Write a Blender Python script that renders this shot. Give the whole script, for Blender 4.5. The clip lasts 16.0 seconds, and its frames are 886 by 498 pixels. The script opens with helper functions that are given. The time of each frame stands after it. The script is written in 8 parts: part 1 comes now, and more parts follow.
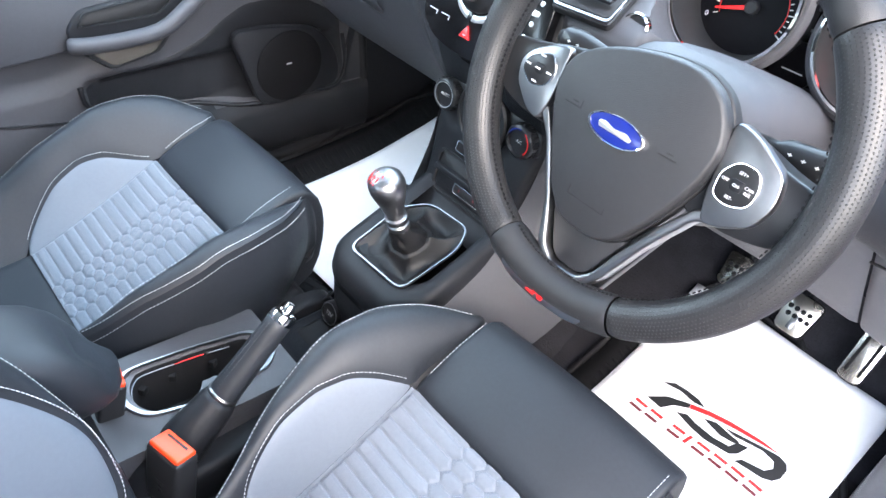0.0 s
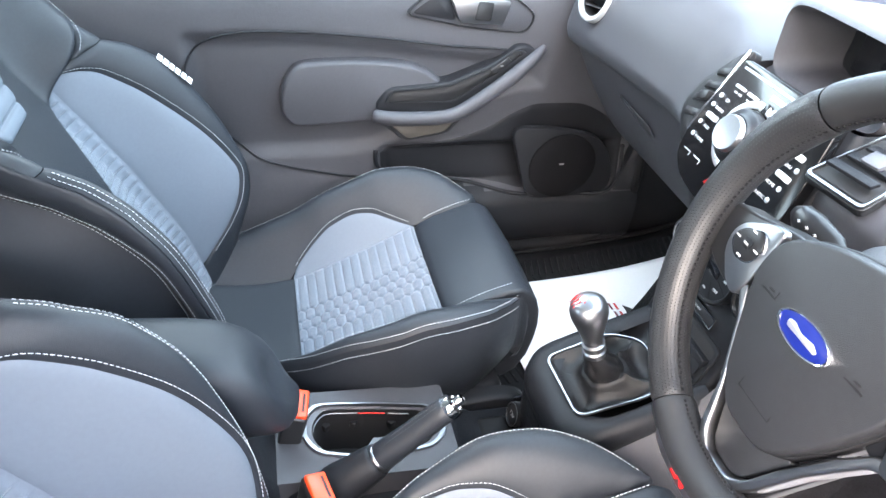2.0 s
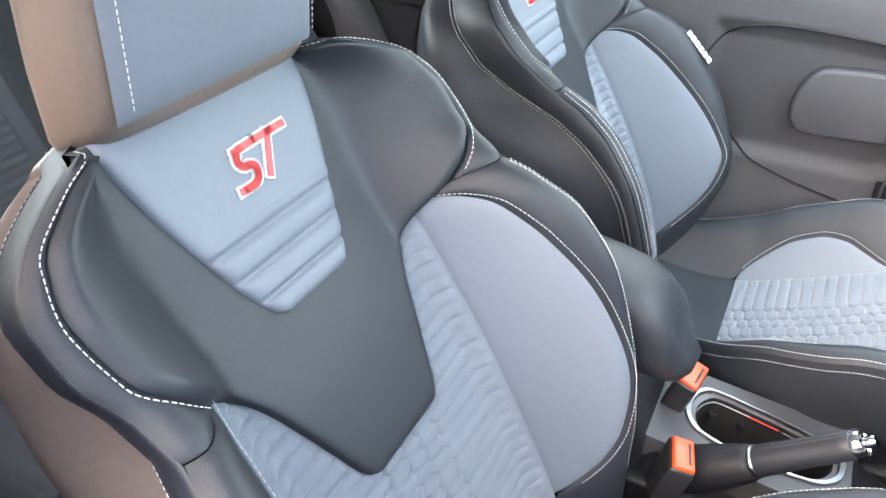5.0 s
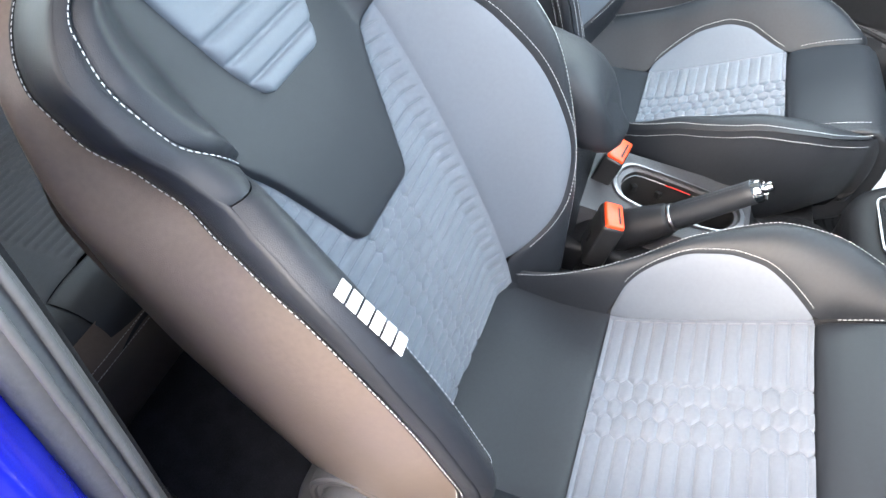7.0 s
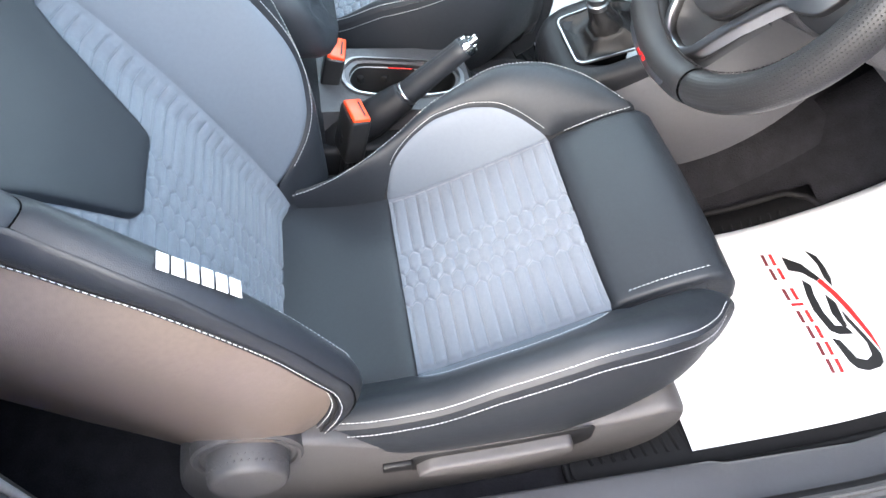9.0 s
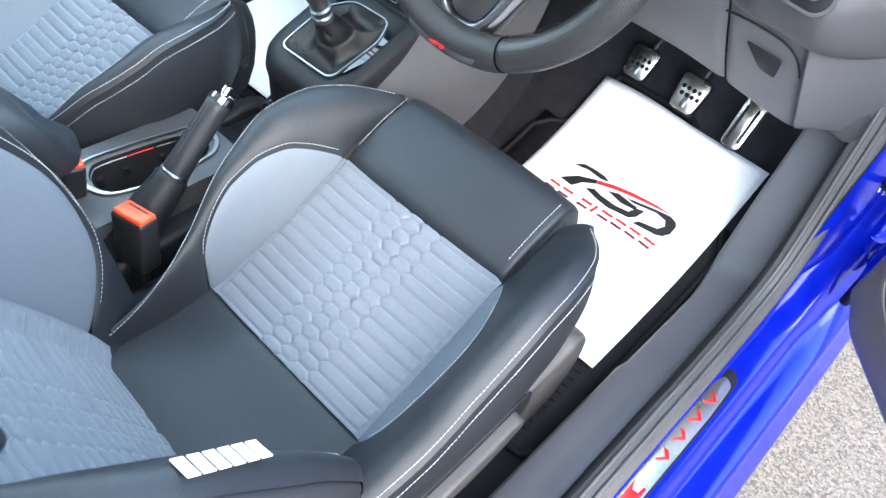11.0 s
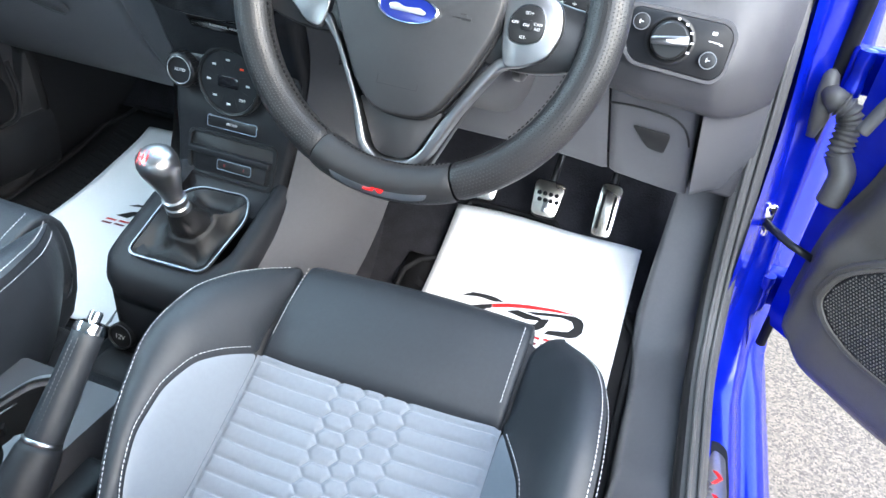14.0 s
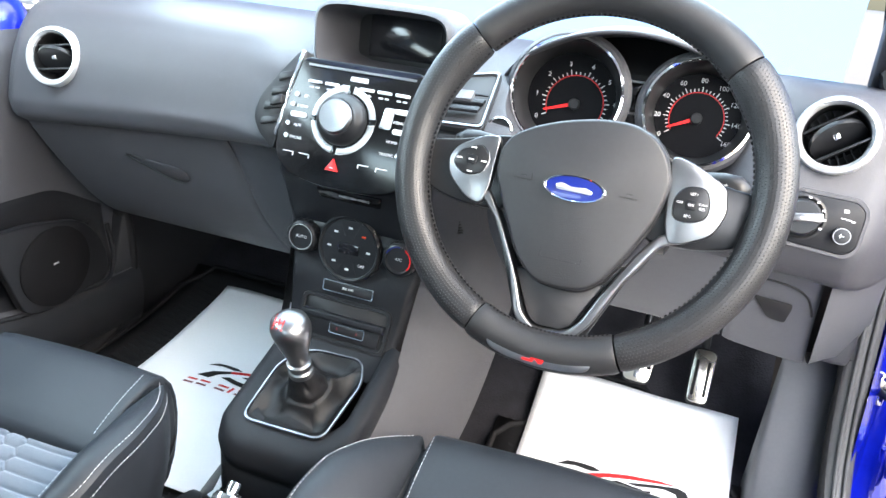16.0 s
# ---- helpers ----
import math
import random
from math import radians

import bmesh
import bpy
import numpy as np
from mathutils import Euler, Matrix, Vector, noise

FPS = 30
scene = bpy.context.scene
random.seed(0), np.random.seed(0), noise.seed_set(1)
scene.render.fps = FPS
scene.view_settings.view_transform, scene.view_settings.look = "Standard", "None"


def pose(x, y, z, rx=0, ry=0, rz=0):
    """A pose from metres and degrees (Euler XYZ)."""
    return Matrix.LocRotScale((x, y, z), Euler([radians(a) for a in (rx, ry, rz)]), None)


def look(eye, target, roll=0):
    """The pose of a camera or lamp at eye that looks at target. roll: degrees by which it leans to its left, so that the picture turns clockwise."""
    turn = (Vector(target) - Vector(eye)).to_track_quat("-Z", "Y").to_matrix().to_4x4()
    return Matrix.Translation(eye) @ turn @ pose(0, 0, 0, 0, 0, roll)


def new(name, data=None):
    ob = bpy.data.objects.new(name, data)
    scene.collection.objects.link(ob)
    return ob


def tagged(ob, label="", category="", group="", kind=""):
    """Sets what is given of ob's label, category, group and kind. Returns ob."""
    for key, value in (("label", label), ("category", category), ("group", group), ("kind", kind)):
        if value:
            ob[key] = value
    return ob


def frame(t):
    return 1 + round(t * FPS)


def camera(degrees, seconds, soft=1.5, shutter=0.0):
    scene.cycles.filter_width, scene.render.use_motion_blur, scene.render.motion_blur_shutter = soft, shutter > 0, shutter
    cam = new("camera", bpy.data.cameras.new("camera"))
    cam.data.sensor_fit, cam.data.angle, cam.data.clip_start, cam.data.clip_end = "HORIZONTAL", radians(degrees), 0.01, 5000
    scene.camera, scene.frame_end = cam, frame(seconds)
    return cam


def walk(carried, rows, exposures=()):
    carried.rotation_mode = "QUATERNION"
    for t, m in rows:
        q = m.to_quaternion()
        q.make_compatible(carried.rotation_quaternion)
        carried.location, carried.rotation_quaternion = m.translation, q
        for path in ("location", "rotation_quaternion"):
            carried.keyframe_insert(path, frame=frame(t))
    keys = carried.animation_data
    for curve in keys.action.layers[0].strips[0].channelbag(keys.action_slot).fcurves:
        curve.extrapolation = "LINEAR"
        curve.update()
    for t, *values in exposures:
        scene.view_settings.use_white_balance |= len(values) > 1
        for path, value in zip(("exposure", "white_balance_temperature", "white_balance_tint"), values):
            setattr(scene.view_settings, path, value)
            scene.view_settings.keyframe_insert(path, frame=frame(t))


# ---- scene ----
cam = camera(64.01, 16.0)
PATH = [
    (0, (0.6174, 0.2737, 1.2614), (0.0732, 0.8069, 0.6137), 6.31),
    (0.5, (0.6220, 0.2545, 1.2706), (0.0106, 0.7339, 0.6410), 5.76),
    (1, (0.6257, 0.2688, 1.2817), (-0.0333, 0.6931, 0.6607), 5.49),
    (1.5, (0.6436, 0.3461, 1.2952), (-0.0761, 0.6839, 0.6886), 4.78),
    (2, (0.6470, 0.3728, 1.3087), (-0.1337, 0.5855, 0.7212), 4.18),
    (2.5, (0.6462, 0.3840, 1.3131), (-0.1700, 0.4530, 0.7394), 3.44),
    (3, (0.6388, 0.4117, 1.3080), (-0.1925, 0.3238, 0.7591), 2.34),
    (3.5, (0.6363, 0.4242, 1.2907), (-0.1903, 0.1961, 0.7762), 1.45),
    (4, (0.6646, 0.4115, 1.2699), (-0.1359, 0.0731, 0.7753), 0.86),
    (4.2, (0.6818, 0.4036, 1.2611), (-0.1032, 0.0347, 0.7635), 0.79),
    (6.3, (0.8223, 0.3888, 1.2415), (0.1731, 0.0733, 0.5494), 2.57),
    (6.5, (0.8306, 0.3850, 1.2370), (0.1778, 0.1010, 0.5346), 2.52),
    (7, (0.8605, 0.3732, 1.2507), (0.2212, 0.1718, 0.5086), 2.92),
    (7.5, (0.8916, 0.3594, 1.2596), (0.2653, 0.2515, 0.4875), 2.96),
    (8, (0.9017, 0.3564, 1.2642), (0.2913, 0.3385, 0.4723), 3.53),
    (8.5, (0.9028, 0.3489, 1.2719), (0.3089, 0.4142, 0.4700), 4.30),
    (9, (0.9043, 0.3434, 1.2806), (0.3262, 0.4822, 0.4765), 4.63),
    (9.2, (0.9068, 0.3337, 1.2802), (0.3353, 0.5007, 0.4768), 4.68),
    (11.3, (0.7389, 0.1733, 1.2524), (0.3939, 0.7209, 0.4901), 8.40),
    (11.5, (0.7134, 0.1711, 1.2498), (0.4049, 0.7461, 0.4920), 8.36),
    (12, (0.6726, 0.1674, 1.2416), (0.4167, 0.7972, 0.5082), 8.01),
    (12.5, (0.6516, 0.1664, 1.2238), (0.4132, 0.8412, 0.5254), 7.46),
    (13, (0.6365, 0.1536, 1.2006), (0.4064, 0.8693, 0.5412), 7.02),
    (13.5, (0.6175, 0.1471, 1.1766), (0.3889, 0.8995, 0.5588), 6.58),
    (14, (0.5657, 0.1309, 1.1567), (0.3385, 0.9170, 0.5819), 6.25),
    (14.5, (0.5085, 0.1221, 1.1412), (0.2783, 0.9374, 0.6099), 6.17),
    (15, (0.4674, 0.1039, 1.1372), (0.2287, 0.9447, 0.6514), 5.97),
    (15.5, (0.4422, 0.0904, 1.1489), (0.1897, 0.9529, 0.7105), 5.82),
    (16, (0.4243, 0.0803, 1.1611), (0.1342, 0.9549, 0.7728), 5.78),
]
walk(cam, [(t, look(eye, target, roll)) for t, eye, target, roll in PATH], [(0, 2.52, 5950, 12), (2, 2.62, 6260, 13), (3, 2.68, 6600, 15), (4, 2.66, 7000, 16), (6.5, 2.66, 6720, 12), (8.5, 2.58, 6380, 11), (11.5, 2.38, 5720, 5), (14, 2.45, 5770, 5), (15, 2.50, 5900, 6), (16, 2.52, 6250, 9)])

# ---- daylight: bright overcast sky and one soft sun ----
world = bpy.data.worlds.new("sky")
scene.world = world
world.use_nodes = True
_wn, _wl = world.node_tree.nodes, world.node_tree.links
_sky = _wn.new("ShaderNodeTexSky")
_sky.sky_type = 'NISHITA'
_sky.sun_disc = False
_sky.sun_elevation, _sky.sun_rotation = radians(38), radians(118)
_sky.dust_density, _sky.air_density, _sky.ozone_density = 3.0, 1.2, 1.0
_pale = _wn.new("ShaderNodeHueSaturation")
_pale.inputs["Saturation"].default_value = 1.15
_wl.new(_sky.outputs[0], _pale.inputs["Color"])
_wl.new(_pale.outputs[0], _wn["Background"].inputs[0])
_wn["Background"].inputs[1].default_value = 0.15
_sun = bpy.data.lights.new("sun", 'SUN')
_sun.energy, _sun.angle, _sun.color = 2.75, radians(100), (1.0, 0.962, 0.93)
sun = new("sun", _sun)
sun.matrix_world = look((2.0 * math.sin(radians(118)), 2.0 * math.cos(radians(118)), 2.0 * math.tan(radians(38))), (0, 0, 0))


def window_light(name, at, to, w, h, watts):
    """The sky's light in a window opening."""
    a = bpy.data.lights.new(name, 'AREA')
    a.shape, a.size, a.size_y, a.energy, a.color = 'RECTANGLE', w, h, watts, (0.74, 0.93, 1.0)
    new(name, a).matrix_world = look(at, to)


window_light("windscreen_light", (0, 1.02, 1.30), (0, .20, .80), 1.0, .5, 2.7)
window_light("side_window_light", (-.63, .40, 1.25), (-.1, .5, .6), .8, .2, 1.6)
window_light("rear_window_light", (0, -1.20, 1.22), (0, 0, .75), .9, .26, 1.6)

# ---- small building tools ----
X3, Y3, Z3 = Vector((1, 0, 0)), Vector((0, 1, 0)), Vector((0, 0, 1))


def curve(xs, ys):
    """A smooth function through the given knots."""
    n = len(xs)
    s = [(ys[i + 1] - ys[i]) / (xs[i + 1] - xs[i]) for i in range(n - 1)]
    m = [s[0]] + [0 if s[i - 1] * s[i] <= 0 else 2 * s[i - 1] * s[i] / (s[i - 1] + s[i]) for i in range(1, n - 1)] + [s[-1]]

    def f(x):
        if x <= xs[0]:
            return ys[0]
        if x >= xs[-1]:
            return ys[-1]
        i = 0
        while x > xs[i + 1]:
            i += 1
        h = xs[i + 1] - xs[i]
        t = (x - xs[i]) / h
        return (ys[i] * (1 + 2 * t) * (1 - t) ** 2 + m[i] * h * t * (1 - t) ** 2
                + ys[i + 1] * t * t * (3 - 2 * t) + m[i + 1] * h * t * t * (t - 1))
    return f


def smooth_line(pts, k=5):
    out = []
    for i in range(len(pts) - 1):
        p0, p1, p2, p3 = (pts[max(0, min(len(pts) - 1, i + d))] for d in (-1, 0, 1, 2))
        for s in range(k):
            t = s / k
            out.append(tuple(.5 * (2 * p1[c] + (p2[c] - p0[c]) * t + (2 * p0[c] - 5 * p1[c] + 4 * p2[c] - p3[c]) * t * t + (3 * p1[c] - p0[c] - 3 * p2[c] + p3[c]) * t ** 3) for c in range(len(p1))))
    return out + [tuple(pts[-1])]


def ease(t):
    t = min(1.0, max(0.0, t))
    return t * t * (3 - 2 * t)


def finish(name, me, mat, parent=None, label="", smooth=True):
    me.materials.append(mat)
    if smooth:
        me.polygons.foreach_set("use_smooth", [True] * len(me.polygons))
    ob = new(name, me)
    if parent is not None:
        ob.parent = parent
        ob.matrix_parent_inverse = parent.matrix_basis.inverted()
    if label:
        ob["label"] = label
    return ob


def made(name, verts, faces, mat, parent=None, label="", smooth=True):
    me = bpy.data.meshes.new(name)
    me.from_pydata([tuple(v) for v in verts], [], faces)
    me.update()
    return finish(name, me, mat, parent, label, smooth)


def part(name, bm, mat, parent=None, label="", smooth=True):
    me = bpy.data.meshes.new(name)
    bm.normal_update()
    bm.to_mesh(me)
    bm.free()
    return finish(name, me, mat, parent, label, smooth)


def thing(name, at, label, category, group="", kind=""):
    ob = new(name)
    ob.empty_display_size = 0.05
    ob.matrix_basis = Matrix.Translation(at)
    return tagged(ob, label, category, group, kind)


def soften(ob, angle=35):
    """Keeps edges sharper than the angle crisp."""
    ob.data.set_sharp_from_angle(angle=radians(angle))
    return ob


def grid_faces(nu, nv, wrap_u=False, wrap_v=False, base=0):
    """Faces of a grid of nv rows with nu points each."""
    out = []
    for j in range(nv if wrap_v else nv - 1):
        for i in range(nu if wrap_u else nu - 1):
            a, b = j * nu + i, j * nu + (i + 1) % nu
            c, d = ((j + 1) % nv) * nu + (i + 1) % nu, ((j + 1) % nv) * nu + i
            out.append((base + a, base + b, base + c, base + d))
    return out


def loft(rings, caps=(True, True), wrap_u=True, wrap_v=False):
    nu, nv = len(rings[0]), len(rings)
    verts = [p for r in rings for p in r]
    faces = grid_faces(nu, nv, wrap_u, wrap_v)
    if caps[0]:
        faces.append(tuple(range(nu))[::-1])
    if caps[1]:
        faces.append(tuple((nv - 1) * nu + i for i in range(nu)))
    return verts, faces


def tube(points, radius, n=10, closed=False, flat=1.0, hint=None):
    """A swept round (or flattened) bar along points."""
    pts = [Vector(p) for p in points]
    m = len(pts)
    rings, side = [], Vector(hint) if hint else None
    for k in range(m):
        a = pts[(k - 1) % m] if closed or k > 0 else pts[0]
        b = pts[(k + 1) % m] if closed or k < m - 1 else pts[-1]
        t = (b - a).normalized()
        if side is None:
            side = t.orthogonal()
        side = (side - t * side.dot(t)).normalized()
        other = t.cross(side)
        r = radius[k] if isinstance(radius, (list, tuple)) else radius
        rings.append([pts[k] + side * (r * math.cos(2 * math.pi * i / n)) + other * (r * flat * math.sin(2 * math.pi * i / n)) for i in range(n)])
    return loft(rings, (not closed, not closed), True, closed)


def box_bm(x0, x1, y0, y1, z0, z1, bevel=0.004, segs=2, m=None):
    bm = bmesh.new()
    bmesh.ops.create_cube(bm, size=1.0)
    for v in bm.verts:
        v.co = Vector(((x0 + x1) / 2 + v.co.x * (x1 - x0), (y0 + y1) / 2 + v.co.y * (y1 - y0), (z0 + z1) / 2 + v.co.z * (z1 - z0)))
    if bevel > 0:
        bmesh.ops.bevel(bm, geom=bm.edges[:], offset=bevel, segments=segs, profile=0.5, affect='EDGES')
    if m is not None:
        bm.transform(m)
    return bm


def box(name, b, mat, parent=None, label="", bevel=0.004, segs=2, m=None):
    return soften(part(name, box_bm(*b, bevel=bevel, segs=segs, m=m), mat, parent, label), 50)


def frame_m(origin, u, v, n):
    """A matrix whose x, y, z axes are u, v, n."""
    m = Matrix.Identity(4)
    for c, ax in enumerate((u, v, n)):
        for r in range(3):
            m[r][c] = ax[r]
    m.translation = Vector(origin)
    return m


def slab_bm(poly, depth, m, bevel=0.0015, segs=2, dome=0.0):
    """A flat outline (u, v) raised by depth along the frame's z, with its upper edge rounded."""
    n = len(poly)
    cx, cy = sum(p[0] for p in poly) / n, sum(p[1] for p in poly) / n
    area = sum(poly[i][0] * poly[(i + 1) % n][1] - poly[(i + 1) % n][0] * poly[i][1] for i in range(n))
    if area < 0:
        poly = poly[::-1]

    def inset(d):
        out = []
        for i in range(n):
            p0, p1, p2 = (Vector(poly[(i + k) % n]) for k in (-1, 0, 1))
            e1, e2 = (p1 - p0), (p2 - p1)
            if e1.length < 1e-7 or e2.length < 1e-7:
                out.append(p1)
                continue
            n1, n2 = Vector((-e1.y, e1.x)).normalized(), Vector((-e2.y, e2.x)).normalized()
            h = n1 + n2
            k = max(0.35, h.length_squared / 2)
            out.append(p1 + h / 2 * (d / k))
        return out
    rings = [[Vector((p[0], p[1], 0)) for p in poly]]
    for s in range(segs + 1):
        a = math.pi / 2 * s / segs
        ins = inset(bevel * (1 - math.cos(a))) if bevel > 0 else [Vector(p) for p in poly]
        rings.append([Vector((p.x, p.y, depth - bevel + bevel * math.sin(a))) for p in ins])
    verts, faces = loft(rings, (True, dome <= 0))
    if dome > 0:
        last = rings[-1]
        base = (len(rings) - 1) * n
        prev = list(range(base, base + n))
        for s in range(1, 5):
            k = s / 5
            start = len(verts)
            for p in last:
                verts.append(Vector((p.x + (cx - p.x) * k, p.y + (cy - p.y) * k, depth + dome * math.sin(k * math.pi / 2))))
            cur = list(range(start, start + n))
            faces += [(prev[i], prev[(i + 1) % n], cur[(i + 1) % n], cur[i]) for i in range(n)]
            prev = cur
        verts.append(Vector((cx, cy, depth + dome)))
        faces += [(prev[i], prev[(i + 1) % n], len(verts) - 1) for i in range(n)]
    return [m @ v for v in verts], faces


def slab(name, poly, depth, m, mat, parent=None, label="", bevel=0.0015, segs=2, dome=0.0, sharp=40):
    v, f = slab_bm(poly, depth, m, bevel, segs, dome)
    return soften(made(name, v, f, mat, parent, label), sharp)


def rounded(pts, r=0.01, k=5):
    """An outline with its corners rounded."""
    out, n = [], len(pts)
    for i in range(n):
        p0, p1, p2 = (Vector(pts[(i + d) % n]) for d in (-1, 0, 1))
        a, b = (p0 - p1), (p2 - p1)
        d = min(r, a.length * 0.45, b.length * 0.45)
        s, e = p1 + a.normalized() * d, p1 + b.normalized() * d
        for j in range(k + 1):
            t = j / k
            out.append(tuple(s * (1 - t) ** 2 + p1 * 2 * t * (1 - t) + e * t * t))
    return out


def ring_of(poly, k):
    """The outline scaled about its middle."""
    n = len(poly)
    cx, cy = sum(p[0] for p in poly) / n, sum(p[1] for p in poly) / n
    return [(cx + (p[0] - cx) * k, cy + (p[1] - cy) * k) for p in poly]


def band(name, outer, inner, depth, m, mat, parent=None, label="", bevel=0.001):
    """A raised flat frame between two outlines with as many points each."""
    mid_o = [(o[0] + (i[0] - o[0]) * 0.12, o[1] + (i[1] - o[1]) * 0.12) for o, i in zip(outer, inner)]
    mid_i = [(o[0] + (i[0] - o[0]) * 0.88, o[1] + (i[1] - o[1]) * 0.88) for o, i in zip(outer, inner)]
    rings = [[Vector((*p, 0)) for p in outer], [Vector((*p, depth - bevel)) for p in outer], [Vector((*p, depth)) for p in mid_o],
             [Vector((*p, depth)) for p in mid_i], [Vector((*p, depth - bevel)) for p in inner], [Vector((*p, 0)) for p in inner]]
    v, f = loft([[m @ q for q in r] for r in rings], (False, False), True, True)
    return soften(made(name, v, f, mat, parent, label), 40)


def circle(cx, cy, r, n=32, ry=None, a0=0.0):
    return [(cx + r * math.cos(a0 + 2 * math.pi * i / n), cy + (ry or r) * math.sin(a0 + 2 * math.pi * i / n)) for i in range(n)]


def turned(name, profile, m, mat, parent=None, label="", n=32):
    """A body turned round the frame's z axis from (radius, height) pairs."""
    rings = [[m @ Vector((r * math.cos(2 * math.pi * i / n), r * math.sin(2 * math.pi * i / n), h)) for i in range(n)] for r, h in profile]
    hs = [h for r, h in profile]
    v, f = loft(rings, (profile[0][0] > 1e-6 and hs[0] == min(hs), profile[-1][0] > 1e-6 and hs[-1] == max(hs)))
    return soften(made(name, v, f, mat, parent, label), 40)


def stitches(name, pts, normals, mat, parent, length=0.0038, gap=0.0017, width=0.00065, height=0.0006):
    """A row of thread stitches along a line on a surface."""
    verts, faces = [], []
    d = 0.0
    pts = [Vector(p) for p in pts]
    acc = [0.0]
    for a, b in zip(pts, pts[1:]):
        acc.append(acc[-1] + (b - a).length)

    def at(s):
        i = 0
        lo, hi = 0, len(acc) - 2
        while lo < hi:
            mid = (lo + hi + 1) // 2
            if acc[mid] <= s:
                lo = mid
            else:
                hi = mid - 1
        i = lo
        t = (s - acc[i]) / max(1e-9, acc[i + 1] - acc[i])
        return pts[i].lerp(pts[i + 1], t), normals[i].lerp(normals[i + 1], t)
    s = gap
    while s + length < acc[-1]:
        (a, na), (b, nb) = at(s), at(s + length)
        t = (b - a).normalized()
        n = (na + nb).normalized()
        w = t.cross(n).normalized() * width / 2
        k = len(verts)
        q = t * length * 0.2
        verts += [a - w, a + w, b + w, b - w, a - w + n * height + q, a + w + n * height + q, b + w + n * height - q, b - w + n * height - q]
        faces += [(k + 4, k + 5, k + 6, k + 7), (k, k + 1, k + 5, k + 4), (k + 1, k + 2, k + 6, k + 5), (k + 2, k + 3, k + 7, k + 6), (k + 3, k, k + 4, k + 7)]
        s += length + gap
    return made(name, verts, faces, mat, parent, smooth=False)


def lettering(name, words, size, m, mat, parent=None, align='CENTER'):
    """Flat raised letters in the built-in font, lying in the frame's xy plane."""
    cu = bpy.data.curves.new(name, 'FONT')
    cu.body, cu.size, cu.extrude = words, size, 0.0002
    cu.align_x, cu.align_y, cu.resolution_u = align, 'CENTER', 3
    tmp = bpy.data.objects.new(name, cu)
    me = bpy.data.meshes.new_from_object(tmp)
    bpy.data.objects.remove(tmp)
    bpy.data.curves.remove(cu)
    me.transform(m)
    me.materials.clear()
    return finish(name, me, mat, parent, smooth=False)


def bars(name, rects, m, mat, parent=None, label="", t=0.0004):
    """Plain flat bars (u0, u1, v0, v1) printed on a face."""
    verts, faces = [], []
    for u0, u1, v0, v1 in rects:
        k = len(verts)
        verts += [m @ Vector(p) for p in ((u0, v0, 0), (u1, v0, 0), (u1, v1, 0), (u0, v1, 0), (u0, v0, t), (u1, v0, t), (u1, v1, t), (u0, v1, t))]
        faces += [(k + 4, k + 5, k + 6, k + 7), (k, k + 1, k + 5, k + 4), (k + 1, k + 2, k + 6, k + 5), (k + 2, k + 3, k + 7, k + 6), (k + 3, k, k + 4, k + 7)]
    return made(name, verts, faces, mat, parent, label, smooth=False)

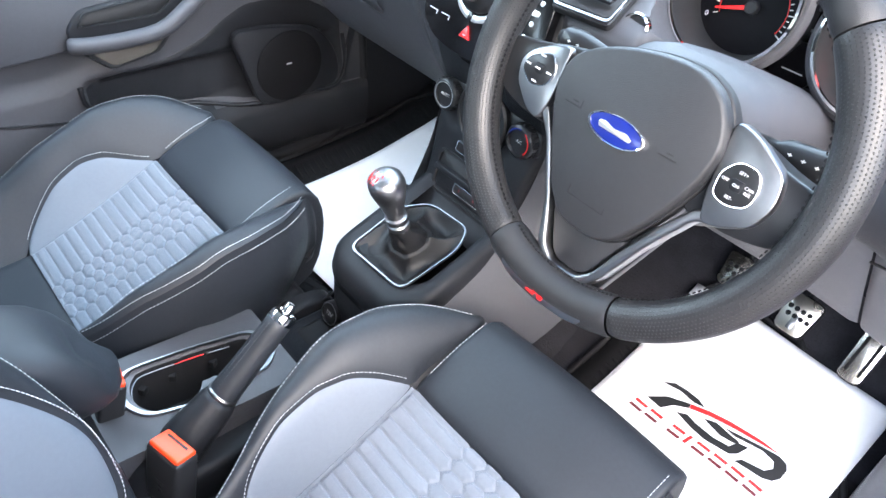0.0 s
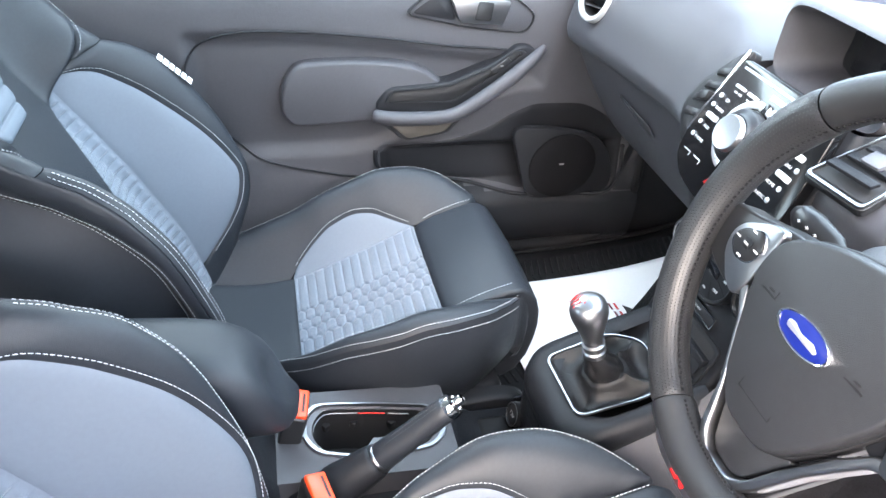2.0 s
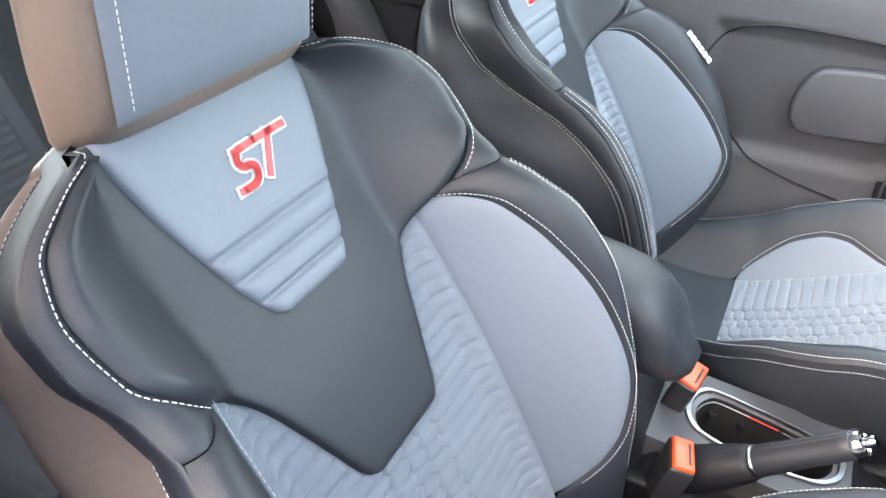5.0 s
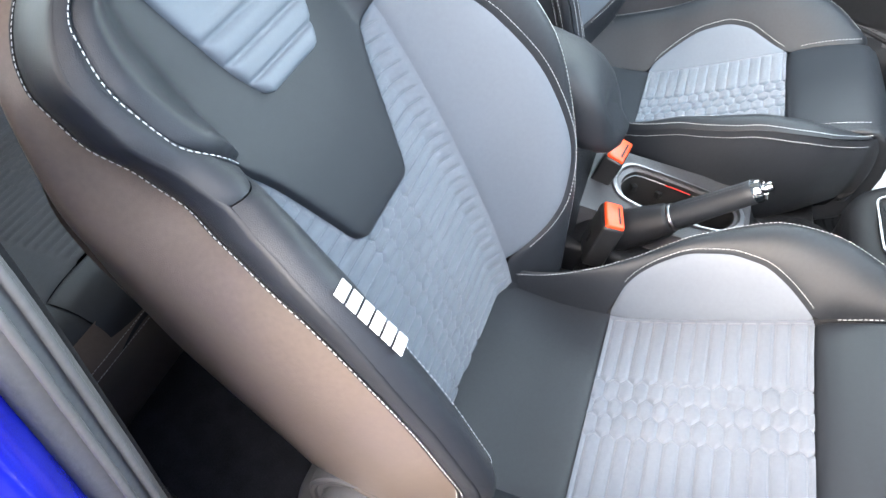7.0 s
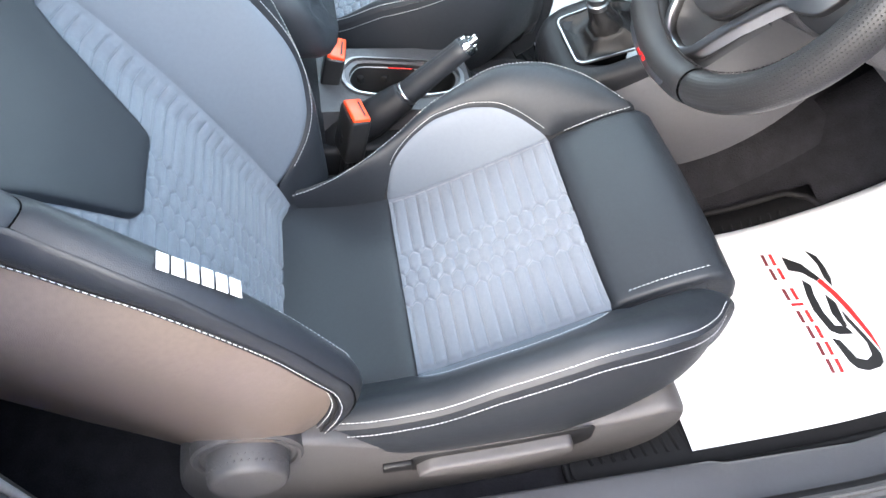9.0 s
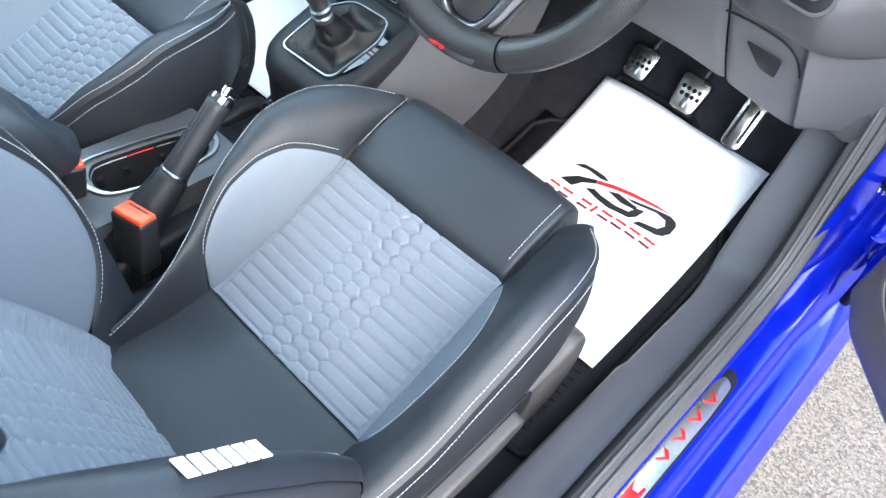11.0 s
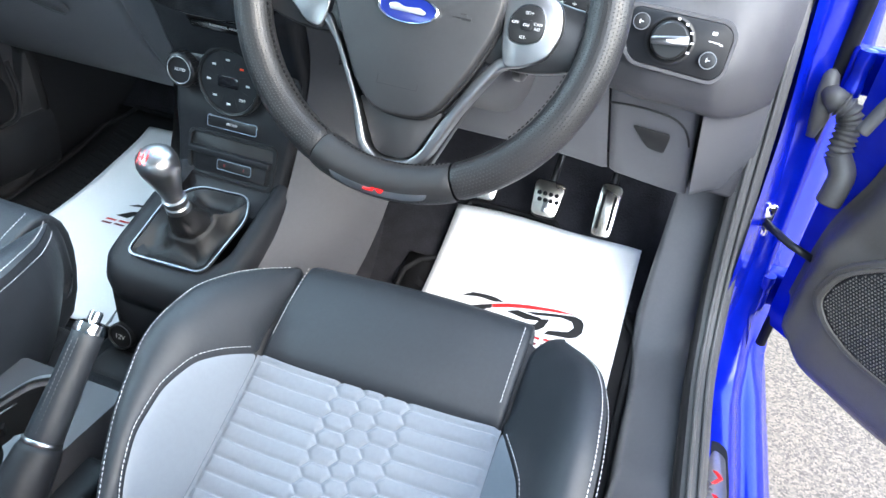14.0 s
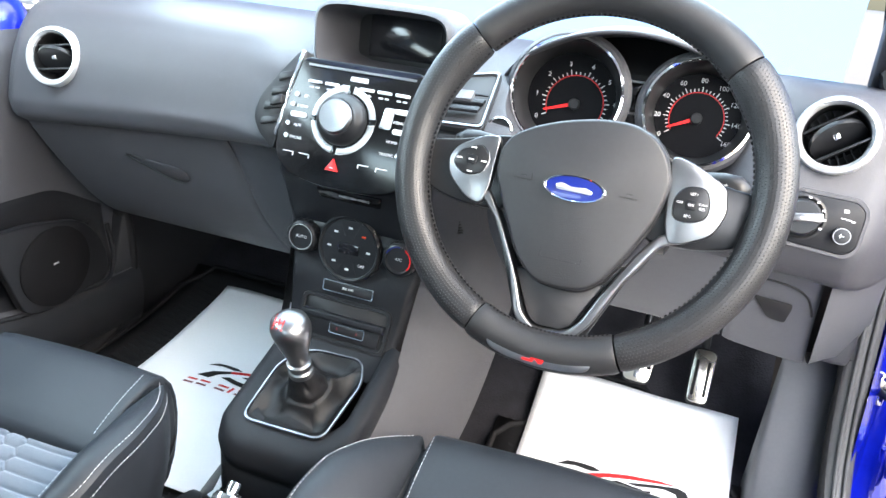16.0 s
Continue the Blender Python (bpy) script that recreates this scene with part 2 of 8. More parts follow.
# ---- materials ----
def material(name, base, rough=0.5, metal=0.0, coat=0.0, spec=0.5, vary=0.12, vscale=9.0, bump=0.0, bscale=900.0, kind="noise", rvary=0.06, sheen=0.0, tint=None, coat_rough=0.05):
    """A surface with broad and fine variation of colour, gloss and relief."""
    mat = bpy.data.materials.new(name)
    mat.use_nodes = True
    nt = mat.node_tree
    N, L = nt.nodes, nt.links
    p = N["Principled BSDF"]
    p.inputs["Metallic"].default_value = metal
    p.inputs["Specular IOR Level"].default_value = spec
    p.inputs["Coat Weight"].default_value = coat
    p.inputs["Coat Roughness"].default_value = coat_rough
    if sheen:
        p.inputs["Sheen Weight"].default_value = sheen
        p.inputs["Sheen Roughness"].default_value = 0.4
    co = N.new("ShaderNodeTexCoord")
    big = N.new("ShaderNodeTexNoise")
    big.inputs["Scale"].default_value, big.inputs["Detail"].default_value = vscale, 4.0
    L.new(co.outputs["Object"], big.inputs["Vector"])
    fine = N.new("ShaderNodeTexNoise")
    fine.inputs["Scale"].default_value, fine.inputs["Detail"].default_value = vscale * 22, 2.0
    L.new(co.outputs["Object"], fine.inputs["Vector"])
    mixv = N.new("ShaderNodeMath")
    mixv.operation = 'ADD'
    L.new(big.outputs["Fac"], mixv.inputs[0])
    L.new(fine.outputs["Fac"], mixv.inputs[1])
    ramp = N.new("ShaderNodeMapRange")
    ramp.inputs["From Min"].default_value, ramp.inputs["From Max"].default_value = 0.6, 1.4
    L.new(mixv.outputs[0], ramp.inputs["Value"])
    mix = N.new("ShaderNodeMix")
    mix.data_type = 'RGBA'
    t = tint or base
    mix.inputs["A"].default_value = (*[c * (1 - vary) for c in base], 1)
    mix.inputs["B"].default_value = (*[min(1.0, c * (1 + vary)) for c in t], 1)
    L.new(ramp.outputs[0], mix.inputs["Factor"])
    L.new(mix.outputs["Result"], p.inputs["Base Color"])
    rr = N.new("ShaderNodeMapRange")
    rr.inputs["To Min"].default_value, rr.inputs["To Max"].default_value = max(0.02, rough - rvary), min(1.0, rough + rvary)
    L.new(big.outputs["Fac"], rr.inputs["Value"])
    L.new(rr.outputs[0], p.inputs["Roughness"])
    if bump > 0:
        if kind == "grain":
            tex = N.new("ShaderNodeTexVoronoi")
            tex.feature = 'DISTANCE_TO_EDGE'
            tex.inputs["Scale"].default_value = bscale
            wob = N.new("ShaderNodeTexNoise")
            wob.inputs["Scale"].default_value = bscale * 0.35
            L.new(co.outputs["Object"], wob.inputs["Vector"])
            add = N.new("ShaderNodeVectorMath")
            add.operation = 'MULTIPLY_ADD'
            add.inputs[1].default_value = (0.6 / bscale,) * 3
            L.new(wob.outputs["Color"], add.inputs[0])
            L.new(co.outputs["Object"], add.inputs[2])
            L.new(add.outputs[0], tex.inputs["Vector"])
            clip = N.new("ShaderNodeMapRange")
            clip.inputs["From Max"].default_value = 0.25
            L.new(tex.outputs["Distance"], clip.inputs["Value"])
            out = clip.outputs[0]
        elif kind == "weave":
            a = N.new("ShaderNodeTexWave")
            a.inputs["Scale"].default_value = bscale
            a.bands_direction = 'X'
            b = N.new("ShaderNodeTexWave")
            b.inputs["Scale"].default_value = bscale
            b.bands_direction = 'Z'
            c = N.new("ShaderNodeTexWave")
            c.inputs["Scale"].default_value = bscale
            c.bands_direction = 'Y'
            s1, s2 = N.new("ShaderNodeMath"), N.new("ShaderNodeMath")
            for w in (a, b, c):
                w.inputs["Distortion"].default_value = 0.6
                L.new(co.outputs["Object"], w.inputs["Vector"])
            L.new(a.outputs["Fac"], s1.inputs[0])
            L.new(b.outputs["Fac"], s1.inputs[1])
            L.new(s1.outputs[0], s2.inputs[0])
            L.new(c.outputs["Fac"], s2.inputs[1])
            out = s2.outputs[0]
        elif kind == "dots":
            uv = N.new("ShaderNodeUVMap")
            sep = N.new("ShaderNodeSeparateXYZ")
            L.new(uv.outputs[0], sep.inputs[0])
            vals = []
            for i in (0, 1):
                ml = N.new("ShaderNodeMath")
                ml.operation = 'MULTIPLY'
                ml.inputs[1].default_value = bscale
                L.new(sep.outputs[i], ml.inputs[0])
                vals.append(ml)
            fl = N.new("ShaderNodeMath")
            fl.operation = 'FLOOR'
            L.new(vals[1].outputs[0], fl.inputs[0])
            hf = N.new("ShaderNodeMath")
            hf.operation = 'MULTIPLY_ADD'
            hf.inputs[1].default_value = 0.5
            L.new(fl.outputs[0], hf.inputs[0])
            L.new(vals[0].outputs[0], hf.inputs[2])
            sq = []
            for src in (hf, vals[1]):
                fr = N.new("ShaderNodeMath")
                fr.operation = 'FRACT'
                L.new(src.outputs[0], fr.inputs[0])
                sb = N.new("ShaderNodeMath")
                sb.operation = 'SUBTRACT'
                sb.inputs[1].default_value = 0.5
                L.new(fr.outputs[0], sb.inputs[0])
                pw = N.new("ShaderNodeMath")
                pw.operation = 'MULTIPLY'
                L.new(sb.outputs[0], pw.inputs[0])
                L.new(sb.outputs[0], pw.inputs[1])
                sq.append(pw)
            sm = N.new("ShaderNodeMath")
            L.new(sq[0].outputs[0], sm.inputs[0])
            L.new(sq[1].outputs[0], sm.inputs[1])
            cl = N.new("ShaderNodeMapRange")
            cl.inputs["From Min"].default_value, cl.inputs["From Max"].default_value = 0.012, 0.05
            L.new(sm.outputs[0], cl.inputs["Value"])
            out = cl.outputs[0]
        else:
            tex = N.new("ShaderNodeTexNoise")
            tex.inputs["Scale"].default_value, tex.inputs["Detail"].default_value = bscale, 3.0
            L.new(co.outputs["Object"], tex.inputs["Vector"])
            out = tex.outputs["Fac"]
        bp = N.new("ShaderNodeBump")
        bp.inputs["Strength"].default_value = min(1.0, bump)
        bp.inputs["Distance"].default_value = 0.35 / bscale if kind != "dots" else 0.0012
        L.new(out, bp.inputs["Height"])
        L.new(bp.outputs[0], p.inputs["Normal"])
    return mat


LEATHER = material("black_leather", (0.0145, 0.0172, 0.022), 0.48, bump=0.22, bscale=720, kind="grain", vary=0.15, spec=0.42)
# Black vinyl with the warm door-side light put into its base colour.
LEATHER_SIDE_LIT = material("side_vinyl_warm_lit", (0.128, 0.101, 0.086), 0.34, bump=0.12, bscale=600, kind="grain", vary=0.12)
GREY_LEATHER = material("light_grey_leather", (0.112, 0.130, 0.156), 0.56, bump=0.2, bscale=900, kind="grain", vary=0.05)
GREY_CLOTH = material("grey_quilted_cloth", (0.138, 0.155, 0.183), 0.9, bump=0.35, bscale=420, kind="weave", vary=0.07, sheen=0.25, spec=0.2)
THREAD = material("white_thread", (0.52, 0.53, 0.54), 0.8, vary=0.1, vscale=60)
WHEEL_LEATHER = material("wheel_leather", (0.017, 0.017, 0.018), 0.42, bump=0.3, bscale=800, kind="grain")
PERFORATED = material("perforated_wheel_leather", (0.017, 0.017, 0.018), 0.40, bump=1.0, bscale=300, kind="dots")
AIRBAG = material("airbag_vinyl", (0.020, 0.0205, 0.0225), 0.37, bump=0.34, bscale=820, kind="grain")
DASH = material("dashboard_soft_plastic", (0.044, 0.044, 0.050), 0.5, bump=0.40, bscale=680, kind="grain", vary=0.1)
TRIM = material("hard_grey_trim_plastic", (0.087, 0.088, 0.097), 0.42, bump=0.25, bscale=800, kind="grain", vary=0.08)
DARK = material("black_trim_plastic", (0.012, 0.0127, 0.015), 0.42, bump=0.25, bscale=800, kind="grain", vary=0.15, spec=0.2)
SATIN_BLACK = material("satin_black_plastic", (0.016, 0.0165, 0.018), 0.3, vary=0.15, spec=0.32)
GLOSS = material("piano_black", (0.004, 0.004, 0.0045), 0.16, rvary=0.03, coat=0.12, spec=0.4, vary=0.1)
# Near-black; on flat plates it paints the shade inside openings.
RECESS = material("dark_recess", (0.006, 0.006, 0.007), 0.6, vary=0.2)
SATIN_METAL = material("satin_silver", (0.31, 0.31, 0.32), 0.33, metal=1.0, vary=0.04, bump=0.08, bscale=500)
CHROME = material("bright_chrome", (0.85, 0.85, 0.86), 0.07, metal=1.0, vary=0.03, rvary=0.03)
BRUSHED = material("brushed_steel", (0.74, 0.70, 0.63), 0.28, metal=1.0, vary=0.08, bump=0.15, bscale=600)
SILVER_PAINT = material("silver_paint", (0.55, 0.56, 0.57), 0.28, metal=0.6, vary=0.04)
RUBBER = material("black_rubber", (0.011, 0.011, 0.012), 0.6, bump=0.3, bscale=500, vary=0.15, spec=0.12)
BOOT_RUBBER = material("grey_boot_rubber", (0.075, 0.071, 0.065), 0.5, bump=0.2, bscale=400, vary=0.15)
SEAL = material("door_seal_rubber", (0.085, 0.083, 0.083), 0.55, bump=0.35, bscale=300, vary=0.15)
CARPET = material("black_carpet", (0.022, 0.022, 0.026), 0.95, bump=1.0, bscale=260, vary=0.4, vscale=30, spec=0.1)
PAPER = material("white_paper", (0.82, 0.82, 0.83), 0.6, bump=0.1, bscale=120, vary=0.02)
INK = material("black_ink", (0.012, 0.012, 0.013), 0.5)
RED_INK = material("red_ink", (0.55, 0.02, 0.02), 0.45)
DARK_RED_INK = material("dark_red_ink", (0.13, 0.015, 0.02), 0.45)
GREY_INK = material("grey_ink", (0.3, 0.3, 0.3), 0.5)
RED = material("red_enamel", (0.62, 0.012, 0.012), 0.35)
ORANGE = material("orange_red_button", (0.85, 0.06, 0.012), 0.38, vary=0.06)
BLUE_BADGE = material("blue_enamel", (0.006, 0.015, 0.16), 0.3, coat=0.4, vary=0.1)
WHITE_PRINT = material("white_print", (0.62, 0.62, 0.62), 0.5, vary=0.03)
GREY_PRINT = material("grey_print", (0.45, 0.45, 0.46), 0.5, vary=0.03)
PAINT = material("blue_car_paint", (0.005, 0.010, 0.36), 0.20, metal=0.25, coat=0.45, spec=0.35, vary=0.08, vscale=40, tint=(0.008, 0.02, 0.5))
SCREEN = material("dark_screen", (0.01, 0.010, 0.012), 0.12, rvary=0.02)
DIAL = material("dial_face", (0.004, 0.004, 0.005), 0.4, spec=0.08)
MESH_GRILLE = material("speaker_cloth", (0.006, 0.006, 0.007), 0.8, bump=0.6, bscale=500, spec=0.1)
BENCH_CLOTH = material("rear_grey_cloth", (0.096, 0.105, 0.117), 0.9, bump=0.35, bscale=420, kind="weave", vary=0.08)
SEAT_PLASTIC = material("seat_base_plastic", (0.064, 0.061, 0.062), 0.42, bump=0.3, bscale=700, kind="grain", vary=0.1)
# The driver's door stands in warmer light, which this base colour carries.
DOOR_TRIM = material("door_trim_warm_lit", (0.090, 0.081, 0.070), 0.40, bump=0.35, bscale=650, kind="grain", vary=0.1)
GAITER = material("gaiter_leather", (0.009, 0.009, 0.010), 0.36, bump=0.4, bscale=600, kind="grain", spec=0.35)
HEADLINER = material("headliner_cloth", (0.42, 0.42, 0.41), 0.95, bump=0.3, bscale=500, vary=0.05)


def glass(name, rough=0.0, tint=(0.95, 0.97, 0.97)):
    mat = bpy.data.materials.new(name)
    mat.use_nodes = True
    p = mat.node_tree.nodes["Principled BSDF"]
    p.inputs["Base Color"].default_value = (*tint, 1)
    p.inputs["Transmission Weight"].default_value = 1.0
    p.inputs["Roughness"].default_value = rough
    p.inputs["IOR"].default_value = 1.45
    return mat


GLASS = glass("window_glass")
TINTED = glass("tinted_glass", 0.0, (0.08, 0.10, 0.13))
GREY_THREAD = material("dark_grey_thread", (0.09, 0.09, 0.095), 0.8)

# ---- cabin shell ----
floor_z = curve([-1.0, -.2, .1, .62, .82, 1.0, 1.12, 1.25, 1.36, 1.46], [.30, .275, .27, .285, .302, .325, .362, .425, .52, .66])

floor_zp = curve([-1.0, -.2, .1, .62, .82, 1.0, 1.12, 1.25, 1.36, 1.46], [.30, .275, .27, .285, .298, .308, .318, .335, .372, .50])
floor_at = lambda x, y: floor_z(y) if x > 0 else floor_zp(y)


def sheet(name, x0, x1, y0, y1, zf, mat, nx=12, ny=40, thick=.012, label="", parent=None):
    """A sheet that follows a height, with its underside and edges."""
    top = [[Vector((x0 + (x1 - x0) * i / nx, y0 + (y1 - y0) * j / ny, zf(x0 + (x1 - x0) * i / nx, y0 + (y1 - y0) * j / ny))) for i in range(nx + 1)] for j in range(ny + 1)]
    verts = [p for r in top for p in r] + [p - Z3 * thick for r in top for p in r]
    f = grid_faces(nx + 1, ny + 1)
    N = (nx + 1) * (ny + 1)
    f += [tuple(N + q for q in reversed(face_)) for face_ in f]
    for j in range(ny):
        a, b = j * (nx + 1), (j + 1) * (nx + 1)
        f += [(a, b, N + b, N + a), (b + nx, a + nx, N + a + nx, N + b + nx)]
    for i in range(nx):
        a, b = i, ny * (nx + 1) + i
        f += [(a + 1, a, N + a, N + a + 1), (b, b + 1, N + b + 1, N + b)]
    return made(name, verts, f, mat, parent, label)


fl = sheet("floor", -.68, .66, -.95, 1.46, lambda x, y: floor_at(x, y) + .002 * math.sin(31 * x + 17 * y), CARPET, 30, 80)
tagged(fl, "black carpet covering the car floor", "floor", kind="structure")
rows = [[Vector((x, y, z + .02 * ease((y - 1.0) / .3))) for x, z in ((-.20, .24), (-.15, .33), (-.12, .385), (-.08, .40), (.08, .40), (.13, .385), (.165, .33), (.21, .24))] for y in [-.95 + 2.4 * i / 30 for i in range(31)]]
v, f = loft(rows, (False, False), False)
tagged(made("transmission_tunnel", v, f, CARPET), "black carpeted transmission tunnel", "tunnel", kind="structure")
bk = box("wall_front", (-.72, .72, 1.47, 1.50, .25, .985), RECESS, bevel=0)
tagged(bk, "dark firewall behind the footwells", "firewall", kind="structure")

# sill and kick trim on the driver's side
def sill_trim(s, name, label, mat):
    rows = []
    for i in range(61):
        y = -.25 + 1.42 * i / 60
        k = ease((y - 1.03) / .10)
        step = .012 * ease((y - .80) / .012) * (1 - ease((y - 1.0) / .05))
        xi = .645 + step * .3 - .012 * k
        z = .375 + .006 * math.sin(y * 3) - step * .5
        up = .34 * ease((y - 1.06) / .16)
        rows.append([Vector((s * x, y, z_)) for x, z_ in ((xi - .004, .29), (xi - .002, z - .022 + up * .2), (xi, z - .004 + up), (xi + .006, z + .004 + up), (xi + .03, z + .012 + up), (xi + .05, z + .022 + up), (xi + .066, z + .030 + up), (xi + .080, z + .024 + up), (xi + .096, z + .012 + up), (xi + .098, .33))])
    v, f = loft(rows, (False, False), False)
    return tagged(made(name, v, f, mat), label, "sill trim", kind="structure")


sill_trim(1, "sill_trim_driver", "grey plastic sill and kick panel trim", TRIM)
# same trim as the driver's, with the dim footwell put into its colour
sill_trim(-1, "sill_trim_passenger", "plastic sill and kick panel trim, darkened for the footwell's shade", DARK)

# kick panel closing the passenger footwell
rows = []
for i in range(25):
    z = .25 + .72 * i / 24
    rows.append([Vector((x - .02 * math.sin(math.pi * i / 24), y, z)) for x, y in smooth_line([(-.70, 1.10), (-.672, 1.165), (-.655, 1.24), (-.640, 1.32), (-.61, 1.40), (-.55, 1.47)], 3)])
v, f = loft(rows, (False, False), False)
# the footwell's shade is painted in with the black plastic
tagged(made("kick_panel_passenger", v, f, DARK), "kick panel darkened for the passenger footwell's shade", "trim panel", kind="structure")

# door aperture seal, driver's side
seal_path = smooth_line([(0.605, -.06, 1.34), (0.677, .0, 1.18), (0.717, .06, 1.05), (0.732, .098, .95), (0.740, .118, .83), (0.743, .128, .68), (0.742, .142, .55), (0.741, .185, .455), (0.739, .27, .422), (0.737, .45, .418), (0.736, .65, .418), (0.736, .85, .420), (0.735, .97, .432), (0.733, 1.045, .475), (0.726, 1.09, .56), (0.717, 1.115, .68), (0.708, 1.135, .82), (0.697, 1.165, .95), (0.673, 1.235, 1.06), (0.625, 1.12, 1.20), (0.570, .92, 1.33)], 6)
v, f = tube(seal_path, .0205, 16, flat=.8, hint=X3)
seal = tagged(made("door_seal", v, f, SEAL), "soft grey rubber door aperture seal", "door seal", kind="structure")
lip = [(x - .016, y, z + .004) for x, y, z in seal_path]
v, f = tube(lip, .008, 8, hint=X3)
made("seal_lip", v, f, RUBBER, seal)
# moulded ridges along the side of the seal that faces the opening
for dx in (-.006, .007):
    pts = []
    for a, p, b in zip(seal_path, seal_path[1:], seal_path[2:]):
        p, t = Vector(p), (Vector(b) - Vector(a)).normalized()
        n = Vector((0, .62, .85)) - Vector((0, p.y, p.z))
        n = (n - t * n.dot(t)).normalized()
        pts.append(p + n * .0185 + X3 * dx)
    v, f = tube(pts, .0032, 6, hint=X3)
    made("seal_ridge", v, f, SEAL, seal)

v, f = tube(smooth_line([(-.668, .40, .335), (-.662, .70, .330), (-.655, .86, .330), (-.650, 1.02, .332), (-.648, 1.10, .350), (-.648, 1.15, .395), (-.648, 1.172, .460), (-.648, 1.172, .54), (-.650, 1.165, .62), (-.655, 1.15, .72)], 6), .022, 14, flat=.7, hint=X3)
tagged(made("door_seal_passenger", v, f, RUBBER), "black rubber seal round the closed passenger door", "door seal", kind="structure")

# painted body: sill, pillars, roof
body = thing("car_body", (0, .3, .25), "metallic blue painted car body shell", "car body", kind="structure")
rows = []
for i in range(71):
    y = -.9 + 2.25 * i / 70
    k = ease((y - 1.02) / .14)
    up = .10 * k + .9 * ease((y - 1.13) / .12)
    dx = .0 + .01 * math.sin(y * 2)
    rows.append([Vector((x + dx * .2, y, z)) for x, z in ((.735, .30), (.737, .402 + up), (.748, .412 + up), (.765, .408 + up), (.788, .396 + up * .9), (.800, .386 + up * .8), (.806, .368 + up * .3), (.820, .364 + up * .2), (.846, .356 + up * .1), (.852, .345), (.854, .325), (.872, .305), (.878, .25), (.868, .20), (.82, .18))])
v, f = loft(rows, (False, False), False)
made("sill", v, f, PAINT, body, "glossy blue painted door sill")
# hinge pillar
rows = []
for i in range(25):
    z = .38 + .66 * i / 24
    y0 = 1.055 + .10 * ease((z - .42) / .5)
    rows.append([Vector((x - .02 * ease((z - .75) / .3), y0 + dy_, z)) for x, dy_ in ((.738, -.004), (.745, .008), (.756, .03), (.768, .055), (.775, .09), (.790, .13), (.835, .16), (.86, .21))])
v, f = loft(rows, (False, False), False)
made("hinge_pillar", v, f, PAINT, body, "glossy blue door pillar")
# rear door post and quarter panel
post = smooth_line([(.745, .02, 1.12), (.765, .085, .95), (.772, .108, .83), (.775, .118, .68), (.775, .130, .55), (.774, .165, .45)], 5)
rows = []
for x, y, z in post:
    rows.append([Vector((x + a, y + b, z)) for a, b in ((-.075, -.045), (-.05, -.03), (-.022, .0), (.0, .024), (.012, .030), (.026, .028), (.034, .018), (.036, -.02), (.04, -.4))])
v, f = loft(rows, (False, False), False)
made("rear_post", v, f, PAINT, body, "glossy blue rear door post")
for k, (y, z) in enumerate(((.125, .80), (.132, .745))):
    turned("striker_bolt", [(.012, 0), (.012, .006), (.009, .010), (0, .011)], frame_m((.790, y + .02, z), Z3, -X3, Y3), CHROME, body, "", 18)
box("striker", (.782, .802, .138, .175, .765, .785), CHROME, body, bevel=.004)

# plain quarter and tail panels that close the shell
for s in (-1, 1):
    rows = [[Vector((s * x, y, z)) for x, z in ((.70, .26), (.80, .30), (.815, .50), (.80, .75), (.77, .93), (.665, .935))] for y in (-1.27, -1.0, -.6, -.25, .0 if s < 0 else -.06)]
    v, f = loft(rows, (False, False), False)
    made("quarter_panel", v, f, PAINT, body, "blue rear quarter panel")
box("tail_panel", (-.78, .78, -1.31, -1.265, .28, 1.0), PAINT, body, "blue tail panel", bevel=.02)

# bright tread plate on the sill with red chevrons
tread = thing("tread_plate", (.77, .5, .405), "brushed steel sill tread plate with red chevrons", "tread plate")
TM = frame_m((.770, .0, .4065), X3, Y3, Vector((.25, 0, 1)).normalized())
out_ = rounded([(-.014, .06), (.014, .06), (.016, .82), (.012, .885), (-.008, .895), (-.016, .87)], .01, 4)
slab("backing", ring_of(out_, 1.0), .003, TM, SATIN_BLACK, tread, bevel=.001)
slab("plate", [(a * .78, .03 + b * .945) for a, b in out_], .0042, TM, BRUSHED, tread, "brushed steel plate", bevel=.001)
for k in range(4):
    y = .705 + k * .040
    slab("chevron", [(-.008, y - .010), (-.003, y - .010), (.007, y + .002), (-.001, y + .012), (-.007, y + .012), (.001, y + .002)], .001, TM @ Matrix.Translation((0, 0, .0042)), RED, tread, "red chevron", bevel=.0002)
slab("badge", [(-.009, .60), (-.004, .60), (.004, .628), (.009, .628), (.009, .652), (.005, .652), (.004, .640), (-.004, .640), (-.009, .655)], .001, TM @ Matrix.Translation((0, 0, .0042)), RED, tread, "red badge", bevel=.0002)

# roof, pillars, windscreen and rear closing panels
roof_sk = box("roof", (-.54, .55, -1.25, .70, 1.405, 1.44), PAINT, bevel=.012)
tagged(roof_sk, "blue painted roof skin", "roof", kind="structure")
tagged(box("ceiling", (-.53, .54, -1.24, .69, 1.385, 1.404), HEADLINER, bevel=0), "light grey cloth headliner", "ceiling", kind="structure")
def pillar(name, pts, r, mat, label):
    v, f = tube(pts, r, 12, flat=.6)
    return tagged(made(name, v, f, mat), label, "pillar", kind="structure")
for s in (-1, 1):
    pillar("windscreen_pillar", [(s * .69, 1.36, 1.0), (s * .64, 1.12, 1.17), (s * .575, .86, 1.33), (s * .54, .70, 1.395)], .032, TRIM, "grey trimmed windscreen pillar")
pillar("door_post_passenger", [(-.70, -.04, .40), (-.70, -.04, .95), (-.62, -.12, 1.25), (-.54, -.16, 1.40)], .045, DARK, "black trimmed door post")
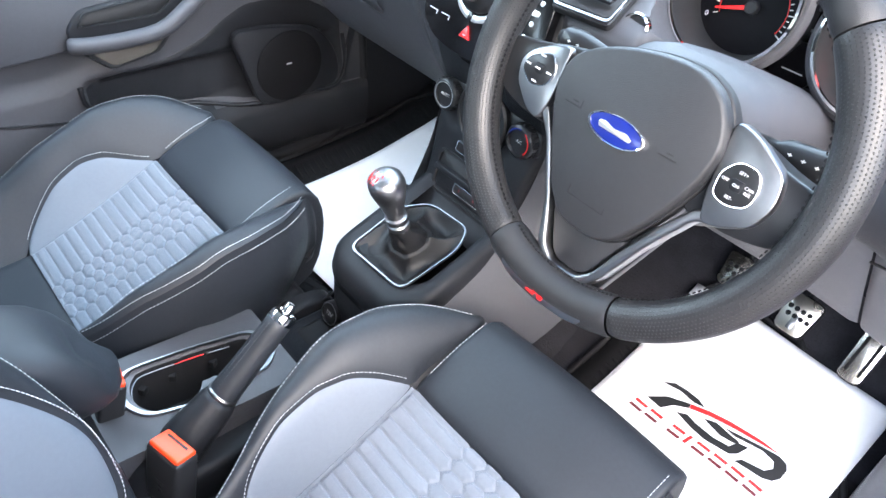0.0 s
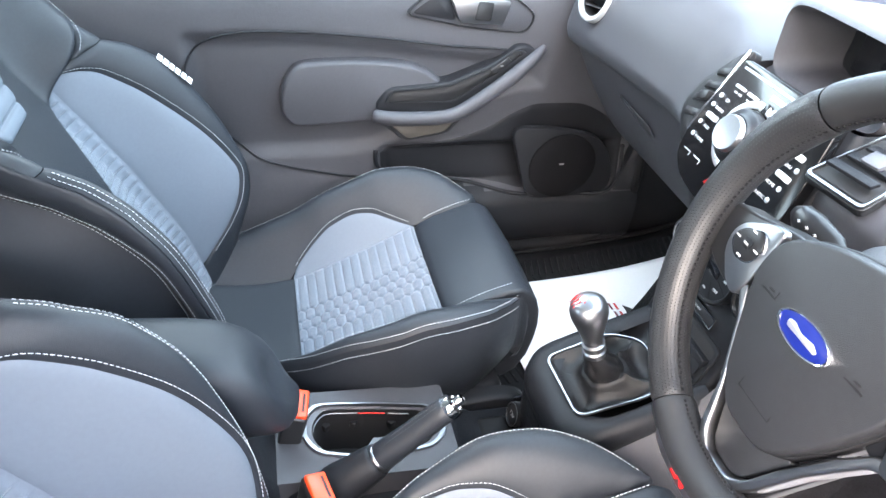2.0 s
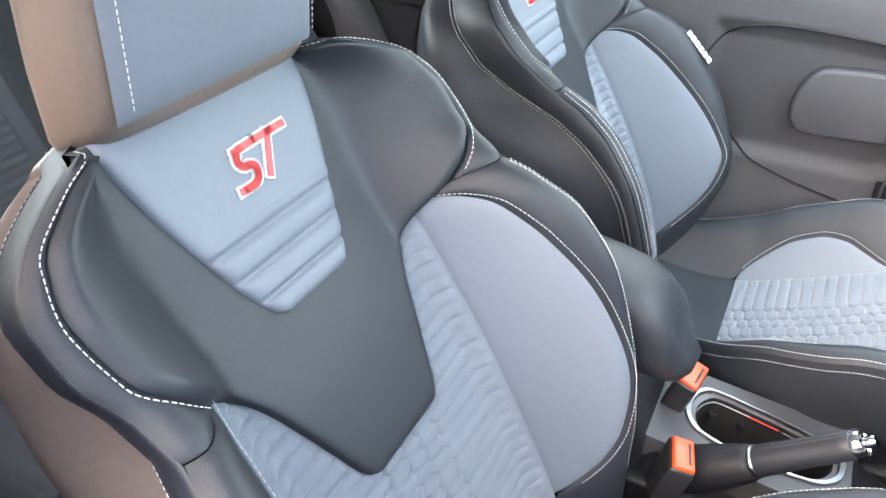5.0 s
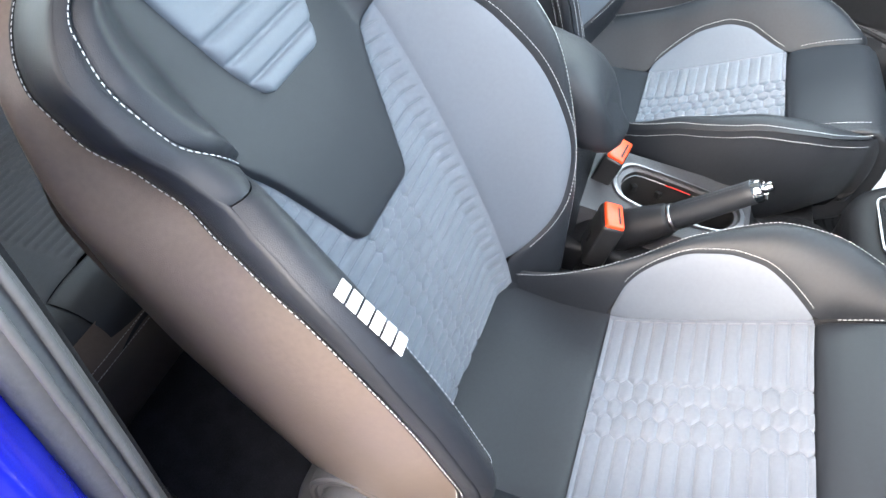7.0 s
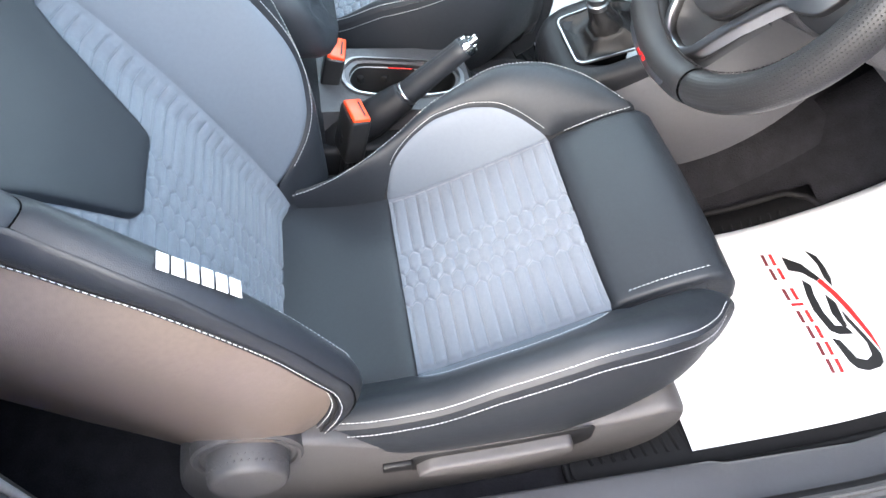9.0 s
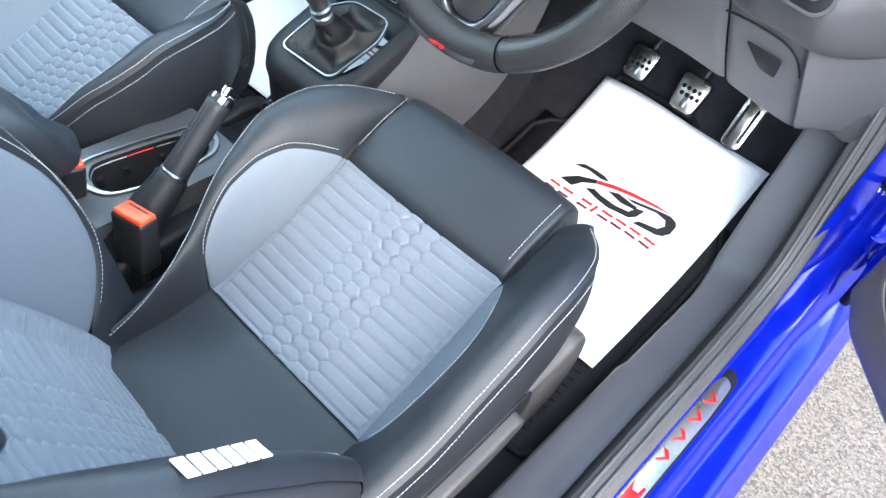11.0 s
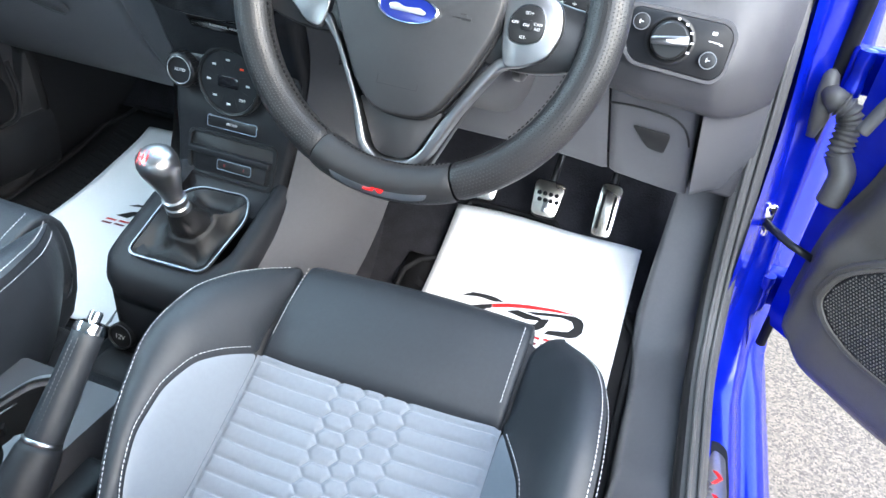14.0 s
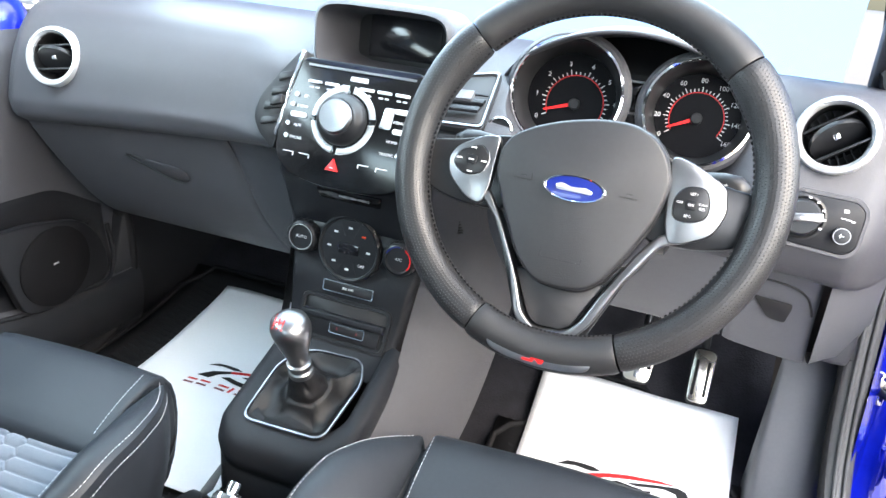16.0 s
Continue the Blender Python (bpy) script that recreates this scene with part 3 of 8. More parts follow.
pillar("door_post_driver", [(.705, .045, .42), (.71, .03, .95), (.665, -.03, 1.16), (.60, -.10, 1.30), (.545, -.14, 1.40)], .032, TRIM, "grey trimmed door post")

# ---- front seats ----
HEX_P = 0.0172


def quilt(x, y):
    """Relief of the quilted cloth: a column of small cells, wider ones beside it, long ribs outside."""
    a = abs(x)
    ph = y / HEX_P
    f0 = abs(ph - round(ph))              # 0 at the rows' middles, 0.5 between them
    tri = 1 - 4 * f0
    amp = 0.0042
    b1, b2 = 0.0125 + amp * tri, 0.0425 - amp * tri
    if a < b1:
        d = min((0.5 - f0) * HEX_P, (b1 - a) * 0.72)
    elif a < b2:
        d = min(f0 * HEX_P, (a - b1) * 0.72, (b2 - a) * 0.72)
    else:
        d = min((0.5 - f0) * HEX_P, (a - b2) * 0.72)
    soft = 1 - math.exp(-max(0.0, d - 0.0006) / 0.0016)
    puff = 1 - (1 - min(1.0, max(0.0, d) / 0.0086)) ** 2
    return (0.0026 * soft + 0.0012 * puff) * ease((0.1475 - a) / 0.006)


def spread(n, k=0.5):
    """Steps from 0 to 1, closer together near both ends."""
    return [(1 - k) * i / n + k * (0.5 - 0.5 * math.cos(math.pi * i / n)) for i in range(n + 1)]


def patch(name, S, lo, hi, v0, v1, nu, nv, mat, parent, groove=0.0035, disp=None, label="", wide=0.006, k=0.5, edges=(1, 1, 1, 1)):
    """A panel of a padded surface S(x, v, off) between the lines lo(v) and hi(v), drawn in along its seams."""
    verts = []
    for s in spread(nv, k):
        v = v0 + (v1 - v0) * s
        a, b = lo(v), hi(v)
        for r in spread(nu, k):
            x = a + (b - a) * r
            ds = [abs(x - a) if edges[0] else 9, abs(b - x) if edges[1] else 9, abs(v - v0) if edges[2] else 9, abs(v1 - v) if edges[3] else 9]
            off = -groove * sum(math.exp(-(d / wide)) for d in ds)
            if disp:
                off += disp(x, v)
            verts.append(S(x, v, off))
    faces = grid_faces(nu + 1, nv + 1)
    a, b, c = (Vector(verts[i]) for i in (0, 1, nu + 1))
    return made(name, verts, faces, mat, parent, label)


def seam(name, S, fx, v0, v1, parent, n=60, off=0.0006, mat=None, length=0.0038, gap=0.0017):
    """Stitches along x = fx(v) on S."""
    pts, nor = [], []
    for i in range(n + 1):
        v = v0 + (v1 - v0) * i / n
        x = fx(v)
        p = S(x, v, off)
        q, r = S(x + 0.002, v, off), S(x, v + 0.002, off)
        nn = (q - p).cross(r - p).normalized()
        if nn.dot(S(x, v, off + 0.01) - p) < 0:
            nn = -nn
        pts.append(p)
        nor.append(nn)
    return stitches(name, pts, nor, mat or THREAD, parent, length, gap)


def seam_pts(name, S, xy, parent, off=0.0006):
    """Stitches along a line of (x, v) points on S."""
    dense = []
    for (x0, y0), (x1, y1) in zip(xy, xy[1:]):
        for i in range(6):
            dense.append((x0 + (x1 - x0) * i / 6, y0 + (y1 - y0) * i / 6))
    dense.append(xy[-1])
    pts, nor = [], []
    for x, v in dense:
        p = S(x, v, off)
        nn = (S(x + 0.002, v, off) - p).cross(S(x, v + 0.002, off) - p).normalized()
        if nn.dot(S(x, v, off + 0.01) - p) < 0:
            nn = -nn
        pts.append(p)
        nor.append(nn)
    return stitches(name, pts, nor, THREAD, parent)


# cushion section along the seat and its bolsters
cush_mid = curve([.18, .25, .35, .42, .5, .6, .655, .72, .765], [.462, .452, .441, .447, .477, .524, .552, .583, .597])
cush_rise_in = curve([.18, .25, .3, .4, .5, .58, .65, .71, .765], [.012, .022, .038, .080, .109, .106, .078, .038, .002])
cush_dome = curve([.418, .425, .44, .465, .50, .535, .57, .61, .64, .655], [.149, .160, .170, .180, .188, .190, .185, .171, .157, .149])
cush_seam_in = curve([.18, .25, .31, .38, .42, .47, .53, .58, .64, .70, .74, .775], [.156, .159, .163, .174, .190, .212, .233, .243, .240, .222, .196, .164])

cush_rise_out = curve([.18, .25, .3, .4, .5, .58, .65, .71, .765], [.030, .046, .064, .096, .116, .114, .088, .048, .004])
cush_seam_out = curve([.18, .25, .31, .38, .47, .56, .64, .70, .74, .775], [.190, .218, .234, .246, .253, .254, .250, .239, .219, .186])
cush_rise = lambda y, out: cush_rise_out(y) if out else cush_rise_in(y)
cush_seam = lambda y, out: cush_seam_out(y) if out else cush_seam_in(y)


def cush_z(a, y, out, x=0.0):
    e, w = .149, cush_seam(y, out)
    sag = .011 * ease(-x / .30 + .25) - .011 * ease(.25)
    if a <= e:
        return cush_mid(y) - sag + .008 * (a / e) ** 3
    u = (a - e) / max(.006, w - e)
    b = 1 - (1 - u / .78) ** 2 if u < .78 else 1 - .10 * ((u - .78) / .22) ** 2
    if out and u < .78:
        b = .30 * b + .70 * ease(u / .78)
    return cush_mid(y) - sag + .008 + cush_rise(y, out) * b


back_c = curve([-.03, .05, .12, .25, .36, .45, .5, .62, .65], [.012, .018, .022, .020, .010, -.004, -.010, -.014, -.018])
back_D = curve([-.03, .05, .1, .2, .3, .37, .42, .46, .50, .56, .60, .63, .65], [.088, .122, .142, .168, .178, .167, .141, .108, .085, .065, .050, .035, .014])
back_D_out = curve([-.03, .0, .03, .05, .08, .116, .16, .23, .3, .37, .42, .46, .50, .56, .60, .63, .65], [.045, .076, .103, .123, .151, .175, .188, .189, .182, .167, .141, .108, .085, .065, .050, .035, .014])
back_seam = curve([-.03, .05, .1, .2, .3, .38, .43, .46, .485, .526, .56, .58, .60, .62, .635, .645, .65], [.218, .238, .248, .258, .262, .257, .243, .229, .229, .239, .238, .229, .209, .176, .142, .110, .09])
back_rear = curve([-.03, .03, .1, .2, .3, .38, .46, .526, .56, .60, .62, .635, .645, .65], [.232, .244, .252, .260, .264, .264, .260, .252, .244, .216, .183, .147, .114, .092])
back_wing = curve([.035, .05, .07, .10, .165, .26, .35, .42, .44, .455], [.149, .168, .187, .204, .220, .213, .200, .184, .172, .150])
BACK_Y, BACK_Z, BACK_A = .24, .45, radians(26)
v_half = curve([.268, .271, .277, .31, .35, .395, .42, .44, .46, .48, .51, .55, .59, .62, .64, .65], [.036, .050, .061, .076, .092, .112, .130, .154, .178, .197, .217, .221, .206, .162, .112, .083])
in_half = curve([.443, .446, .452, .52, .59, .62, .64], [.026, .042, .052, .084, .108, .114, .114])


def seam_of(w, out):
    return back_seam(w) - (0 if out else .014 * ease((w + .03) / .08) * ease((.47 - w) / .06))


def back_of(w, out):
    """Depth of the back shell's edge; the outer shoulder is slimmer."""
    top = .060 * ease((w - .44) / .15) if out else .018 * ease((w - .5) / .15)
    return -.106 - .009 * ease(w / .3) + top - .022 * math.exp(-((w - .43) / .13) ** 2)


def back_d(a, w, out=False):
    c, D, W = back_c(w), back_D_out(w) if out else back_D(w), seam_of(w, out)
    u = min(1.0, max(0.0, (a - .122) / max(.012, W - .014 - .122)))
    d = c + (D - c) * (ease(u) + .012 * (a / .122) * (1 - u))
    if a > W - .014:
        d -= .007 * ((a - W + .014) / .014) ** 2
    return d


def front_seat(cx, side, label, dy=0.0, rake=BACK_A):
    """A bucket seat whose outer flank lies at x * side."""
    seat = thing("front_seat", (cx, .5, .32), label, "car seat", "front seats")

    def CS(x, y, off=0.0):
        a, h, out = abs(x), .003, x * side > 0
        z = cush_z(a, y, out, x)
        gx = (cush_z(a + h, y, out) - cush_z(max(0, a - h), y, out)) / (a + h - max(0, a - h)) * (1 if x >= 0 else -1)
        n = Vector((-gx, 0, 1)).normalized()
        return Vector((cx + x, y + dy, z)) + n * off

    def BS(x, w, off=0.0):
        a, h, out = abs(x), .003, x * side > 0
        d = back_d(a, w, out)
        gx = (back_d(a + h, w, out) - back_d(max(0, a - h), w, out)) / (a + h - max(0, a - h)) * (1 if x >= 0 else -1)
        k = 1 / math.sqrt(1 + gx * gx)
        X, d = x - gx * k * off, d + k * off
        return Vector((cx + X, dy + BACK_Y - math.sin(rake) * w + math.cos(rake) * d, BACK_Z + math.cos(rake) * w + math.sin(rake) * d))

    def BP(x, w, d):
        return Vector((cx + x, dy + BACK_Y - math.sin(rake) * w + math.cos(rake) * d, BACK_Z + math.cos(rake) * w + math.sin(rake) * d))

    # cushion
    box("cushion_core", (cx - .19, cx + .19, .2 + dy, .76 + dy, .33, .43), DARK, seat, bevel=.02)
    patch("quilted_panel", CS, lambda y: -.149, lambda y: .149, .42, .655, 300, 240, GREY_CLOTH, seat, .002, lambda x, y: quilt(x, y - .5375), "grey quilted cloth panel", k=0.0)
    patch("cushion_backing", CS, lambda y: -.158, lambda y: .158, .405, .765, 20, 24, DARK, seat, 0, lambda x, y: -.013 - .008 * ease((abs(x) - .149) / .009))
    patch("rear_panel", CS, lambda y: -.149, lambda y: .149, .18, .42, 24, 24, LEATHER, seat)
    # front roll
    prof = [(.655, .552)] + [(y, cush_mid(y)) for y in (.66, .67, .69, .71, .73, .75, .765)] + [(.779, .597), (.792, .589), (.803, .574), (.809, .553), (.811, .525), (.808, .495), (.80, .46), (.785, .43), (.76, .415)]
    half = [(.143 * r, 0) for r in spread(20, .3) if r > 0] + [(.1455, -.0007), (.1475, -.0025), (.1487, -.0055), (.149, -.010), (.1488, -.022), (.148, -.036)]
    across = [(-a, d) for a, d in half[::-1]] + [(0, 0)] + half
    verts, last = [], len(prof) - 1
    for i, (y, z) in enumerate(prof):
        (y0, z0), (y1, z1) = prof[max(0, i - 1)], prof[min(last, i + 1)]
        t = Vector((y1 - y0, z1 - z0)).normalized()
        lift = .009 * ease(i / 2.5) - (.004 if i == 0 else 0)
        for x, d in across:
            q = lift + d + .003 * math.cos(x / .149 * 1.4) * ease(i / 5)
            verts.append((cx + x, dy + y - t.y * q, z + t.x * q - .011 * ease(-x / .30 + .25) + .0017 - .003 * ease(i / 4)))
    made("front_panel", verts, grid_faces(len(across), len(prof)), LEATHER, seat)

    for s in (-1, 1):
        out = s == side
        # grey half-moon insert
        patch("bolster_insert", CS, (lambda y: .149) if s > 0 else (lambda y: -cush_dome(y)), (lambda y: cush_dome(y)) if s > 0 else (lambda y: -.149), .419, .654, 14, 44, GREY_LEATHER, seat, .0025, None, "light grey leather insert", wide=.004)

        def inner(y):
            return cush_dome(y) if .418 < y < .655 else .149
        # leather over the bolster, seam to seam, with a rounded nose
        rows = []
        ys = [.18 + (.775 - .18) * t for t in spread(56, .4)]
        for y in ys:
            a, b = inner(y), cush_seam(y, out)
            row = []
            for r in spread(16, .6):
                xx = a + (b - a) * r
                ds = xx - a
                k, u = ease((y - .67) / .10), r
                row.append(CS(s * xx, min(y, .765), -.0035 * math.exp(-ds / .005) - .008 * ease((y - .655) / .02) * math.exp(-ds / .009)) + Vector((0, max(0, y - .765) - .020 * k * (1 - u) ** 2, -max(0, y - .765) * .5 - .012 * k * (1 - u) ** 2)))
            rows.append(row)
        for k in range(1, 7):
            t = k / 6
            base = rows[len(ys) - 1]
            rows.append([Vector((p.x + (cx + s * .172 - p.x) * .10 * t * t, p.y + .026 * math.sin(t * math.pi / 2) - .022 * t ** 4, p.z - (p.z - .475) * (1 - math.cos(t * math.pi / 2)))) for p in base])
        nose = [r[-1] for r in rows[len(ys):]]
        v, f = loft(rows, (False, False), False)
        made("bolster", v, f, LEATHER, seat)
        # outer flank
        rows = []
        for y in ys:
            yy = min(y, .775)
            b = cush_seam(yy, out)
            top = CS(s * b, min(yy, .765), -.003)
            k = max(0.0, (y - .775) / .026)
            top = Vector((top.x - s * .02 * k * k, dy + y, top.z - (top.z - .42) * .75 * k * k))
            low = .405 + .065 * ease((y - .56) / .2)
            rows.append([Vector((top.x + s * (.012 * math.sin(math.pi * t * .9) - .018 * t * t), top.y, top.z + (low - top.z) * t)) for t in spread(12, .5)])
        for i, p in enumerate(nose):
            k = 1 - (i + 1) / len(nose)
            low = min(.47, p.z - .001)
            rows.append([Vector((p.x + s * (.012 * math.sin(math.pi * t * .9) - .018 * t * t) * k, p.y - .012 * t * (1 - k), p.z + (low - p.z) * t)) for t in spread(12, .5)])
        v, f = loft(rows, (False, False), False)
        made("cushion_flank", v, f, LEATHER, seat)
        # stitching
        seam("seam_stitching", CS, lambda y: s * (cush_seam(y, out) - .006), .2, .768, seat, 90)
        pts, nor = [], []
        for y in ys[2:-1]:
            b = cush_seam(y, out)
            p = CS(s * b, min(y, .765), -.003)
            pts.append(Vector((p.x + s * .0055, dy + y, p.z - .009)))
            nor.append(Vector((s * .8, 0, .6)))
        stitches("flank_stitching", pts, nor, THREAD, seat)
        seam("insert_stitching", CS, lambda y: s * (cush_dome(y) + .0045), .424, .650, seat, 60)
        seam_pts("front_stitching", CS, [(s * .1425, .672), (s * .1425, .70), (s * .1425, .765)], seat, .0118)

    # backrest
    patch("quilted_back_panel", BS, lambda w: -.149, lambda w: .149, -.01, .455, 260, 400, GREY_CLOTH, seat, .002, lambda x, w: quilt(x, w - .15) * (ease((abs(x) - v_half(w)) / .009) if w > .274 else 1), "grey quilted cloth panel", k=0.0)
    patch("lumbar_strip", BS, lambda w: -.2, lambda w: .2, -.06, -.008, 20, 6, LEATHER, seat, .002)
    # black centre panel, set proud of the cloth
    def raised(name, half, w0, w1, lift, mat, lab, nu=36, nv=70, ribs=()):
        verts = []
        for s_ in spread(nv, .6):
            w = w0 + (w1 - w0) * s_
            h = half(w)
            for r in spread(nu, .6):
                x = -h + 2 * h * r
                e = max(0, min(h - abs(x), w - w0 + .0005, .03))
                up = .6 * lift + .4 * lift * (1 - math.exp(-e / .004)) - (.6 * lift + .005) * math.exp(-e / .0005)
                for rw in ribs:
                    up -= .0035 * math.exp(-((w - rw) / .0022) ** 2) * (1 - math.exp(-e / .004))
                if ribs and w < ribs[-1] + .012:
                    near = min(abs(w - rw) for rw in ribs)
                    up += .003 * (1 - math.exp(-near / .006)) * (1 - math.exp(-e / .006))
                verts.append(BS(x, w, up))
        return made(name, verts, grid_faces(nu + 1, nv + 1), mat, seat, lab)
    raised("centre_panel", v_half, .269, .648, .0115, LEATHER, "black leather centre panel")
    raised("emblem_panel", in_half, .444, .640, .0185, GREY_LEATHER, "light grey ribbed panel", 30, 90, (.467, .492, .518))
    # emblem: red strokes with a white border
    em = frame_m(BS(-.018, .570, .0198), -X3, (BS(0, .60, .01) - BS(0, .53, .01)).normalized(), (BS(0, .566, .03) - BS(0, .566, .01)).normalized())
    def strokes(wd, lift, mat, nm):
        sk = .28
        lines = [smooth_line([(-.046, -.022), (-.024, -.022), (-.016, -.016), (-.016, -.006), (-.023, -.001), (-.033, .001), (-.040, .007), (-.040, .016), (-.033, .021), (.044, .022)], 3), [(.016, .022), (.003, -.022)]]
        lines = [[(a * .92, b * .74) for a, b in ln] for ln in lines]
        verts, faces = [], []
        for ln in lines:
            for (a0, b0), (a1, b1) in zip(ln, ln[1:]):
                a0, a1 = a0 * .8 + b0 * sk, a1 * .8 + b1 * sk
                d = Vector((a1 - a0, b1 - b0)).normalized()
                q = Vector((-d.y, d.x)) * wd
                k = len(verts)
                P = [Vector((a0, b0)) - d * wd * .8 - q, Vector((a0, b0)) - d * wd * .8 + q, Vector((a1, b1)) + d * wd * .8 + q, Vector((a1, b1)) + d * wd * .8 - q]
                verts += [em @ Vector((p.x, p.y, -.002)) for p in P] + [em @ Vector((p.x, p.y, lift)) for p in P]
                faces += [(k + 7, k + 6, k + 5, k + 4), (k, k + 4, k + 5, k + 1), (k + 1, k + 5, k + 6, k + 2), (k + 2, k + 6, k + 7, k + 3), (k + 3, k + 7, k + 4, k)]
        return made(nm, verts, faces, mat, seat, smooth=False)
    strokes(.0052, .0010, WHITE_PRINT, "emblem_border")
    strokes(.0032, .0020, RED, "emblem")
    for s in (-1, 1):
        patch("back_wing", BS, (lambda w: .149) if s > 0 else (lambda w: -back_wing(w)), (lambda w: back_wing(w)) if s > 0 else (lambda w: -.149), .036, .454, 16, 60, GREY_LEATHER, seat, .0025, None, "light grey leather wing", wide=.004)

        def inw(w):
            if w < .036:
                return .149
            if w < .455:
                return back_wing(w)
            return v_half(w)
        def bol(name, w0, w1, nv):
            rows = []
            for t in spread(nv, .4):
                w = w0 + (w1 - w0) * t
                a, b = inw(w), seam_of(w, s == side)
                row = []
                for r in spread(18, .5):
                    xx = a + (b - a) * r
                    ds = min(xx - a, w - w0 + .001 if w0 > .3 else 9, w1 - w + .001 if w1 < .6 else 9)
                    row.append(BS(s * xx, w, .0045 * (1 - math.exp(-ds / .005)) - .0025 - .002 * ease((xx - b + .02) / .02)))
                rows.append(row)
            v, f = loft(rows, (False, False), False)
            made(name, v, f, LEATHER, seat)
        bol("back_bolster", -.03, .456, 56)
        bol("shoulder", .457, .648, 36)
        # side strip of the shoulder, then the flank to the back shell
        strip = lambda w: .027 + .046 * ease((w - .27) / .26)
        rows = []
        for t in spread(70, .2):
            w = -.03 + .678 * t
            b = seam_of(w, s == side)
            d1 = back_d(b, w, s == side) - .002
            rows.append([BS(s * b, w, -.0022)] + [BP(s * (b + .004 * math.sin(math.pi * r) - .014 * strip(w) / .045 * r * r), w, d1 - strip(w) * r) for r in spread(8, .4)])
        v, f = loft(rows, (False, False), False)
        made("bolster_side", v, f, LEATHER, seat)
        rows = []
        for t in spread(60, .3):
            w = -.03 + .678 * t
            b = seam_of(w, s == side) - .014 * strip(w) / .045
            d1 = back_d(seam_of(w, s == side), w, s == side) - .002 - strip(w)
            d0 = back_of(w, s == side)
            rows.append([BP(s * (b + (back_rear(w) - seam_of(w, s == side)) * ease(r * 2.2) + .012 * math.sin(math.pi * min(1, r * 1.3)) - .045 * r * r * r * min(1, b / .2)), w, d1 + (d0 - d1) * r) for r in spread(14, .4)])
        v, f = loft(rows, (False, False), False)
        # lit copy on the outer flank, plain black leather on the inner
        made("back_flank", v, f, LEATHER_SIDE_LIT if s == side else LEATHER, seat)
        for name_, up in (("seam_stitching", .0125), ("flank_piping", .0068), ("flank_stitching", .0018)):
            pts, nor = [], []
            for i in range(111):
                w = -.02 + .665 * i / 110
                b = seam_of(w, s == side)
                d1 = back_d(b, w, s == side) - .002 - strip(w)
                r = 1 - up / strip(w)
                pts.append(BP(s * (b + .004 * math.sin(math.pi * r) - .014 * strip(w) / .045 * r * r + .0018), w, d1 + up))
                nor.append((BP(s, w, .25) - BP(0, w, 0)).normalized())
            if name_ == "flank_piping":
                v, f = tube(pts, .0014, 6)
                made(name_, v, f, RECESS, seat, "dark groove between the stitch rows")
            else:
                stitches(name_, pts, nor, THREAD, seat)
        if s != side:
            seam("crest_stitching", BS, lambda w: s * (seam_of(w, False) - .0045), .03, .452, seat, 110, .0008)
            seam("crest_stitching", BS, lambda w: s * (seam_of(w, False) - .0115), .03, .452, seat, 110, .0012)
        seam("wing_stitching", BS, lambda w: s * (back_wing(w) + .005), .045, .450, seat, 80, .0025)
        seam("shoulder_stitching", BS, lambda w: s * (v_half(w) + .005), .462, .640, seat, 40, .0025)
    # back shell
    rows = []
    for t in spread(40, .3):
        w = -.03 + .678 * t
        b = max(.03, back_rear(w) - .0105 - .045 * min(1, back_seam(w) / .2))
        d_in, d_out = back_of(w, False), back_of(w, True)
        rows.append([BP(-b + 2 * b * r, w, d_in + (d_out - d_in) * (r if side > 0 else 1 - r) - .025 * math.sin(math.pi * r)) for r in spread(12, .3)])
    v, f = loft(rows, (False, False), False)
    made("back_shell", v, f, LEATHER_SIDE_LIT, seat)
    # top edge closing the back between its faces
    rows = []
    for r in spread(12, .3):
        x = -.09 + .18 * r
        rows.append([BP(x, .648 + .004 * math.sin(math.pi * q), .012 - .08 * q) for q in (0, .25, .5, .75, 1)])
    v, f = loft(rows, (False, False), False)
    made("top_edge", v, f, LEATHER, seat)
    # headrest
    def super_ring(w, hx, d0, d1, n=40, e=.55):
        out = []
        for i in range(n):
            a = 2 * math.pi * i / n
            c, q = math.cos(a), math.sin(a)
            out.append(BP(math.copysign(abs(c) ** e, c) * hx, w, (d0 + d1) / 2 + (d1 - d0) / 2 * math.copysign(abs(q) ** e, q)))
        return out
    rings = []
    for w, k in ((.632, .72), (.634, .86), (.640, .95), (.652, 1), (.70, 1.02), (.76, 1.0), (.80, .94), (.825, .84), (.838, .66), (.842, .4)):
        lean = .130 * (w - .645) / .2
        rings.append(super_ring(w, .118 * k, -.075 + lean + .05 * (1 - k), .05 + lean - .03 * (1 - k)))
    v, f = loft(rings)
    made("headrest", v, f, LEATHER_SIDE_LIT, seat)
    rows = []
    for t in spread(24, .5):
        w = .642 + .17 * t
        h = .107 * (1 - .25 * max(0, (t - .75) / .25) ** 2)
        row = []
        for r in spread(20, .5):
            x = -h + 2 * h * r
            e = min(h - abs(x), w - .640, .814 - w)
            row.append(BP(x, w, .05 + .130 * (w - .645) / .2 + .007 * (1 - math.exp(-e / .006)) - .010 * (x / h) ** 4 - .003))
        rows.append(row)
    v, f = loft(rows, (False, False), False)
    made("headrest_panel", v, f, GREY_LEATHER, seat, "light grey leather headrest face")
    for s in (-1, 1):
        stitches("headrest_stitching", [BP(s * .099, .646 + .155 * i / 20, .0490 + .1008 * i / 20) for i in range(21)], [BP(s * .3, 0, 1) - BP(0, 0, 0)] * 21, THREAD, seat)
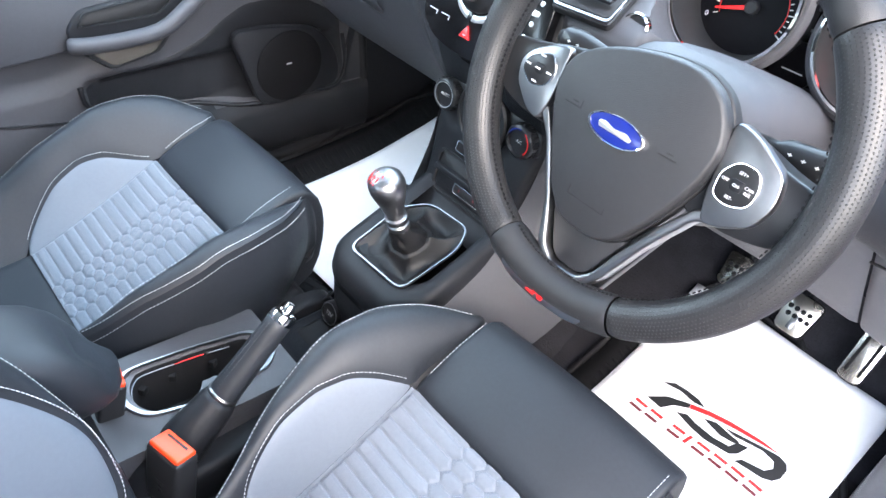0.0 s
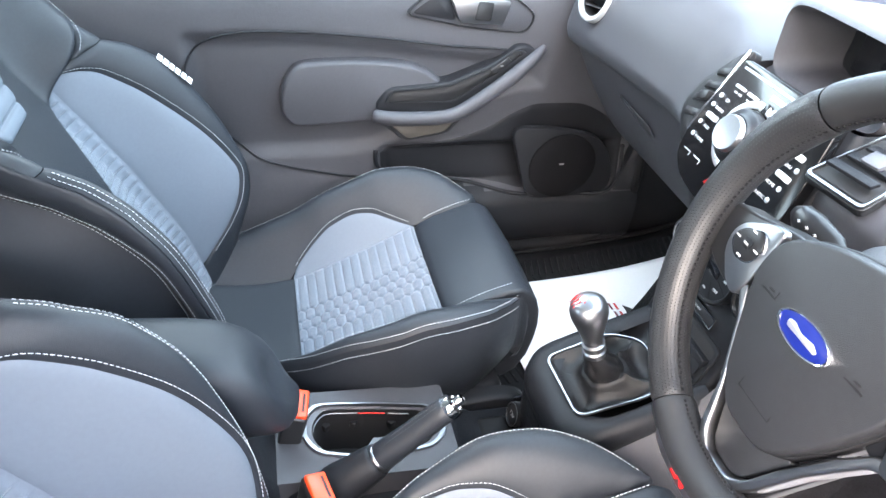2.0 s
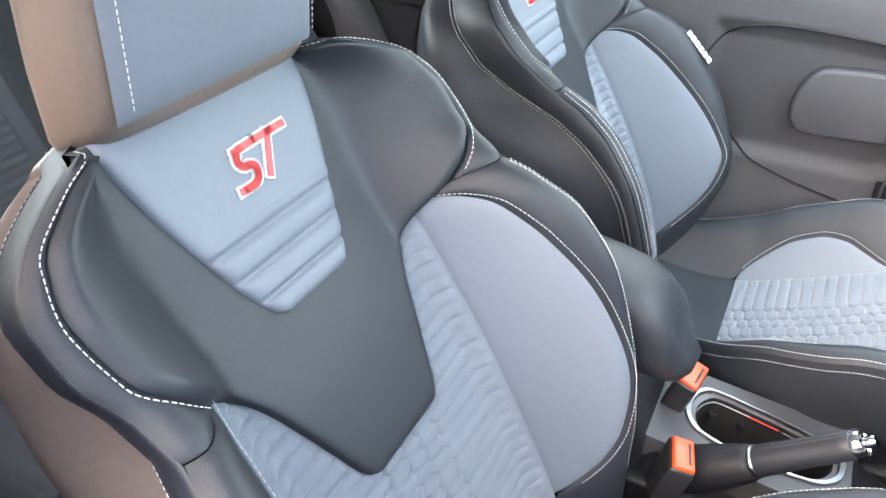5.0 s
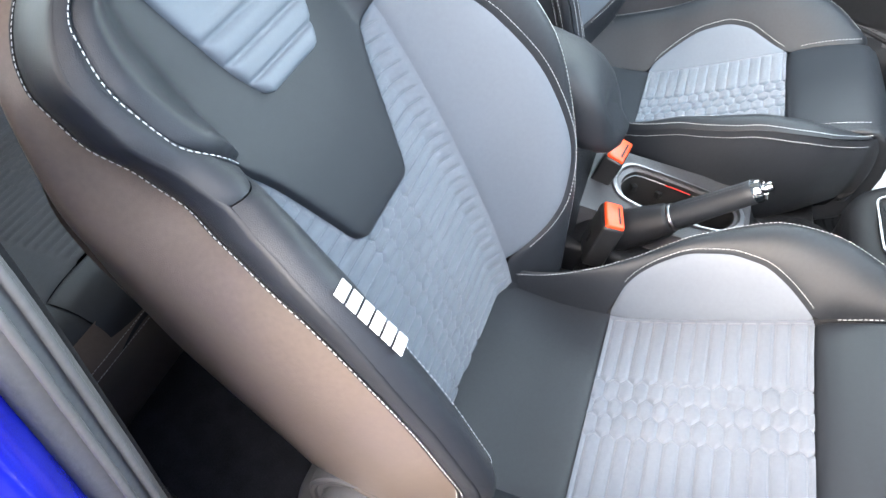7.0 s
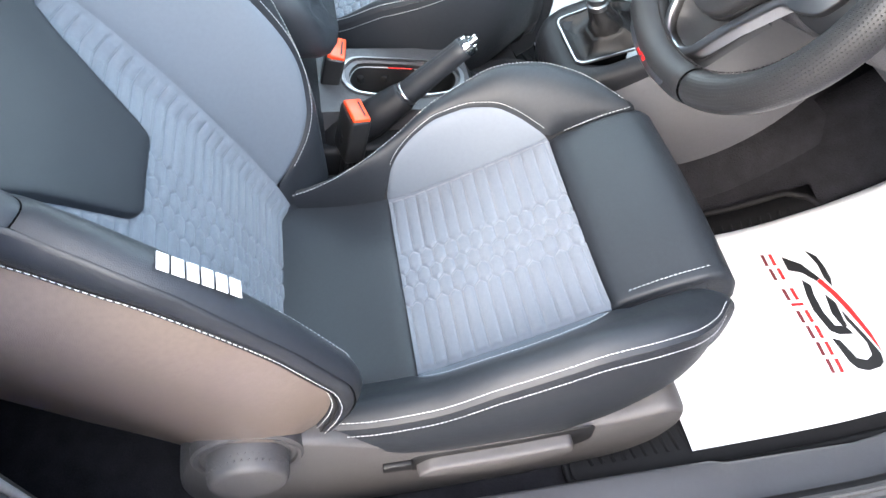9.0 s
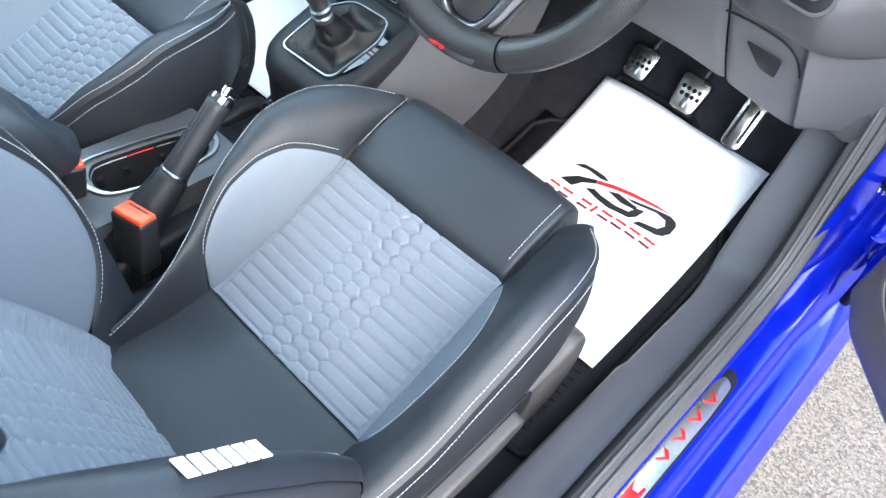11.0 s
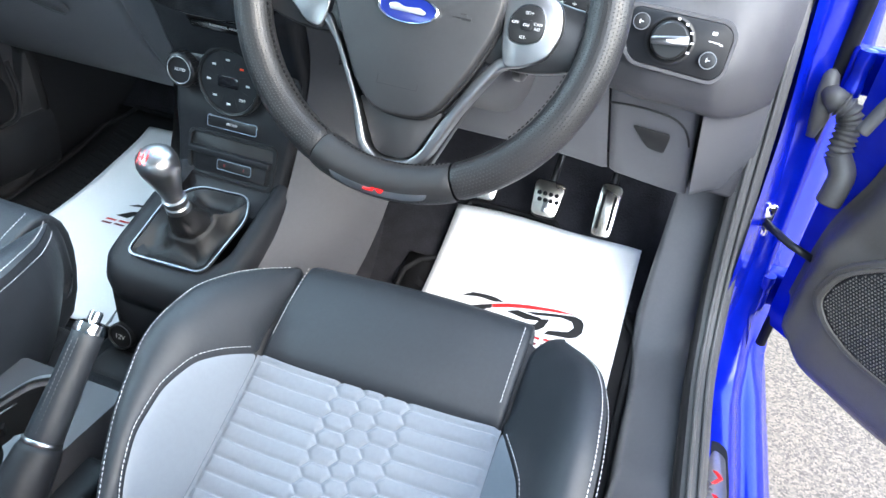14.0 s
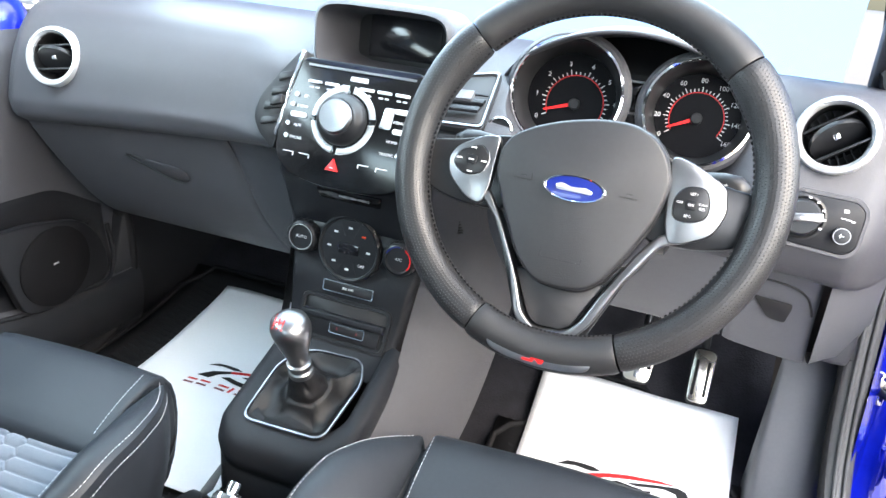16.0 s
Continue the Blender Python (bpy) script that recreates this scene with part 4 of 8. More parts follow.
    # maker's plate on the outer bolster: plain white strokes
    o = side * 1.0
    p0, p1 = BS(o * .240, .41, .003), BS(o * .243, .33, .003)
    mid = BS(o * .2415, .368, .003)
    u = (p1 - p0).normalized()
    nn = (BS(o * .2415, .368, .02) - mid).normalized()
    nn = (nn - u * nn.dot(u)).normalized()
    mark = frame_m(mid, u, nn.cross(u), nn)
    for k in range(6):
        c = -.0235 + k * .0117
        slab("maker_mark", [(c, -.0084), (c + .0092, -.0084), (c + .0092, .0084), (c, .0084)], .0010, mark, WHITE_PRINT, seat, "plain white maker's mark", bevel=0, sharp=20)
    # seat base
    box("seat_frame", (cx - .2, cx + .2, .22 + dy, .74 + dy, .285, .36), RECESS, seat, bevel=.01)
    for s in (-1, 1):
        box("seat_rail", (cx + s * .17 - .02, cx + s * .17 + .02, .15 + dy, .86 + dy, .268, .30), RECESS, seat, bevel=.004)
        out = s == side
        if out:
            poly = [(.125, .43), (.138, .49), (.152, .522), (.176, .547), (.206, .558), (.234, .551), (.262, .532), (.300, .520), (.336, .500), (.376, .478), (.436, .470), (.52, .455), (.60, .447), (.68, .456), (.725, .47), (.75, .455), (.755, .41), (.735, .36), (.69, .325), (.58, .305), (.42, .295), (.25, .30), (.15, .34)]
        else:
            poly = [(.16, .42), (.40, .43), (.60, .44), (.74, .45), (.79, .43), (.78, .36), (.60, .315), (.25, .31)]
        m = frame_m((cx + s * .205, dy, 0), Y3, Z3, X3) if s > 0 else frame_m((cx - .205, dy, 0), -Y3, Z3, -X3)
        pp = rounded(poly if s > 0 else [(-a, b) for a, b in poly], .03, 5)
        slab("side_valance", pp, .045 if out else .03, m, SEAT_PLASTIC if out else DARK, seat, bevel=.014, segs=4)
        if out:
            dm = frame_m((cx + s * .243, dy + .217, .515), Y3 * s, Z3, X3 * s)
            turned("dial_collar", [(.061, -.004), (.060, .008), (.057, .011), (.053, .010), (.050, .005)], dm, SEAT_PLASTIC, seat, "raised collar round the dial", 44)
            dial = turned("recliner_dial", [(.049, 0), (.049, .006), (.044, .008), (.0425, .034), (.040, .038), (.036, .0395), (.0, .0385)], dm, SEAT_PLASTIC, seat, "ridged round dial", 40)
            dots, df = [], []
            for rr in range(3):
                for i in range(36):
                    a = 2 * math.pi * (i + .5 * (rr % 2)) / 36
                    c = dm @ Vector((.0425 * math.cos(a), .0425 * math.sin(a), .013 + .007 * rr))
                    n = (dm.to_3x3() @ Vector((math.cos(a), math.sin(a), 0)))
                    t1, t2 = n.cross(X3).normalized() * .0018, X3 * .0018
                    k = len(dots)
                    dots += [c - t1 - t2, c + t1 - t2, c + t1 + t2, c - t1 + t2, c + n * .0017]
                    df += [(k, k + 1, k + 4), (k + 1, k + 2, k + 4), (k + 2, k + 3, k + 4), (k + 3, k, k + 4)]
            made("grip_studs", dots, df, SEAT_PLASTIC, dial, smooth=False)
            lv = rounded([(.40, .405), (.42, .425), (.52, .428), (.60, .437), (.605, .41), (.56, .392), (.50, .385)], .01, 4)
            lm = frame_m((cx + s * .2482, dy, 0), Y3, Z3, X3) if s > 0 else frame_m((cx - .2482, dy, 0), -Y3, Z3, -X3)
            # flat black plate paints the shade behind the lever
            slab("lever_recess", [(a if s > 0 else -a, b) for a, b in rounded([(.385, .395), (.40, .438), (.53, .442), (.63, .452), (.632, .405), (.57, .376), (.48, .372)], .012, 4)], .0025, lm, RECESS, seat, "lever recess, its shade drawn as a black plate", bevel=.001)
            slab("height_lever", lv if s > 0 else [(-a, b) for a, b in lv], .018, lm, SEAT_PLASTIC, seat, bevel=.006, segs=3)
            box("lever_slot", (cx + s * .262 - .012, cx + s * .262 - .005, .362 + dy, .398 + dy, .412, .430), RECESS, seat, bevel=.002)
    # cross bar under the front edge
    tv, tf = tube([(cx - .16, .70 + dy, .30), (cx - .16, .80 + dy, .305), (cx - .13, .825 + dy, .31), (cx + .13, .825 + dy, .31), (cx + .16, .80 + dy, .305), (cx + .16, .70 + dy, .30)], .007, 8)
    made("slide_bar", tv, tf, SATIN_BLACK, seat)
    return seat


front_seat(.352, 1, "black and grey leather bucket seat with quilted cloth, driver's side")
passenger_seat = front_seat(-.335, -1, "black and grey leather bucket seat with quilted cloth, passenger side", -.040, radians(24.3))
passenger_seat.location.z -= .026
passenger_seat.scale.x = .968

# ---- steering wheel and column ----
WC, WA = Vector((.331, .768, .967)), radians(20.4)
W_UP = Vector((0, math.sin(WA), math.cos(WA)))
W_X = Vector((1, -.03, .011)).normalized()
W_N = W_X.cross(W_UP).normalized()
WM = frame_m(WC, W_X, W_UP, W_N)
HM = WM @ Matrix.Translation((0, 0, -.015))
wheel = thing("steering_wheel", WC, "black leather sports steering wheel with satin silver spokes", "steering wheel")


def rim_section(name, a0, a1, mat, n=48, k=20, grow=0.0):
    verts, uvs = [], []
    for i in range(n + 1):
        a = radians(a0 + (a1 - a0) * i / n)
        thumb = math.exp(-((math.degrees(a) - 35) / 14) ** 2) + math.exp(-((math.degrees(a) - 145) / 14) ** 2)
        rr = .0192 + .0022 * thumb + grow
        end = min(i, n - i) / n * abs(a1 - a0)
        rr -= .0012 * math.exp(-end / .5)
        for j in range(k):
            b = 2 * math.pi * j / k
            r = .1782 + rr * math.cos(b) * .98
            verts.append(WM @ Vector((r * math.cos(a), r * math.sin(a), rr * 1.05 * math.sin(b))))
            uvs.append((a * .1755, b * rr))
    ob = made(name, verts, grid_faces(k, n + 1, True), mat, wheel)
    uv = ob.data.uv_layers.new(name="UVMap")
    for lp in ob.data.loops:
        u, v = uvs[lp.vertex_index]
        uv.data[lp.index].uv = (u, v)
    for pl in ob.data.polygons:
        us = [uv.data[i].uv[1] for i in pl.loop_indices]
        if max(us) - min(us) > .05:
            for i in pl.loop_indices:
                if uv.data[i].uv[1] < .03:
                    uv.data[i].uv[1] += 2 * math.pi * .0175
    return ob


rim_section("rim_top", 44, 136, WHEEL_LEATHER, 60)
rim_section("rim_right", -65.5, 43.5, PERFORATED, 70)
rim_section("rim_left", 136.5, 245.5, PERFORATED, 70)
rim_section("rim_bottom", 246, 294, WHEEL_LEATHER, 30, grow=.0012)
for a0, a1 in ((44, 136), (-65, 43), (137, 245), (247, 293)):
    pts = [WM @ Vector((.1590 * math.cos(radians(a0 + (a1 - a0) * i / 60)), .1590 * math.sin(radians(a0 + (a1 - a0) * i / 60)), .004 + .0016 * (i % 2))) for i in range(61)]
    stitches("rim_stitching", pts, [W_N * .3 - (p - WC).normalized() for p in pts], RUBBER, wheel, .0035, .002, .0016, .0012)

# spokes: a leather-look core, silver shells and button pads
hub_out = [(-.088, .03), (-.06, .058), (-.02, .070), (.02, .070), (.06, .060), (.090, .032), (.098, .0), (.085, -.045), (.058, -.10), (.035, -.118), (-.025, -.118), (-.050, -.10), (-.080, -.045), (-.094, .0)]
slab("hub_back", rounded([(a * .80, b * .80 - .012) for a, b in hub_out], .02, 4), .034, HM @ Matrix.Translation((0, 0, -.03)), SATIN_BLACK, wheel, bevel=.012, segs=4)
for s in (-1, 1):
    core = rounded([(s * .07, .030), (s * .10, .026), (s * .135, .016), (s * .168, .012), (s * .172, -.03), (s * .15, -.043), (s * .118, -.05), (s * .07, -.05)], .012, 4)
    slab("spoke", core, .028, HM @ Matrix.Translation((0, 0, -.018)), SATIN_BLACK, wheel, bevel=.006, segs=3)
    if s > 0:
        shell = rounded([(.082, .036), (.104, .031), (.137, .014), (.142, -.010), (.133, -.034), (.108, -.047), (.095, -.049), (.088, -.03)], .009, 5)
    else:
        shell = rounded([(-.086, .026), (-.104, .024), (-.131, .009), (-.139, -.004), (-.135, -.024), (-.112, -.044), (-.095, -.049), (-.088, -.03)], .009, 5)
    slab("spoke_cover", shell, .012, HM @ Matrix.Translation((0, 0, .006)), SATIN_METAL, wheel, "satin silver spoke cover", bevel=.004, segs=4)
    if s > 0:
        pad = rounded([(.092, -.004), (.102, .009), (.119, .009), (.1255, -.004), (.124, -.020), (.108, -.026), (.094, -.023)], .007, 5)
    else:
        pad = rounded([(-.132, -.010), (-.126, .004), (-.103, .014), (-.093, .0), (-.099, -.017), (-.117, -.021)], .007, 5)
    keys = slab("button_pad", pad, .0035, HM @ Matrix.Translation((0, 0, .0172)), SATIN_BLACK, wheel, "black switch pad", bevel=.0015, segs=3)
    band("pad_bezel", ring_of(pad, 1.05), ring_of(pad, 1.0), .003, HM @ Matrix.Translation((0, 0, .0172)), CHROME, wheel, "thin chrome bezel")
    cpx = .1085 if s > 0 else -.112
    mid = HM @ Matrix.Translation((cpx, -.0085 if s > 0 else -.004, .0205))
    slab("centre_key", rounded([(-.0075, .006), (.0075, .006), (.0062, -.006), (-.0062, -.006)], .003, 3), .0014, mid @ Matrix.Scale(.8, 4), DARK, keys, bevel=.0008)
    if s > 0:
        for words, dx, dy in (("SET+", .001, .0105), ("SET-", -.001, -.0108), ("ON", 0, 0), ("OFF", -.0105, .001), ("CAN", .0105, .002), ("RES", .0105, -.002)):
            lettering("key_lettering", words, .0036, mid @ Matrix.Translation((dx, dy, .0021 if words == "ON" else .0008)), WHITE_PRINT, keys)
    else:
        for k, (dx, dy) in enumerate(((0, .0125), (0, -.0125), (-.0135, 0), (.0135, 0), (0, 0))):
            bars("key_symbol", [(-.003, .003, -.0008, .0008)], mid @ Matrix.Translation((dx, dy, .0019 if k == 4 else .0008)), WHITE_PRINT, keys)
# lower V spoke
vo = [(-.062, -.095), (-.034, -.163), (-.022, -.171), (.020, -.171), (.034, -.161), (.112, -.040), (.098, -.036), (.088, -.052), (.050, -.112), (.019, -.155), (.012, -.159), (-.012, -.159), (-.021, -.152), (-.043, -.098)]
vl = [(-.112, -.034), (-.095, -.038), (-.077, -.058), (-.050, -.107), (-.037, -.149), (-.023, -.164), (.0, -.167), (.027, -.162), (.041, -.144), (.062, -.098), (.090, -.052), (.106, -.046), (.104, -.038), (.088, -.040), (.068, -.067), (.044, -.112), (.031, -.142), (.018, -.155), (-.013, -.158), (-.028, -.146), (-.043, -.107), (-.068, -.060), (-.088, -.030)]
slab("lower_spoke_frame", rounded(vl, .006, 3), .020, HM @ Matrix.Translation((0, 0, -.004)), SATIN_METAL, wheel, "satin silver V-shaped lower spoke", bevel=.0045, segs=4)
slab("lower_spoke_core", [(-.07, -.08), (-.034, -.166), (.034, -.166), (.07, -.08)], .012, HM @ Matrix.Translation((0, 0, -.014)), SATIN_BLACK, wheel, bevel=.003)
slab("lower_spoke_pad", rounded([(-.046, -.102), (.046, -.102), (.022, -.150), (.012, -.156), (-.012, -.156), (-.022, -.150)], .005, 3), .012, HM @ Matrix.Translation((0, 0, -.004)), AIRBAG, wheel, "textured black infill", bevel=.003)
bd = rounded([(-.056, -.1745), (-.034, -.175), (0, -.1775), (.034, -.175), (.056, -.1745), (.050, -.186), (.03, -.191), (0, -.193), (-.03, -.191), (-.050, -.186)], .006, 4)
plate = slab("badge_plate", bd, .0235, WM @ Matrix.Translation((0, 0, -.004)), SATIN_METAL, wheel, "satin silver badge plate", bevel=.003, segs=3)
bm_ = WM @ Matrix.Translation((0, -.1842, .0192))
slab("badge", [(-.014, -.005), (-.003, -.005), (-.001, -.001), (.003, -.005), (.007, -.005), (.010, .003), (.017, .003), (.018, .0055), (-.008, .0055), (-.011, .002), (-.005, -.0005), (-.0055, -.0025), (-.0135, -.0025)], .0009, bm_, RED, plate, "red enamel badge", bevel=.0002)
# airbag cover, domed
hub = [(-.083, .012), (-.075, .027), (-.057, .039), (-.028, .050), (.010, .058), (.042, .058), (.066, .048), (.081, .030), (.088, .008), (.083, -.024), (.064, -.066), (.042, -.101), (.026, -.112), (.002, -.114), (-.022, -.112), (-.044, -.092), (-.069, -.045), (-.084, -.010)]
hub_r = rounded(hub, .016, 5)
cover = slab("airbag_cover", hub_r, .022, HM @ Matrix.Translation((0, 0, .006)), AIRBAG, wheel, "grained black airbag cover", bevel=.009, segs=6, dome=.008, sharp=80)
slab("cover_groove", ring_of(hub_r, 1.02), .012, HM @ Matrix.Translation((0, 0, .002)), RECESS, wheel, bevel=.004)
om = HM @ Matrix.Translation((.001, -.015, .0365))
oval = turned("emblem_rim", [(.0305, -.006), (.0305, .0015), (.0295, .0024), (.0278, .0018), (.0278, -.004)], om @ Matrix.Diagonal((1, .42, 1, 1)), CHROME, wheel, "chrome-rimmed oval emblem", 48)
turned("emblem_face", [(.0280, -.004), (.0280, .0010), (.018, .0018), (.0, .0021)], om @ Matrix.Diagonal((1, .40, 1, 1)), BLUE_BADGE, oval, "glossy blue enamel", 48)
slab("emblem_stroke", rounded([(-.017, -.0028), (.017, -.0036), (.0185, -.0008), (.012, .0024), (-.002, .0010), (-.012, .0040), (-.0185, .0022)], .0018, 3), .0006, om @ Matrix.Translation((0, 0, .0019)), SILVER_PAINT, oval, "plain silver stroke", bevel=.0002)
lettering("raised_lettering", "AIRBAG", .0085, HM @ Matrix.Translation((.001, -.080, .0312)), RECESS, cover)
bars("raised_frame", [(-.021, -.0202, -.006, .006), (.0202, .021, -.006, .006), (-.021, .021, .0054, .006), (-.021, .021, -.006, -.0054)], HM @ Matrix.Translation((.001, -.080, .0306)), RECESS, cover, t=.0008)
for s in (-1, 1):
    bars("horn_mark", [(s * .052 - .009, s * .052 + .009, -.0006, .0006), (s * .052 - s * .009 - .0006, s * .052 - s * .009 + .0006, -.0006, .007), (s * .052 - .002, s * .052 + .004, .003, .0042)], HM @ Matrix.Translation((0, -.014, .0320)), RECESS, cover, t=.0014)

# column shroud and stalks
column = thing("steering_column", WC + W_N * -.1, "grey plastic steering column shroud with two black stalks", "steering column")
rings = []
for t, hw, up_, dn in ((-.035, .060, .050, .075), (-.06, .075, .062, .088), (-.10, .080, .066, .092), (-.16, .082, .066, .098), (-.24, .080, .062, .105), (-.30, .075, .055, .11)):
    rings.append([WM @ Vector((hw * math.copysign(abs(math.cos(a)) ** .6, math.cos(a)), (up_ if math.sin(a) > 0 else dn) * math.copysign(abs(math.sin(a)) ** .7, math.sin(a)), t)) for a in [2 * math.pi * i / 36 for i in range(36)]])
v, f = loft(rings)
soften(made("shroud", v, f, DASH, column), 50)
turned("key_collar", [(.030, 0), (.030, .008), (.022, .012), (.02, .004)], frame_m(WM @ Vector((.083, -.03, -.11)), W_N, W_UP, X3), SATIN_BLACK, column)
for s in (-1, 1):
    a0, a1 = WM @ Vector((s * .07, .015, -.075)), WM @ Vector((s * .150, .022, -.070))
    v, f = tube([a0, a0.lerp(a1, .3), a0.lerp(a1, .42), a0.lerp(a1, .8), a1, a1 + X3 * s * .01], [.009, .009, .014, .0155, .013, .006], 16, flat=.75, hint=W_UP)
    st = made("stalk", v, f, SATIN_BLACK, column)
    for k in range(3):
        bars("stalk_symbol", [(-.002, .002, -.0004, .0004), (-.0004, .0004, -.0015, .0015)], frame_m(WM @ Vector((s * (.112 + .012 * k), .022, -.0545)), X3, W_UP, W_N), WHITE_PRINT, st, t=.0006)

# ---- dashboard ----
dash = thing("dashboard", (0, 1.1, .9), "dark grey soft-touch dashboard with round vents and twin dials", "dashboard")
_st = [-.70, -.66, -.62, -.45, -.22, -.14, 0, .14, .21, .26, .34, .44, .50, .56, .62, .665, .70]
_py = {
    3: [1.10, 1.05, 1.035, 1.03, 1.03, 1.02, 1.05, 1.03, 1.04, 1.08, 1.10, 1.09, 1.06, 1.045, 1.05, 1.07, 1.12],
    4: [1.06, 1.005, .985, .985, .985, .97, 1.03, 0.975, 0.985, 1.07, 1.075, 1.07, 1.02, .995, 1.0, 1.02, 1.08],
    5: [1.03, .975, .955, .955, .957, .95, 1.0, 0.925, 0.932, 1.06, 1.062, 1.06, .99, .975, .977, 1.0, 1.06],
    6: [1.01, .958, .94, .94, .94, .93, .97, 0.918, 0.925, 1.03, 1.05, 1.03, .968, .95, .95, .985, 1.05],
    7: [1.0, .955, .937, .937, .935, .92, .96, .92, .94, .99, 1.0, .985, .955, .936, .937, .98, 1.05],
    8: [1.02, .97, .955, .955, .952, .945, .97, .945, .96, .985, .985, .98, .972, .956, .957, 1.0, 1.06],
}
_pz = {
    3: [1.01, 1.02, 1.025, 1.03, 1.03, 1.015, .99, 1.008, 1.01, 1.035, 1.05, 1.05, 1.055, 1.055, 1.052, 1.05, 1.04],
    4: [.98, .99, .995, 1.005, 1.005, .995, .97, 0.98, 0.985, .985, .985, .985, 1.02, 1.03, 1.028, 1.03, 1.02],
    5: [.93, .94, .945, .96, .965, .965, .94, 0.951, 0.953, .94, .93, .94, .965, .98, .978, .98, .98],
    6: [.88, .885, .89, .905, .915, .92, .90, 0.925, 0.92, .91, .905, .91, .925, .93, .93, .93, .93],
    7: [.85, .855, .86, .875, .89, .89, .88, .89, .89, .88, .875, .875, .885, .89, .888, .885, .88],
    8: [.83, .83, .832, .848, .867, .872, .87, .872, .862, .85, .845, .842, .842, .842, .838, .83, .83],
}
_fy = {k: curve(_st, v) for k, v in _py.items()}
_fz = {k: curve(_st, v) for k, v in _pz.items()}


def dash_profile(x):
    pts = [(1.62, .985), (1.45, 1.015), (1.28, 1.035), (1.16, 1.042)] + [(_fy[k](x), _fz[k](x)) for k in range(3, 9)] + [(_fy[8](x) + .06, _fz[8](x) - .006)]
    out = []
    for i in range(len(pts) - 1):           # Catmull-Rom between the knots
        p0, p1, p2, p3 = (pts[max(0, min(len(pts) - 1, i + d))] for d in (-1, 0, 1, 2))
        for s in range(8):
            t = s / 8
            out.append(tuple(.5 * (2 * p1[c] + (p2[c] - p0[c]) * t + (2 * p0[c] - 5 * p1[c] + 4 * p2[c] - p3[c]) * t * t + (3 * p1[c] - p0[c] - 3 * p2[c] + p3[c]) * t ** 3) for c in (0, 1)))
    return out + [pts[-1]]


GAUGES = [(.262, .990, .0712), (.427, .992, .0640)]
VENTS = [((-.540, .950, .947), (.12, -.94, .30), .046, 8), ((.579, .982, 1.008), (-.18, -.94, .26), .0435, 38)]
rows = [[Vector((-.70 + 1.40 * i / 280, y, z)) for y, z in dash_profile(-.70 + 1.40 * i / 280)] for i in range(281)]
v, f = loft(rows, (False, False), False)


HOLES = [(Vector(c), Vector(n).normalized(), r * .97, -.06, .06) for c, n, r, t in VENTS]
HOLES += [(Vector((gx, 1.060, gz_)), Vector((0, -.966, .259)), gr_ + .004, -.04, .12) for gx, gz_, gr_ in GAUGES]


def in_hole(p):
    for c, n, r, lo, hi in HOLES:
        h = (p - c).dot(n)
        if (p - c - n * h).length < r and lo < h < hi:
            return c, n, r
    return None


inside = [in_hole(p) for p in v]
f = [q for q in f if not all(inside[i] for i in q)]
for k in {i for q in f for i in q if inside[i]}:
    c, n, r = inside[k]
    h = (v[k] - c).dot(n)
    flat = v[k] - c - n * h
    v[k] = c + n * h + flat * (r / max(flat.length, 1e-6))
made("upper_dash", v, f, DASH, dash, "dark grey grained upper dash")
# side walls of the dial openings
count = {}
for q in f:
    for e in zip(q, list(q[1:]) + [q[0]]):
        count[frozenset(e)] = count.get(frozenset(e), 0) + 1
wv, wf = [], []
for e, k in count.items():
    a, b = tuple(e)
    if k == 1 and inside[a] and inside[b] and inside[a][2] > .06 and inside[a][0] == inside[b][0]:
        c, n, r = inside[a]
        j = len(wv)
        wv += [v[a], v[b], v[b] - n * ((v[b] - c).dot(n) - .040), v[a] - n * ((v[a] - c).dot(n) - .040)]
        wf.append((j, j + 1, j + 2, j + 3))
made("dial_well", wv, wf, DASH, dash, "dark grey wall of the dial openings")


def lower_panel(name, x0, x1, prof, mat, label="", nx=20, edge=.006, lean=None):
    """A lower trim panel: prof(x) gives its (y, z) points from top to bottom."""
    rows = []
    for r in spread(nx, .5):
        x = x0 + (x1 - x0) * r
        e = edge * math.exp(-min(x - x0, x1 - x) / .004)
        pts = prof(x)
        rows.append([Vector((x + (lean(z) if lean else 0), y + e, z)) for y, z in pts])
    v, f = loft(rows, (False, False), False)
    return made(name, v, f, mat, dash, label)


gz = lambda x: .835 + .03 * ease((x + .62) / .4)
glove_prof = lambda x: smooth_line([(.975, gz(x)), (.972, gz(x) - .008), (.985, gz(x) - .04), (1.01, .745), (1.045, .685), (1.085, .640), (1.12, .628), (1.20, .63)])
glove = lower_panel("glovebox_door", -.665, -.243, glove_prof, DASH, "dark grey plastic glovebox door", 40, lean=lambda z: (.865 - z) * .30 if z > .6 else .07)
lower_panel("knee_panel", -.239, -.105, glove_prof, DASH, "", 14, lean=lambda z: (.865 - z) * .22)
# glovebox pull: a flat crescent with its scoop's shade drawn as a dark line
hm = frame_m((-.385, .994, .778), X3, Vector((0, .55, -.83)).normalized() * -1, Vector((0, -.83, -.55)))
slab("glovebox_pull", rounded([(-.058, .026), (.052, .018), (.056, -.006), (.040, -.020), (.012, -.016), (-.020, .002)], .008, 4), .0010, hm, DASH, glove, "scooped pull recess", bevel=.0006)
v, f = tube([hm @ Vector((*p, .0008)) for p in smooth_line([(.040, -.020), (.012, -.016), (-.020, .002), (-.058, .026), (-.02, .0235)], 5)], [.0012] * 10 + [.0016] * 6 + [.0012] * 5, 6)
made("pull_shade_line", v, f, RECESS, glove, "dark line drawn as the scoop's shade")
